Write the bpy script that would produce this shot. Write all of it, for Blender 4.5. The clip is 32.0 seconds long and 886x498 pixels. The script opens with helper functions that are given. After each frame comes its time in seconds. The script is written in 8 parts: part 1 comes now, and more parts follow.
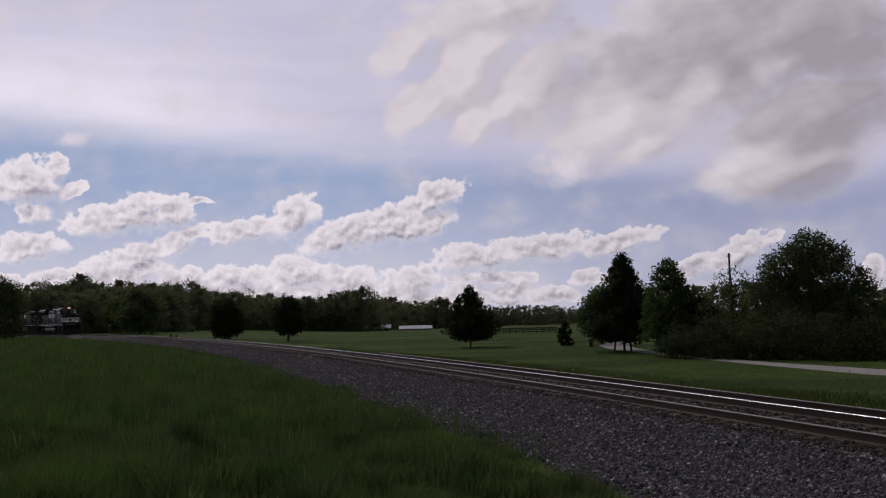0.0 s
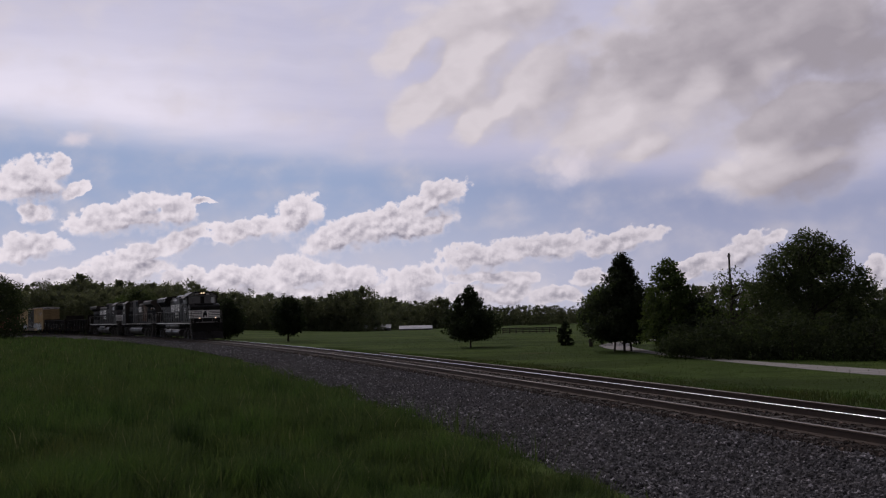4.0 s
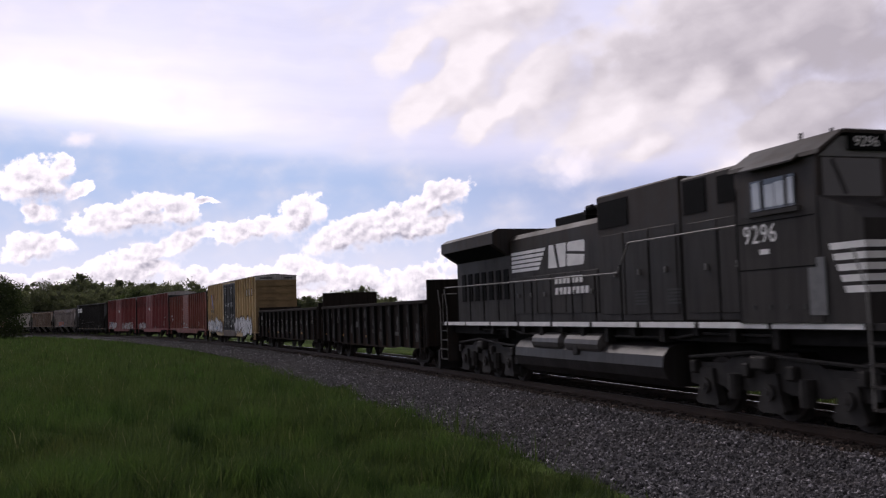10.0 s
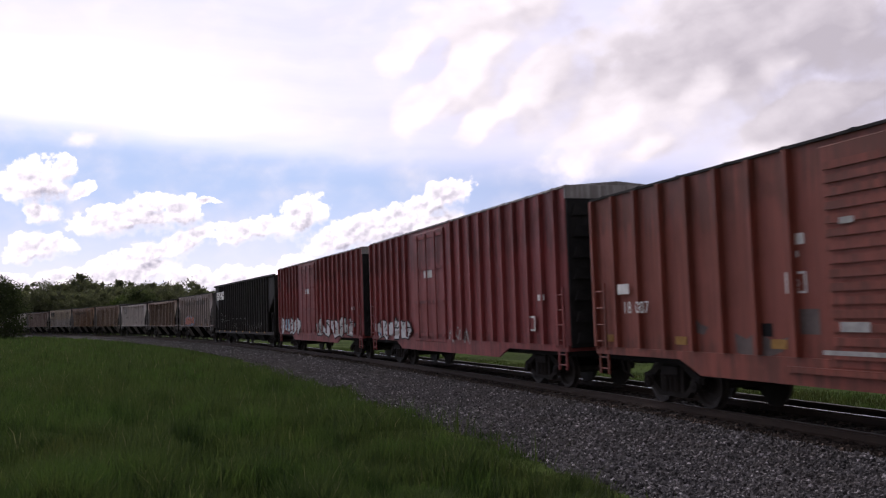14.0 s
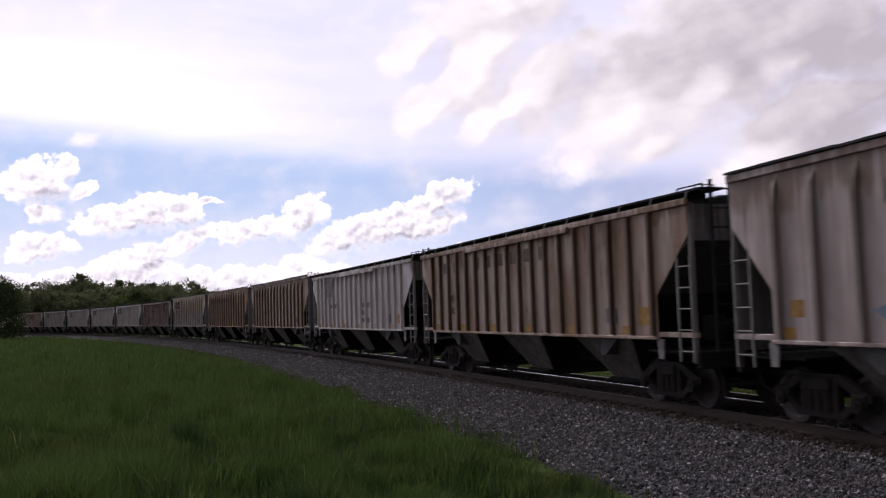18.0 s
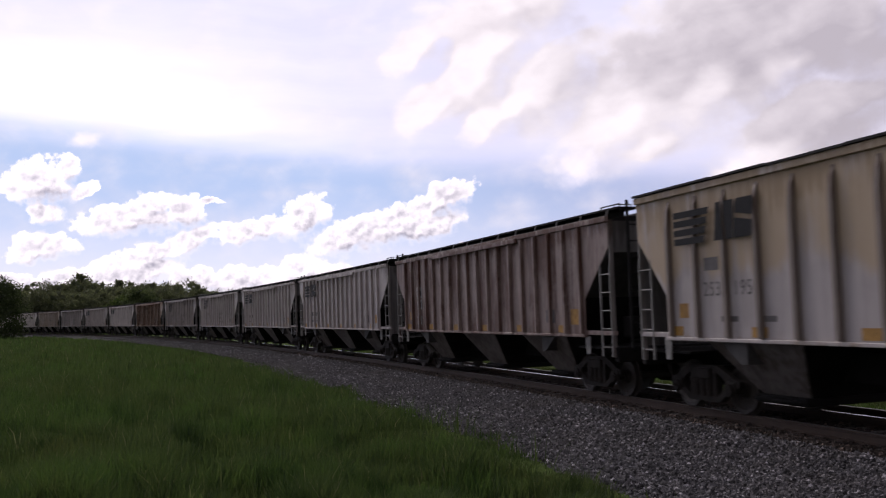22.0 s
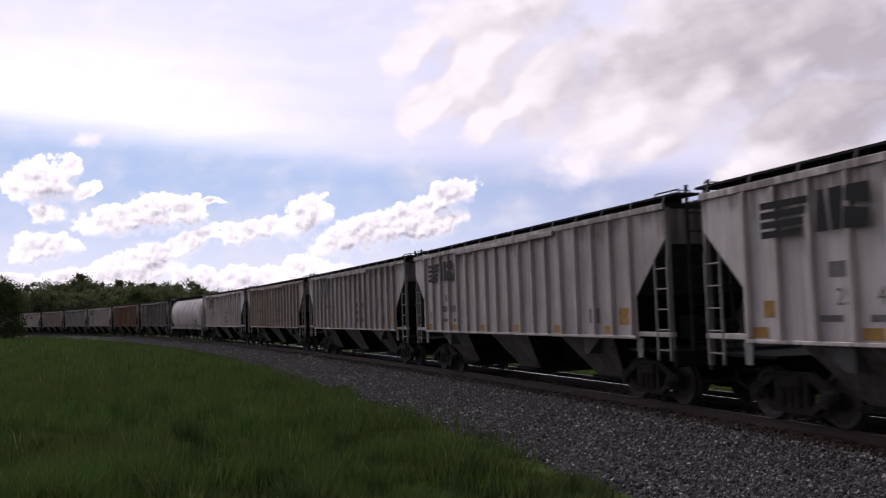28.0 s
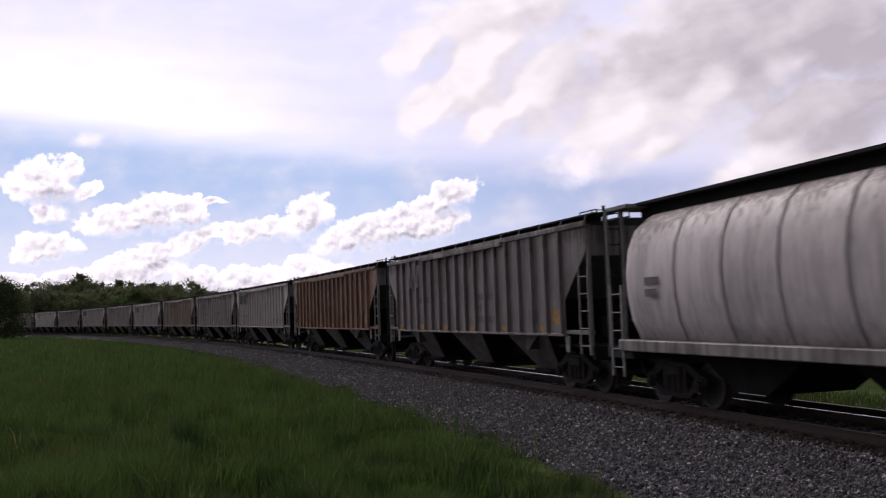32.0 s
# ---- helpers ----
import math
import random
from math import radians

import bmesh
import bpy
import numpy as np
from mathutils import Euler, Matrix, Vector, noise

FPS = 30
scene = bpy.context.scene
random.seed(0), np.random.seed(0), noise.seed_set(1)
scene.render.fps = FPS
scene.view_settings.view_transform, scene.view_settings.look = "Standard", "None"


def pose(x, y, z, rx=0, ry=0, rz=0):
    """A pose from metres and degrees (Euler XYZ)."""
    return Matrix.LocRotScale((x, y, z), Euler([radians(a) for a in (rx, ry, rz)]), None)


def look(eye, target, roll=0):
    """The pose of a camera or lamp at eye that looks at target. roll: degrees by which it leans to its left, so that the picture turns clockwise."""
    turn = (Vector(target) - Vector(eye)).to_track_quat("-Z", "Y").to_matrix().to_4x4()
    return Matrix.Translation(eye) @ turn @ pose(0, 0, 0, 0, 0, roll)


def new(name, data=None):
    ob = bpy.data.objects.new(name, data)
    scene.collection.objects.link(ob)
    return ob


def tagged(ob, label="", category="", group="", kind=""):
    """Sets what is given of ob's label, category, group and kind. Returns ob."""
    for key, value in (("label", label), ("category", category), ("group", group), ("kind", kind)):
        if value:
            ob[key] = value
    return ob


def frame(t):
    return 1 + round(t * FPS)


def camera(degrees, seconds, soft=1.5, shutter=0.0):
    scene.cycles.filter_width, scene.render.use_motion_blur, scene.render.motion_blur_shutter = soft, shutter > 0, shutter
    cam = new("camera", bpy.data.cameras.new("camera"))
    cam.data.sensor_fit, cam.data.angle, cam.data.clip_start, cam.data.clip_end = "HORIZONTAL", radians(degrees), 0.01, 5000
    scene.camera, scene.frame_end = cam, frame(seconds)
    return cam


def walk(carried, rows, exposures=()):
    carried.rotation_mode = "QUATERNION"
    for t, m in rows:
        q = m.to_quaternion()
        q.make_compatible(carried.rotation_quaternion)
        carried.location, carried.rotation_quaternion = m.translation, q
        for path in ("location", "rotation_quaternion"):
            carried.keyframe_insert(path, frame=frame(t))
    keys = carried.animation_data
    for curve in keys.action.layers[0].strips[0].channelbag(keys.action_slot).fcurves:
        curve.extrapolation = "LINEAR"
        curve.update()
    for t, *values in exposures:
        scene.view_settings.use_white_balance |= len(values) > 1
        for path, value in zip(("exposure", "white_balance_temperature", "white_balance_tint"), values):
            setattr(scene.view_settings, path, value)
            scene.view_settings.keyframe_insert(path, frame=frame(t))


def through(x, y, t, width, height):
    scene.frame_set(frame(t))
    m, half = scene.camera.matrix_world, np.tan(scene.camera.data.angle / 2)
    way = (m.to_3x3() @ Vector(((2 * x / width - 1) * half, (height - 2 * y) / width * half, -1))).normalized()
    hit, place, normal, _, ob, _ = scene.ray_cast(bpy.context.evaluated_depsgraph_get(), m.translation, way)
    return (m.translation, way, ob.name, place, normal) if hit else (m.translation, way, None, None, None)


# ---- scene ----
# ---- camera: it stands still beside the line ----
EYE = Vector((0.0, 0.0, 2.005))
PITCH = 0.0701
cam = camera(51.375, 32.0, soft=1.22, shutter=0.15)
view = look(EYE, EYE + Vector((0, math.cos(PITCH), math.sin(PITCH))), roll=-1.326)
STOPS = [(0.0, -0.26), (6.0, -0.26), (7.2, -0.1), (8.0, 0.19), (9.5, 0.32), (11.0, 0.28), (12.5, 0.42), (13.0, 0.48), (14.0, 0.48), (17.0, 0.44), (22.0, 0.42), (28.0, 0.36), (32.0, 0.36)]
EXPOSURES = [(t, stops, 6400.0, 21.0) for t, stops in STOPS]
walk(cam, [(0.0, view), (32.0, view)], EXPOSURES)

# ---- the line: s runs back along the track, off is towards the camera's side ----
DS = 0.5
S_AXIS = np.arange(-620.0, 1040.0, DS)
CURV = -0.000265 + 0.002004 * np.clip((S_AXIS + 17.93) / 28.43, 0, 1)
CURV = np.where(S_AXIS > 265, 0.0, np.where(S_AXIS < -60, 0.0, CURV))
CANT = math.atan2(0.0152, 1.51)
GRADE = -0.00063
SPEED, GAIN = 21.51, 0.0088


def lay_line():
    i0 = int(np.argmin(abs(S_AXIS)))
    ang = np.concatenate([[0], np.cumsum((CURV[1:] + CURV[:-1]) / 2 * DS)])
    ang = ang - ang[i0] + 0.30233
    dx, dy = -np.sin(ang), np.cos(ang)
    x = np.concatenate([[0], np.cumsum((dx[1:] + dx[:-1]) / 2 * DS)])
    y = np.concatenate([[0], np.cumsum((dy[1:] + dy[:-1]) / 2 * DS)])
    return x - x[i0] + 9.408, y - y[i0] + 8.0, ang


LINE_X, LINE_Y, LINE_A = lay_line()


def line_at(s):
    return np.interp(s, S_AXIS, LINE_X), np.interp(s, S_AXIS, LINE_Y), np.interp(s, S_AXIS, LINE_A)


def grade_at(s):
    return GRADE * (np.clip(s, -60, 265) - 15)


def on_line(s, off, z):
    """The world place of a point beside the line: off metres to the camera's side of the middle, z over the rail heads."""
    s, off, z = np.broadcast_arrays(np.asarray(s, float), np.asarray(off, float), np.asarray(z, float))
    x, y, a = line_at(s)
    o = off - 0.755
    oo = 0.755 + o * math.cos(CANT) + z * math.sin(CANT)
    zz = -o * math.sin(CANT) + z * math.cos(CANT) + grade_at(s)
    return np.stack([x - np.cos(a) * oo, y - np.sin(a) * oo, zz], -1)


def beside_line(x, y):
    """s and off of places on the ground."""
    x, y = np.ravel(x), np.ravel(y)
    step = 8
    lx, ly = LINE_X[::step], LINE_Y[::step]
    best = np.empty(len(x), int)
    for k in range(0, len(x), 4000):
        d = (x[k:k + 4000, None] - lx) ** 2 + (y[k:k + 4000, None] - ly) ** 2
        best[k:k + 4000] = np.argmin(d, 1) * step
    dx, dy = x - LINE_X[best], y - LINE_Y[best]
    a = LINE_A[best]
    along = -np.sin(a) * dx + np.cos(a) * dy
    s = S_AXIS[best] + along
    lx, ly, a = line_at(s)
    off = -np.cos(a) * (x - lx) - np.sin(a) * (y - ly)
    return s, off


def ground_z(x, y):
    shape = np.shape(x)
    s, off = beside_line(x, y)
    x, y = np.ravel(x), np.ravel(y)
    z = np.interp(off, [-12, -4.0, -3.0, 4.0, 5.2, 12.0], [-1.2, -0.88, -0.8, -0.62, -0.47, -0.42])
    dist = np.hypot(x, y)
    side = np.clip((x / np.maximum(y, 1.0) + 0.30) / 0.2, 0, 1) * (y > 20)
    z = z - 0.0125 * np.clip(dist - 130, 0, 570) * side * np.clip((-off - 10) / 20, 0, 1)
    z = z + grade_at(s) * np.clip(1 - abs(off) / 60, 0, 1)
    return z.reshape(shape)


def train_shift(t):
    """How far the train has come along by t."""
    return SPEED * (t - 8.0) + 0.5 * GAIN * (t - 8.0) ** 2

# ---- light: a high, mostly clouded sky, the sun low behind cloud ahead and to the left ----
SUN_AZ, SUN_EL = radians(-32), radians(42)
world = bpy.data.worlds.new("world")
scene.world = world
world.use_nodes = True
wn, wl = world.node_tree.nodes, world.node_tree.links
wn.clear()
sky = wn.new("ShaderNodeTexSky")
sky.sky_type, sky.sun_disc = "NISHITA", False
sky.sun_elevation, sky.sun_rotation = SUN_EL, SUN_AZ
sky.air_density, sky.dust_density, sky.ozone_density = 1.0, 3.0, 1.0
back = wn.new("ShaderNodeBackground")
back.inputs["Strength"].default_value = 0.085
dull_sky = wn.new("ShaderNodeHueSaturation")
dull_sky.inputs["Saturation"].default_value = 0.35
wl.new(sky.outputs["Color"], dull_sky.inputs["Color"])
wl.new(dull_sky.outputs["Color"], back.inputs["Color"])
wout = wn.new("ShaderNodeOutputWorld")
wl.new(back.outputs["Background"], wout.inputs["Surface"])

sun = new("sun", bpy.data.lights.new("sun", "SUN"))
sun.data.energy, sun.data.angle, sun.data.color = 0.75, radians(15), (1.0, 0.95, 0.86)
toward = Vector((math.sin(SUN_AZ) * math.cos(SUN_EL), math.cos(SUN_AZ) * math.cos(SUN_EL), math.sin(SUN_EL)))
sun.matrix_world = look(toward * 100, (0, 0, 0))

# ---- small tools ----
MATS = {}


class Nodes:
    """A short way to write a node material."""

    def __init__(self, name):
        self.mat = bpy.data.materials.new(name)
        self.mat.use_nodes = True
        self.t = self.mat.node_tree
        self.t.nodes.clear()
        self.out = self.t.nodes.new("ShaderNodeOutputMaterial")

    def node(self, kind, **props):
        n = self.t.nodes.new(kind)
        for k, val in props.items():
            setattr(n, k, val)
        return n

    def put(self, socket, val):
        if hasattr(val, "is_output"):
            self.t.links.new(val, socket)
        else:
            socket.default_value = val

    def m(self, op, a, b=0.0, c=0.0, clamp=False):
        n = self.node("ShaderNodeMath", operation=op, use_clamp=clamp)
        for i, val in enumerate((a, b, c)):
            self.put(n.inputs[i], val)
        return n.outputs[0]

    def ramp(self, val, lo, hi, a=0.0, b=1.0, smooth=True):
        n = self.node("ShaderNodeMapRange", interpolation_type="SMOOTHSTEP" if smooth else "LINEAR")
        for i, x in enumerate((val, lo, hi, a, b)):
            self.put(n.inputs[i], x)
        return n.outputs[0]

    def mix(self, fac, a, b, blend="MIX"):
        n = self.node("ShaderNodeMix", data_type="RGBA", blend_type=blend)
        self.put(n.inputs[0], fac)
        for i, c in ((6, a), (7, b)):
            self.put(n.inputs[i], (*c, 1) if isinstance(c, tuple) and len(c) == 3 else c)
        return n.outputs[2]

    def coord(self, which="Object", scale=(1, 1, 1), loc=(0, 0, 0)):
        c = self.node("ShaderNodeTexCoord")
        n = self.node("ShaderNodeMapping")
        self.t.links.new(c.outputs[which], n.inputs[0])
        n.inputs["Scale"].default_value, n.inputs["Location"].default_value = scale, loc
        return n.outputs[0]

    def noise(self, vec, scale, detail=4.0, rough=0.55, dist=0.0, out="Fac"):
        n = self.node("ShaderNodeTexNoise")
        self.put(n.inputs["Vector"], vec)
        n.inputs["Scale"].default_value, n.inputs["Detail"].default_value = scale, detail
        n.inputs["Roughness"].default_value, n.inputs["Distortion"].default_value = rough, dist
        return n.outputs[out]

    def random(self):
        return self.node("ShaderNodeObjectInfo").outputs["Random"]

    def island(self):
        return self.node("ShaderNodeNewGeometry").outputs["Random Per Island"]

    def bump(self, height, strength=0.4, dist=0.02):
        n = self.node("ShaderNodeBump")
        n.inputs["Strength"].default_value, n.inputs["Distance"].default_value = strength, dist
        self.put(n.inputs["Height"], height)
        return n.outputs[0]

    def surface(self, color, rough=0.7, metal=0.0, normal=None, spec=0.5, glow=None, power=0.0, trans=0.0):
        b = self.node("ShaderNodeBsdfPrincipled")
        self.put(b.inputs["Base Color"], (*color, 1) if isinstance(color, tuple) and len(color) == 3 else color)
        self.put(b.inputs["Roughness"], rough)
        self.put(b.inputs["Metallic"], metal)
        self.put(b.inputs["Specular IOR Level"], spec)
        if normal is not None:
            self.put(b.inputs["Normal"], normal)
        if glow is not None:
            self.put(b.inputs["Emission Color"], (*glow, 1))
            b.inputs["Emission Strength"].default_value = power
        if trans:
            b.inputs["Transmission Weight"].default_value = trans
        self.t.links.new(b.outputs[0], self.out.inputs["Surface"])
        return self.mat

    def leafy(self, color, through):
        """A leaf: light shines through it as well as off it."""
        self.surface(color, 0.7, spec=0.2)
        b = self.out.inputs["Surface"].links[0].from_node
        t = self.node("ShaderNodeBsdfTranslucent")
        self.put(t.inputs["Color"], self.mix(1.0, color, (1.6, 1.6, 1.0), "MULTIPLY"))
        mx = self.node("ShaderNodeMixShader")
        mx.inputs[0].default_value = through
        self.t.links.new(b.outputs[0], mx.inputs[1])
        self.t.links.new(t.outputs[0], mx.inputs[2])
        self.t.links.new(mx.outputs[0], self.out.inputs["Surface"])
        return self.mat


def part(name, data, material, parent=None, label="", m=None):
    """Links a bmesh, or a mesh that is already made, as one mesh object under a thing or a part."""
    if isinstance(data, bmesh.types.BMesh):
        me = bpy.data.meshes.new(name)
        data.to_mesh(me)
        data.free()
    else:
        me = data
    if not me.materials:
        me.materials.append(None)
    ob = new(name, me)
    ob.material_slots[0].link = "OBJECT"
    ob.material_slots[0].material = material
    if parent is not None:
        ob.parent = parent
    if m is not None:
        ob.matrix_basis = m
    if label:
        ob["label"] = label
    return ob


SHARED = {}


def shared(key, build):
    """One mesh for all alike pieces."""
    if key not in SHARED:
        bm = bmesh.new()
        build(bm)
        me = bpy.data.meshes.new(str(key[0]) if isinstance(key, tuple) else key)
        bm.to_mesh(me)
        bm.free()
        me.materials.append(None)
        SHARED[key] = me
    return SHARED[key]


def box(bm, x0, x1, y0, y1, z0, z1, bevel=0.0):
    vs = [bm.verts.new((x, y, z)) for x in (x0, x1) for y in (y0, y1) for z in (z0, z1)]
    q = [(0, 1, 3, 2), (4, 6, 7, 5), (0, 4, 5, 1), (2, 3, 7, 6), (0, 2, 6, 4), (1, 5, 7, 3)]
    fs = [bm.faces.new([vs[i] for i in f]) for f in q]
    if bevel:
        es = list({e for f in fs for e in f.edges})
        bmesh.ops.bevel(bm, geom=es, offset=bevel, segments=1, affect="EDGES", clamp_overlap=True)
    return vs


def rod(bm, a, b, r, n=6):
    a, b = Vector(a), Vector(b)
    d = (b - a).normalized()
    u = d.orthogonal().normalized()
    w = d.cross(u)
    ring = []
    for p in (a, b):
        ring.append([bm.verts.new(p + r * (math.cos(6.2832 * i / n) * u + math.sin(6.2832 * i / n) * w)) for i in range(n)])
    for i in range(n):
        bm.faces.new((ring[0][i], ring[0][(i + 1) % n], ring[1][(i + 1) % n], ring[1][i]))
    bm.faces.new(ring[0][::-1])
    bm.faces.new(ring[1])


def rods(bm, pts, r, n=6):
    for a, b in zip(pts[:-1], pts[1:]):
        rod(bm, a, b, r, n)


def prism(bm, outline, axis, lo, hi):
    """An outline of pairs, drawn out from lo to hi along one axis ('x', 'y' or 'z')."""
    def place(p, k):
        return {"x": (k, p[0], p[1]), "y": (p[0], k, p[1]), "z": (p[0], p[1], k)}[axis]
    a = [bm.verts.new(place(p, lo)) for p in outline]
    b = [bm.verts.new(place(p, hi)) for p in outline]
    n = len(outline)
    for i in range(n):
        bm.faces.new((a[i], a[(i + 1) % n], b[(i + 1) % n], b[i]))
    bm.faces.new(a[::-1])
    bm.faces.new(b)
    bmesh.ops.recalc_face_normals(bm, faces=bm.faces)


def lathe(bm, profile, n=20, axis="y"):
    """Pairs (along, radius) turned round an axis."""
    rings = []
    for along, r in profile:
        ring = []
        for i in range(n):
            c, s = r * math.cos(6.2832 * i / n), r * math.sin(6.2832 * i / n)
            ring.append(bm.verts.new({"y": (c, along, s), "x": (along, c, s), "z": (c, s, along)}[axis]))
        rings.append(ring)
    for p, q in zip(rings[:-1], rings[1:]):
        for i in range(n):
            bm.faces.new((p[i], p[(i + 1) % n], q[(i + 1) % n], q[i]))
    for ring, flip in ((rings[0], -1), (rings[-1], 1)):
        if profile[0 if flip < 0 else -1][1] > 1e-4:
            bm.faces.new(ring[::flip])
    bmesh.ops.recalc_face_normals(bm, faces=bm.faces)


def mesh_of(name, verts, faces, smooth=False):
    """A mesh from arrays; all faces have the same number of corners."""
    verts, faces = np.asarray(verts, np.float32), np.asarray(faces, np.int32)
    me = bpy.data.meshes.new(name)
    k = faces.shape[1]
    me.vertices.add(len(verts))
    me.vertices.foreach_set("co", verts.ravel())
    me.loops.add(faces.size)
    me.loops.foreach_set("vertex_index", faces.ravel())
    me.polygons.add(len(faces))
    me.polygons.foreach_set("loop_start", np.arange(len(faces), dtype=np.int32) * k)
    me.polygons.foreach_set("use_smooth", np.full(len(faces), smooth))
    me.update(calc_edges=True)
    me.validate()
    return me


def sheet(name, grid, material, smooth=True, parent=None):
    """A sheet from a grid of places, rows by columns."""
    r, c = grid.shape[:2]
    i = np.arange(r * c).reshape(r, c)
    f = np.stack([i[:-1, :-1], i[:-1, 1:], i[1:, 1:], i[1:, :-1]], -1).reshape(-1, 4)
    return part(name, mesh_of(name, grid.reshape(-1, 3), f, smooth), material, parent)


def thing(name, label, category, group="", kind=""):
    return tagged(new(name), label, category, group, kind)

# ---- materials ----
def ground_grass():
    n = Nodes("meadow")
    v = n.coord("Object")
    big = n.noise(v, 0.05, 4, 0.6)
    mid = n.noise(v, 0.6, 5, 0.6)
    fine = n.noise(v, 14, 3, 0.7)
    c = n.mix(n.ramp(big, 0.35, 0.65), (0.05, 0.08, 0.02), (0.085, 0.122, 0.03))
    long = n.noise(n.coord("Object", (0.6, 1.6, 1)), 0.09, 5, 0.65)
    c = n.mix(n.ramp(long, 0.46, 0.6, 0, 0.7), c, (0.03, 0.042, 0.014))
    c = n.mix(n.ramp(long, 0.42, 0.32, 0, 0.6), c, (0.075, 0.078, 0.03))
    c = n.mix(n.ramp(mid, 0.45, 0.75, 0, 0.7), c, (0.028, 0.046, 0.012))
    c = n.mix(n.ramp(n.noise(v, 0.16, 3, 0.5), 0.6, 0.75, 0, 0.55), c, (0.085, 0.066, 0.034))
    c = n.mix(n.ramp(fine, 0.3, 0.8, 0, 0.5), c, (0.066, 0.105, 0.022))
    return n.surface(c, 1.0, normal=n.bump(n.m("ADD", fine, mid), 0.9, 0.12), spec=0.04)


def ballast_bed(name="ballast_bed", k=1.0, tint=(1.0, 1.0, 1.0)):
    n = Nodes(name)
    v = n.coord("Object")
    cell = n.node("ShaderNodeTexVoronoi")
    n.put(cell.inputs["Vector"], v)
    cell.inputs["Scale"].default_value = 16
    big = n.noise(v, 0.35, 4, 0.6)
    c = n.mix(cell.outputs["Color"], tuple(0.036 * k * x for x in tint), tuple(0.094 * k * x for x in tint))
    c = n.mix(n.ramp(big, 0.4, 0.7, 0, 0.5), c, tuple(0.07 * k * x for x in tint))
    return n.surface(c, 0.9, normal=n.bump(cell.outputs["Distance"], 1.0, 0.05), spec=0.2)


def stone_mat(name="ballast_stone", k=1.0, tint=(1.0, 1.0, 1.0)):
    n = Nodes(name)
    r = n.island()
    c = n.mix(r, tuple(0.04 * k * x for x in tint), tuple(0.27 * k * x for x in tint))
    c = n.mix(n.ramp(r, 0.92, 0.96), c, tuple(0.62 * k * x for x in tint))
    v = n.coord("Object")
    c = n.mix(n.ramp(n.noise(v, 0.5, 4, 0.6), 0.45, 0.75, 0, 0.5), c, (0.06, 0.05, 0.044))
    return n.surface(c, 0.8, spec=0.25)


def rail_side():
    n = Nodes("rusty_rail")
    v = n.coord("Object")
    k = n.noise(v, 3, 5, 0.6)
    c = n.mix(k, (0.028, 0.018, 0.013), (0.065, 0.04, 0.027))
    return n.surface(c, 0.75, 0.2, normal=n.bump(n.noise(v, 40, 3), 0.3, 0.004))


def rail_head():
    n = Nodes("polished_rail_head")
    v = n.coord("Object")
    k = n.noise(v, 5, 4, 0.6)
    return n.surface(n.mix(k, (0.72, 0.72, 0.73), (0.85, 0.84, 0.83)), n.ramp(k, 0.3, 0.7, 0.1, 0.2), 1.0)


def rail_dull():
    n = Nodes("dull_rail_head")
    k = n.noise(n.coord("Object"), 5, 4, 0.6)
    return n.surface(n.mix(k, (0.1, 0.085, 0.075), (0.17, 0.152, 0.14)), n.ramp(k, 0.3, 0.7, 0.42, 0.6), 0.75)


def tie_mat():
    n = Nodes("creosoted_wood")
    v = n.coord("Object", (1, 1, 1))
    grain = n.noise(n.coord("Object", (2, 30, 30)), 1.5, 5, 0.7)
    c = n.mix(grain, (0.018, 0.013, 0.01), (0.05, 0.036, 0.026))
    c = n.mix(n.m("MULTIPLY", n.random(), 0.5), c, (0.06, 0.048, 0.04))
    return n.surface(c, 0.85, normal=n.bump(grain, 0.7, 0.01))


# one factor scales all paints down to balance the raised light
DULL = 0.64


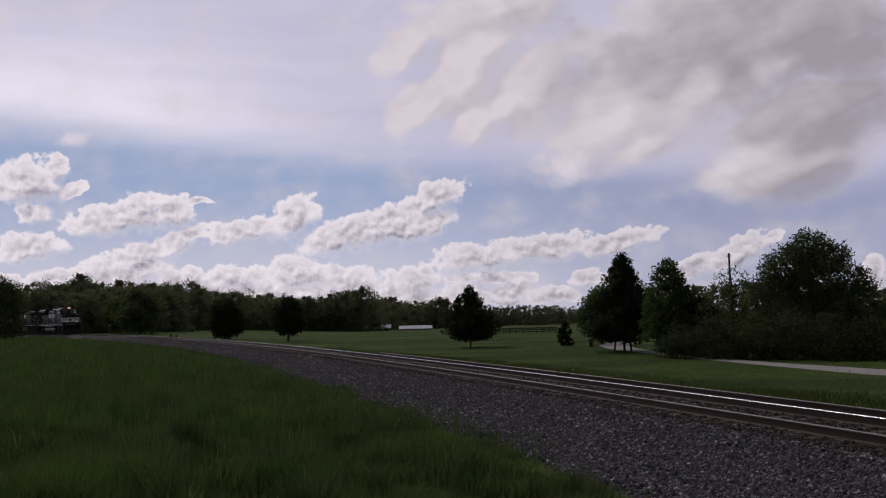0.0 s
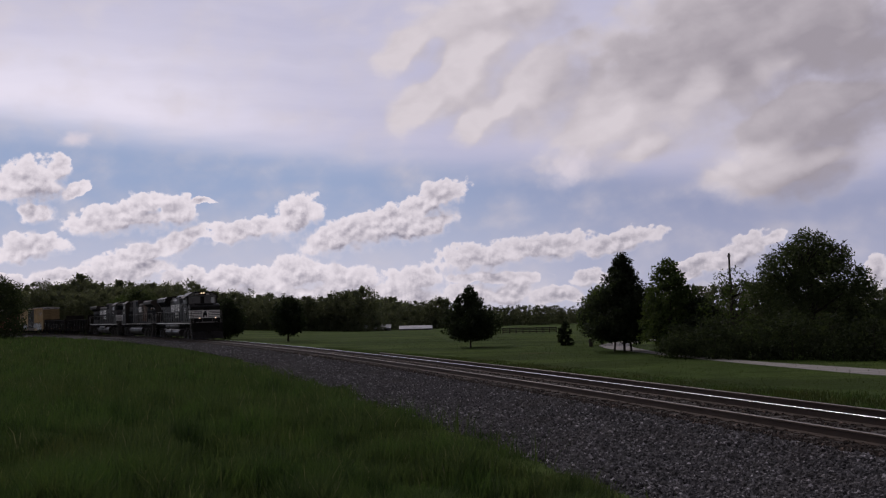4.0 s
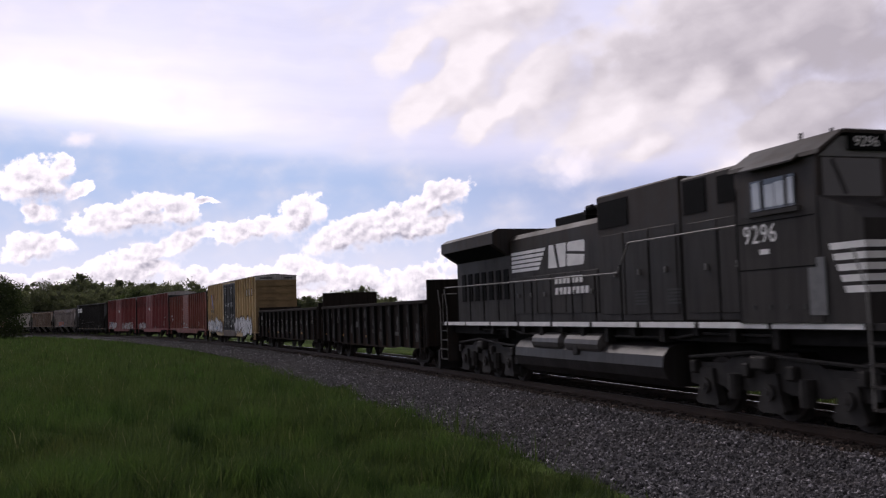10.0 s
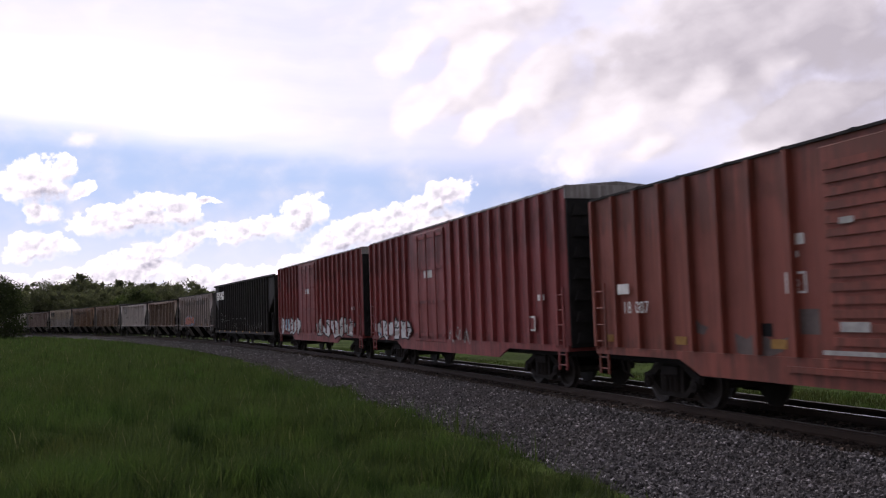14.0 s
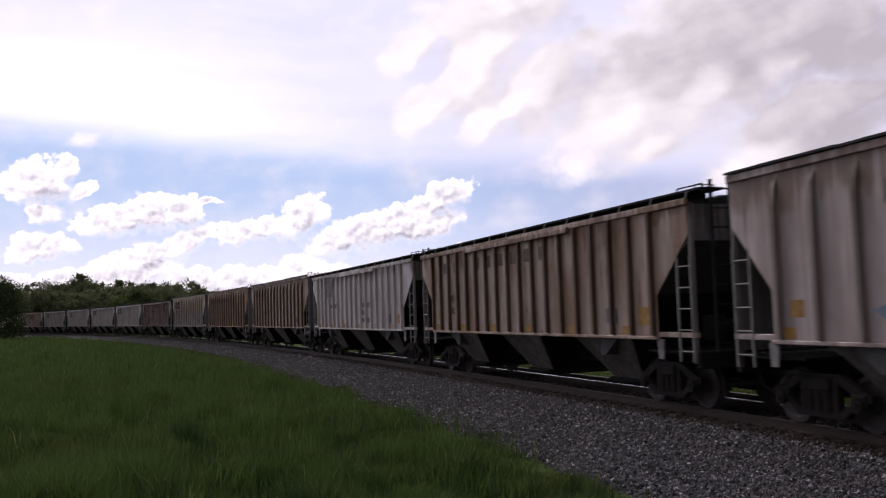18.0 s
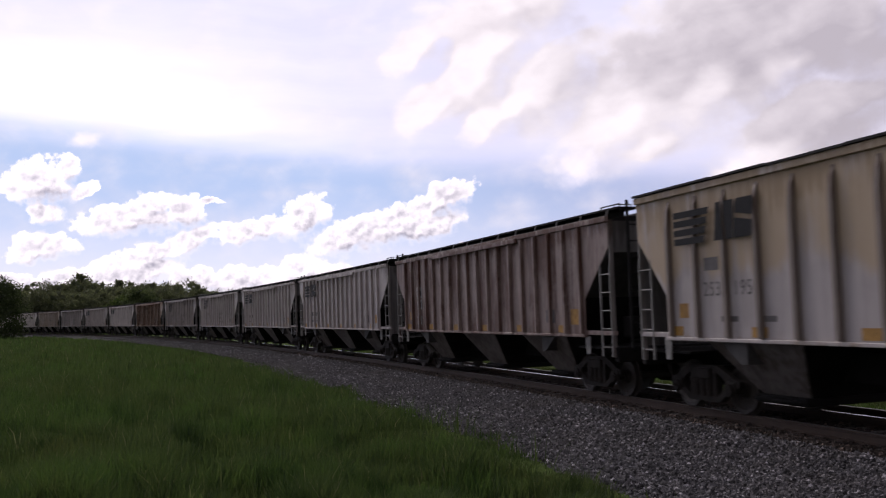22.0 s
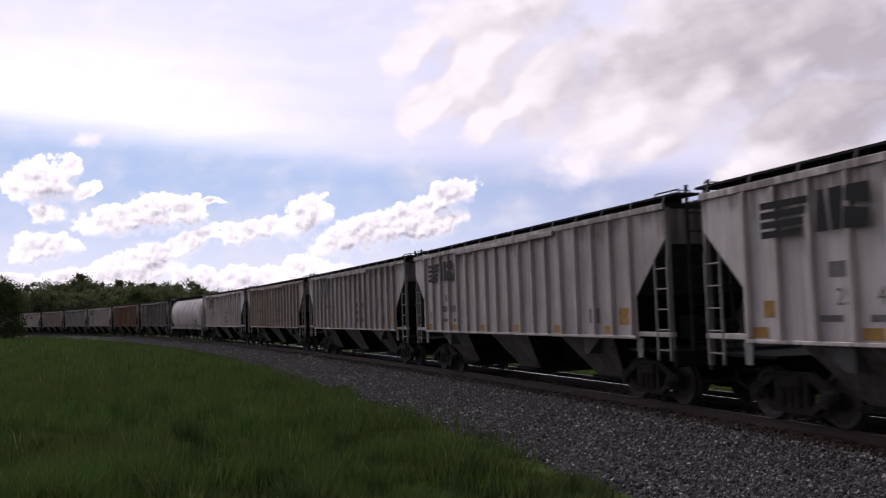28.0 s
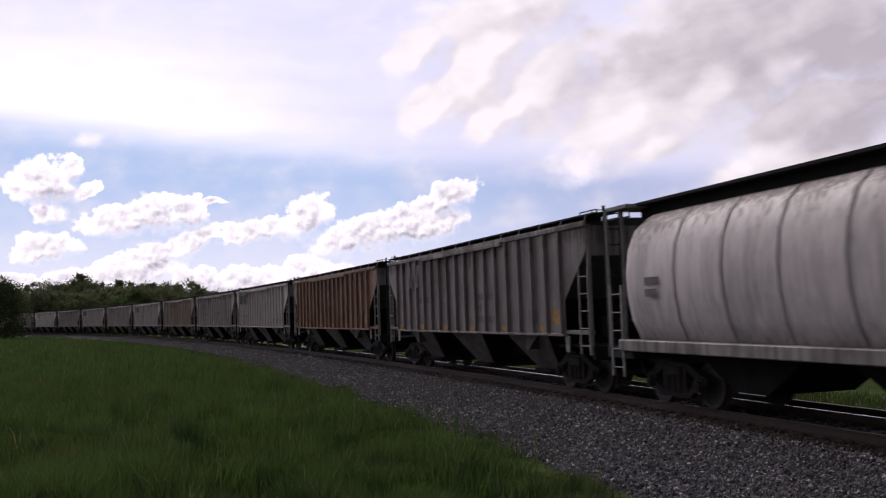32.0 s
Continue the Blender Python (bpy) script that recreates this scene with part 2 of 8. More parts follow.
def paint(name, base, rust=0.3, rust_color=(0.11, 0.05, 0.026), fade=None, dirt=0.5, rough=0.55, streak=0.6, spec=0.3, blotch=None, band=None):
    """Weathered freight-car paint: fading in panels, rust in patches and runs down the side, road dirt near the sill."""
    n = Nodes(name)
    base = (min(1, base[0] * 1.04), base[1], base[2] * 0.985)
    fade = fade or tuple(min(1, x * 0.72 + 0.04) for x in base)
    base, fade, rust_color = (tuple(DULL * x for x in c) for c in (base, fade, rust_color))
    v = n.coord("Object")
    shift = n.node("ShaderNodeVectorMath", operation="ADD")
    n.put(shift.inputs[0], v)
    rnd = n.m("MULTIPLY", n.random(), 37.0)
    comb = n.node("ShaderNodeCombineXYZ")
    n.put(comb.inputs[0], rnd)
    n.put(comb.inputs[2], n.m("MULTIPLY", rnd, 1.7))
    n.put(shift.inputs[1], comb.outputs[0])
    p = shift.outputs[0]
    stretch = n.node("ShaderNodeMapping")
    n.put(stretch.inputs[0], p)
    stretch.inputs["Scale"].default_value = (2.6, 2.6, 0.22)
    runs = n.noise(stretch.outputs[0], 1.3, 6, 0.65)
    patch = n.noise(p, 0.45, 6, 0.65)
    fine = n.noise(p, 9, 4, 0.7)
    c = n.mix(n.ramp(patch, 0.3, 0.7), base, fade)
    thin = n.node("ShaderNodeMapping")
    n.put(thin.inputs[0], p)
    thin.inputs["Scale"].default_value = (7.0, 7.0, 0.3)
    drips = n.noise(thin.outputs[0], 1.4, 5, 0.6)
    c = n.mix(n.ramp(drips, 0.5, 0.34, 0, 0.5), c, tuple(min(1, x * 1.2 + 0.012) for x in base))
    c = n.mix(n.ramp(drips, 0.5, 0.72, 0, dirt * 0.85), c, tuple(x * 0.45 for x in base))
    c = n.mix(n.ramp(runs, 0.44, 0.74, 0, dirt), c, tuple(x * 0.36 for x in base))
    cloud = n.noise(p, 0.9, 4, 0.6)
    c = n.mix(n.ramp(cloud, 0.42, 0.72, 0, dirt * 0.7), c, tuple(x * 0.5 + 0.006 for x in base))
    if blotch:
        # broad smears of another rust, panel by panel
        smear = n.node("ShaderNodeMapping")
        n.put(smear.inputs[0], p)
        smear.inputs["Scale"].default_value = (0.75, 0.75, 0.3)
        wide = n.m("ADD", n.m("MULTIPLY", n.noise(smear.outputs[0], 1.1, 4, 0.6), 0.75), n.m("MULTIPLY", runs, 0.25))
        if band:
            height = n.node("ShaderNodeSeparateXYZ")
            n.put(height.inputs[0], v)
            wide = n.m("ADD", wide, n.ramp(height.outputs[2], band - 0.45, band + 0.35, -0.2, 0.12))
        c = n.mix(n.ramp(wide, 0.44, 0.62, 0, 0.85), c, tuple(DULL * x for x in blotch))
        c = n.mix(n.ramp(wide, 0.46, 0.3, 0, 0.5), c, tuple(x * 0.8 + 0.05 for x in base))
    both = n.m("ADD", n.m("MULTIPLY", runs, streak), n.m("MULTIPLY", patch, 1 - streak))
    both = n.m("ADD", both, n.m("MULTIPLY", n.m("SUBTRACT", fine, 0.5), 0.22))
    edge = 0.78 - 0.42 * rust
    c = n.mix(n.ramp(both, edge, edge + 0.14, 0, min(1, 0.35 + rust)), c, rust_color)
    c = n.mix(n.ramp(fine, 0.62, 0.8, 0, 0.35), c, tuple(x * 0.55 for x in rust_color))
    # rust runs down from the top edge, and creeps up from the sill
    sep = n.node("ShaderNodeSeparateXYZ")
    n.put(sep.inputs[0], v)
    edges = n.m("ADD", n.ramp(sep.outputs[2], 3.0, 4.05, 0.0, 0.22), n.ramp(sep.outputs[2], 1.75, 1.25, 0.0, 0.17))
    creep = n.m("ADD", n.m("ADD", n.m("MULTIPLY", drips, 0.6), n.m("MULTIPLY", cloud, 0.4)), edges)
    c = n.mix(n.ramp(creep, 0.63, 0.76, 0, min(0.85, 0.3 + rust)), c, rust_color)
    return n.surface(c, n.ramp(patch, 0.3, 0.7, rough - 0.08, rough + 0.15), normal=n.bump(n.m("ADD", fine, patch), 0.12, 0.01), spec=spec)


def plain(name, color, rough=0.7, metal=0.0, vary=0.35, scale=6, spec=0.4, glow=None, power=0.0, dull=DULL):
    n = Nodes(name)
    color = tuple(dull * x for x in color)
    v = n.coord("Object")
    k = n.noise(v, scale, 5, 0.65)
    c = n.mix(n.ramp(k, 0.3, 0.75), color, tuple(x * (1 - vary) for x in color))
    return n.surface(c, rough, metal, normal=n.bump(k, 0.15, 0.01), spec=spec, glow=glow, power=power)


def leaf_mat(name, a, b):
    n = Nodes(name)
    c = n.mix(n.island(), a, b)
    c = n.mix(n.ramp(n.noise(n.coord("Object"), 0.5, 3), 0.35, 0.7, 0, 0.6), c, tuple(x * 0.55 for x in a))
    c = n.mix(1.0, c, (0.78, 0.78, 0.78), "MULTIPLY")
    return n.leafy(c, 0.45)


M_MEADOW, M_BED, M_STONE = ground_grass(), ballast_bed("ballast_bed", 1.0, (0.8, 0.77, 0.8)), stone_mat("ballast_stone", 0.53, (1.03, 0.97, 1.02))
M_BED_RUST, M_STONE_RUST = ballast_bed("rust_stained_bed", 0.34, (1.25, 0.92, 0.75)), stone_mat("rust_stained_stone", 0.2, (1.25, 0.9, 0.74))
M_RAIL, M_HEAD, M_DULL, M_TIE = rail_side(), rail_head(), rail_dull(), tie_mat()
M_TRUCK = plain("dusty_cast_steel", (0.036, 0.029, 0.025), 0.8, 0.1, 0.5, 4, spec=0.2)
M_WHEEL = plain("dark_wheel_steel", (0.08, 0.068, 0.062), 0.65, 0.3, 0.4)
M_UNDER = plain("underframe_black", (0.024, 0.022, 0.021), 0.8, 0.0, 0.4, spec=0.12)
M_GRIME = plain("end_black", (0.05, 0.048, 0.049), 0.8, 0.0, 0.5, 2, spec=0.15)
M_BARK = plain("bark", (0.06, 0.048, 0.038), 0.9, 0, 0.5, 8)
M_YELLOW = plain("reflector_yellow", (0.45, 0.24, 0.05), 0.6, 0, 0.55, dull=0.9)
M_WHITE = plain("stencil_white", (0.85, 0.84, 0.82), 0.6, 0, 0.3, dull=0.9)
M_INK = plain("stencil_black", (0.024, 0.024, 0.027), 0.7, 0, 0.3, spec=0.15)
M_GRAVEL = plain("gravel_road", (0.42, 0.39, 0.37), 0.95, 0, 0.35, 1.5, dull=0.75)

# ---- sky: a far ring of cloud that drifts slowly to the right ----
# middle (azimuth, height), half axes and slant, in degrees
HEAPS = [(-24.26, 7.89, 1.98, 1.41, 1.93), (-22.92, 8.71, 0.85, 0.77, 2.13), (-22.07, 7.51, 1.07, 0.38, 27.69), (-24.1, 6.23, 1.01, 0.58, 1.26),
         (-19.05, 5.99, 3.39, 0.93, 5.72), (-18.1, 6.94, 1.36, 0.86, 16.31), (-16.32, 6.42, 1.31, 0.88, 0.41), (-14.84, 7.11, 1.0, 0.2, 5.55),
         (-24.23, 4.3, 1.97, 0.83, 5.86), (-18.57, 3.8, 2.74, 0.8, 15.52), (-15.84, 4.87, 1.72, 0.74, 20.54), (-12.35, 5.34, 2.38, 0.75, 11.89),
         (-9.27, 6.09, 1.81, 1.11, 29.62), (-6.17, 4.94, 2.94, 1.12, 7.08), (-3.35, 5.74, 2.96, 1.05, 16.77), (-0.67, 7.02, 2.19, 0.98, 23.41),
         (-1.62, 5.46, 2.33, 0.98, 13.64), (-15.68, 2.3, 2.31, 0.74, -0.78), (-12.7, 2.32, 2.02, 0.89, -0.88), (-8.97, 2.61, 2.07, 1.18, 4.07),
         (-5.86, 2.21, 2.1, 0.98, -1.15), (-1.66, 2.05, 1.62, 1.05, -1.3), (-10.69, 1.26, 6.91, 1.03, -1.18), (-3.78, 1.11, 5.26, 0.91, -1.3),
         (-21.37, 2.36, 4.07, 0.79, 2.63), (-24.07, 1.96, 3.62, 0.77, -0.64), (-18.26, 3.06, 1.93, 0.67, 7.96), (2.24, 3.5, 2.88, 0.95, 3.44), (6.11,
         3.89, 3.18, 0.84, 6.17), (10.6, 4.15, 2.77, 0.69, 9.94), (2.91, 2.15, 3.14, 0.49, -1.5), (4.11, 1.21, 1.53, 0.98, -1.43), (1.48, 1.07, 2.1,
         0.84, -1.37), (8.88, 1.99, 1.3, 0.62, -1.68), (6.71, 0.87, 2.07, 0.56, -1.45), (15.21, 2.34, 1.89, 0.67, 13.43), (17.84, 3.25, 1.99, 0.86,
         30.72), (19.33, 4.05, 0.88, 0.46, 18.22), (14.5, 1.0, 1.31, 0.68, -1.64), (25.1, 1.32, 0.57, 1.33, -2.09)]
WISP = [(-21.87, 10.5, 1.07, 0.54, 18.14), (8.0, 8.7, 1.9, 1.25, 30.0)]
BANK = [(1.3, 14.4, 3.1, 2.3, 42.0), (3.9, 13.0, 2.4, 1.7, 35.0), (2.24, 12.04, 2.5, 1.45, 42.1), (-0.94, 13.26, 2.7, 1.6, 45.26), (-2.11, 16.3, 2.12, 1.2, 27.24), (2.33, 16.09, 3.81, 2.07, 30.85), (5.82,
         13.91, 3.79, 3.1, 21.02), (11.3, 11.9, 5.62, 3.41, 10.58), (15.77, 14.21, 10.08, 4.66, 8.43), (20.64, 15.61, 9.59, 4.14, -8.33), (3.83,
         18.68, 6.25, 2.01, 14.95), (21.21, 8.16, 4.71, 2.02, 11.01), (21.96, 11.0, 6.32, 2.9, 4.11), (12.57, 9.79, 2.65, 1.23, 11.34)]
SHADE = [(11.1, 15.53, 2.98, 1.29, 24.73), (16.82, 15.86, 6.8, 2.29, 6.95), (23.05, 14.67, 4.66, 3.45, -8.08), (22.54, 10.46, 4.05, 1.29, 9.86),
         (22.65, 6.75, 3.76, 1.16, 8.43), (8.74, 17.42, 2.02, 1.02, 24.57)]
BRIGHT = [(2.57, 11.82, 2.08, 0.84, 42.14), (16.04, 13.2, 1.59, 0.8, 30.47), (18.77, 9.01, 2.33, 0.66, 21.52), (12.29, 10.99, 2.66, 1.15, 5.98),
         (0.12, 13.78, 2.43, 0.91, 44.98), (20.88, 14.0, 1.8, 0.84, 19.21)]
VEIL_LIT, VEIL_DIM = (0.92, 0.91, 0.98), (0.6, 0.615, 0.745)
HEAP_LIT, HEAP_FOOT = (0.95, 0.92, 0.92), (0.34, 0.335, 0.385)
HEAP_LIT_FAR, HEAP_FOOT_FAR = (0.8, 0.775, 0.785), (0.27, 0.27, 0.32)
BANK_LIT, BANK_DULL = (0.78, 0.75, 0.74), (0.385, 0.365, 0.383)
CLEAR, CLEAR_FAR, HAZE = (0.36, 0.475, 0.66), (0.31, 0.365, 0.52), (0.74, 0.74, 0.79)
WISP_LIT = (0.8, 0.77, 0.8)


def cloud_mat():
    n = Nodes("clouds")
    c = n.node("ShaderNodeTexCoord")
    nv = n.node("ShaderNodeVectorMath", operation="NORMALIZE")
    n.put(nv.inputs[0], c.outputs["Object"])
    sep = n.node("ShaderNodeSeparateXYZ")
    n.put(sep.inputs[0], nv.outputs[0])
    az = n.m("MULTIPLY", n.m("ARCTAN2", sep.outputs[0], sep.outputs[1]), 57.2958)
    el = n.m("MULTIPLY", n.m("ARCSINE", sep.outputs[2]), 57.2958)
    comb = n.node("ShaderNodeCombineXYZ")
    n.put(comb.inputs[0], az)
    n.put(comb.inputs[1], el)
    flat = comb.outputs[0]

    def warped(vec, scale, size, detail=3.0):
        k = n.noise(vec, scale, detail, 0.55, out="Color")
        sub = n.node("ShaderNodeVectorMath", operation="SUBTRACT")
        n.put(sub.inputs[0], k)
        sub.inputs[1].default_value = (0.5, 0.5, 0.5)
        add = n.node("ShaderNodeVectorMath", operation="MULTIPLY_ADD")
        n.put(add.inputs[0], sub.outputs[0])
        add.inputs[1].default_value = (size, size * 0.8, 0)
        n.put(add.inputs[2], vec)
        return add.outputs[0]

    def cover(vec, blobs, grow=1.0, blend=0.1):
        total = None
        for x, y, a, b, turn in blobs:
            mp = n.node("ShaderNodeMapping", vector_type="TEXTURE")
            n.put(mp.inputs[0], vec)
            mp.inputs["Location"].default_value = (x, y, 0)
            mp.inputs["Rotation"].default_value = (0, 0, radians(turn))
            mp.inputs["Scale"].default_value = (a * 1.4 * grow, b * 1.4 * grow, 1)
            g = n.node("ShaderNodeTexGradient", gradient_type="SPHERICAL")
            n.put(g.inputs[0], mp.outputs[0])
            total = g.outputs["Fac"] if total is None else n.m("SMOOTH_MAX", total, g.outputs["Fac"], blend)
        return total

    def stretch(vec, sx, sy, turn=0, shift=(0, 0)):
        mp = n.node("ShaderNodeMapping")
        n.put(mp.inputs[0], vec)
        mp.inputs["Scale"].default_value = (sx, sy, 1)
        mp.inputs["Rotation"].default_value = (0, 0, radians(turn))
        mp.inputs["Location"].default_value = (shift[0], shift[1], 0)
        return mp.outputs[0]

    def billow(vec, scale, detail=2.0):
        """Rounded knobs with sharp clefts between them, about 0 to 1."""
        v = n.node("ShaderNodeTexVoronoi", feature="F1", normalize=True)
        n.put(v.inputs["Vector"], vec)
        v.inputs["Scale"].default_value, v.inputs["Detail"].default_value = scale, detail
        v.inputs["Roughness"].default_value, v.inputs["Lacunarity"].default_value = 0.55, 2.3
        return n.m("SUBTRACT", 1.0, n.m("MULTIPLY", v.outputs["Distance"], 1.5))

    # thin bright veil over the upper sky, its edge sinking to the right, combed by the wind
    over = n.m("ADD", el, n.m("MULTIPLY", az, 0.085))
    over = n.m("ADD", over, n.m("MULTIPLY", n.noise(stretch(flat, 0.05, 0.3), 1.6, 5, 0.5), 1.8))
    veil = n.ramp(over, 8.6, 11.8)
    comb_fine = n.noise(stretch(warped(flat, 0.12, 3.0), 0.05, 0.42, 9), 1.4, 6, 0.55)
    thin = n.m("MULTIPLY", n.m("SUBTRACT", n.noise(stretch(flat, 0.05, 0.13, 12), 1.5, 3, 0.5), 0.5), 14.0)
    side = n.ramp(n.m("ADD", az, thin), -24.0, 2.0, 1.0, 0.0)
    high = n.ramp(el, 12.6, 18.5, 0.0, 0.8)
    lit = n.m("MULTIPLY", side, n.m("SUBTRACT", 1.0, high))
    lit = n.m("ADD", lit, n.m("MULTIPLY", n.m("SUBTRACT", comb_fine, 0.5), 0.55), clamp=True)
    veil_color = n.mix(lit, VEIL_DIM, VEIL_LIT)

    # heaps of cloud: knobbly tops lit from the upper left, soft grey feet
    puffy = warped(warped(flat, 0.6, 1.3, 2.0), 2.0, 0.3, 3.0)
    body = cover(puffy, HEAPS, 1.14, 0.14)
    body_up = cover(stretch(puffy, 1, 1, 0, (-0.3, 0.65)), HEAPS, 1.14, 0.14)

    def lumps(vec):
        knob = billow(warped(vec, 1.4, 0.45, 3.0), 0.95, 1.0)
        return n.m("ADD", n.m("MULTIPLY", knob, 0.42), n.m("MULTIPLY", n.noise(vec, 1.25, 5, 0.55), 0.58))
    knobs = lumps(flat)
    knobs_up = lumps(stretch(flat, 1, 1, 0, (-0.12, 0.26)))
    ragged = n.noise(flat, 2.6, 5, 0.55)
    tuft = n.m("ADD", n.m("MULTIPLY", n.m("SUBTRACT", knobs, 0.52), 1.3), n.m("MULTIPLY", n.m("SUBTRACT", ragged, 0.5), 0.34))
    heap = n.m("ADD", body, n.m("MULTIPLY", tuft, n.ramp(body, 0.13, 0.3)))
    foot = n.ramp(n.m("SUBTRACT", body_up, body), -0.1, 0.3)
    heap_a = n.m("DIVIDE", n.m("SUBTRACT", heap, 0.25), n.m("ADD", 0.16, n.m("MULTIPLY", foot, 0.45)), clamp=True)
    heap_a = n.ramp(heap_a, 0.0, 1.0)
    relief = n.ramp(n.m("SUBTRACT", knobs_up, knobs), -0.2, 0.24)
    deep = n.ramp(heap, 0.28, 0.8, 0.0, 1.0)
    soft = n.m("ADD", n.m("MULTIPLY", relief, 0.88), n.m("MULTIPLY", foot, 0.5))
    soft = n.m("ADD", soft, n.m("MULTIPLY", n.m("SUBTRACT", ragged, 0.5), 0.22), clamp=True)
    soft = n.m("MULTIPLY", soft, deep)
    rightward = n.ramp(az, -12.0, 14.0, 0.0, 1.0)
    heap_c = n.mix(soft, n.mix(rightward, HEAP_LIT, HEAP_LIT_FAR), n.mix(rightward, HEAP_FOOT, HEAP_FOOT_FAR))

    # the grey bank: soft lobes drawn upwards to the right, white along their near edges, grey where they are thick
    windy = warped(warped(flat, 0.22, 1.5, 2.0), 1.1, 0.4, 4.0)
    fluff = n.noise(stretch(windy, 0.6, 1.0, -32), 0.42, 6, 0.46)
    fluff_up = n.noise(stretch(windy, 0.6, 1.0, -32, (0.3, -0.46)), 0.42, 6, 0.46)
    thick = cover(windy, BANK, 1.0, 0.2)
    bank = n.m("ADD", thick, n.m("MULTIPLY", n.m("SUBTRACT", fluff, 0.5), n.ramp(thick, 0.0, 0.2, 0.0, 0.9)))
    bank = n.m("ADD", bank, n.m("MULTIPLY", n.m("SUBTRACT", lumps(stretch(flat, 0.42, 0.5, -20)), 0.52), n.ramp(thick, 0.02, 0.16, 0.0, 0.65)))
    lee = n.ramp(n.m("SUBTRACT", cover(stretch(windy, 1, 1, 0, (-1.3, 0.7)), BANK, 1.0, 0.2), thick), -0.2, 0.22)
    bank_a = n.ramp(bank, 0.0, n.ramp(lee, 0.3, 0.8, 0.5, 0.8))
    murk = n.m("ADD", n.m("MULTIPLY", cover(windy, SHADE, 1.3, 0.3), 1.0), n.ramp(az, 2.0, 24.0, 0.0, 0.3))
    murk = n.m("SUBTRACT", murk, n.m("MULTIPLY", cover(windy, BRIGHT, 1.1, 0.2), 0.8))
    dull = n.m("MULTIPLY", n.ramp(murk, -0.15, 0.85, 0.0, 0.72), n.ramp(bank, 0.1, 0.6))
    dull = n.m("ADD", dull, n.m("MULTIPLY", lee, 0.34))
    dull = n.m("ADD", dull, n.m("MULTIPLY", n.m("SUBTRACT", fluff_up, fluff), 1.0), clamp=True)
    bank_c = n.mix(dull, BANK_LIT, BANK_DULL)

    # clear sky, hazy towards the horizon
    haze = n.m("MULTIPLY", n.ramp(n.m("ABSOLUTE", el), 0.0, 8.5, 0.85, 0.0), n.ramp(az, -6.0, 14.0, 1.0, 0.45))
    blue = n.mix(n.ramp(az, -10.0, 20.0), CLEAR, CLEAR_FAR)
    color = n.mix(haze, blue, HAZE)
    color = n.mix(n.m("MULTIPLY", veil, 0.97), color, veil_color)
    color = n.mix(n.m("MULTIPLY", bank_a, 0.97), color, bank_c)
    wisp = n.m("ADD", cover(puffy, WISP), n.m("MULTIPLY", n.m("SUBTRACT", knobs, 0.5), 0.8))
    color = n.mix(n.ramp(wisp, 0.22, 0.95, 0.0, 0.85), color, WISP_LIT)
    color = n.mix(heap_a, color, heap_c)
    # out of view, away from the sun, dimmed so near sides stay dark
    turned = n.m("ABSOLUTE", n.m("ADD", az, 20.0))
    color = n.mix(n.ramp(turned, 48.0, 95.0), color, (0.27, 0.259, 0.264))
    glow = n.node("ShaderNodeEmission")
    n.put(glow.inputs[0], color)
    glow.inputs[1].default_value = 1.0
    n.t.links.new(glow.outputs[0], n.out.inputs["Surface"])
    n.mat.cycles.emission_sampling = "NONE"
    return n.mat


def cloud_ring():
    az = np.radians(np.linspace(-180, 180, 145))
    el = np.radians(np.concatenate([[-4, -2], np.linspace(0, 30, 31)]))
    a, e = np.meshgrid(az, el)
    r = 3200.0
    grid = np.stack([r * np.cos(e) * np.sin(a), r * np.cos(e) * np.cos(a), r * np.sin(e)], -1)
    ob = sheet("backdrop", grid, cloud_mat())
    ob.location = EYE
    return tagged(ob, "bright clouded spring sky with white heaps and grey banks", "sky", kind="structure")


SKY_RING = cloud_ring()

# ---- ground: one sheet to the horizon ----
def spread(lo, hi, near, n, power=2.2):
    u = np.linspace(-1, 1, n)
    v = np.sign(u) * abs(u) ** power
    return np.where(v < 0, near + v * (near - lo), near + v * (hi - near))


gx = spread(-3000, 3000, 0.0, 161, 2.6)
gy = spread(-2500, 3000, 30.0, 161, 2.6)
GXX, GYY = np.meshgrid(gx, gy)
ground = sheet("ground", np.stack([GXX, GYY, ground_z(GXX, GYY)], -1), M_MEADOW)
tagged(ground, "green spring meadow, rough and dark near the line", "meadow", kind="structure")

# ---- trackbed ----
BED = [(5.6, -0.52), (4.9, -0.41), (3.4, -0.37), (2.4, -0.31), (1.75, -0.2), (1.45, -0.18), (-1.45, -0.18), (-1.8, -0.22), (-2.7, -0.4), (-4.2, -0.95)]


def bed_z(off):
    o = np.array([p[0] for p in BED])[::-1]
    return np.interp(off, o, np.array([p[1] for p in BED])[::-1])


bed_s = np.concatenate([np.arange(-600, -40, 20.0), np.arange(-40, 100, 1.0), np.arange(100, 300, 4.0), np.arange(300, 1020, 20.0)])
bed_o = np.array([p[0] for p in BED])
bs, bo = np.meshgrid(bed_s, bed_o, indexing="ij")
jag = 0.16 * np.sin(bs * 1.7 + 1.3 * np.sin(bs * 0.61)) * (abs(bo) > 3)
narrow = np.where(bo > 3, -0.95 * np.clip((bs - 12) / 28, 0, 1) - (bo - 3) * 0.42 * np.clip((bs - 35) / 40, 0, 1), 0)
bed = sheet("trackbed", on_line(bs, bo + jag + narrow, bed_z(bo)), M_BED)
bed.data.materials.append(M_BED_RUST)
for p in bed.data.polygons:
    q = bed.data.vertices[p.vertices[0]].index % len(BED), bed.data.vertices[p.vertices[2]].index % len(BED)
    if min(q) >= 4:
        p.material_index = 1
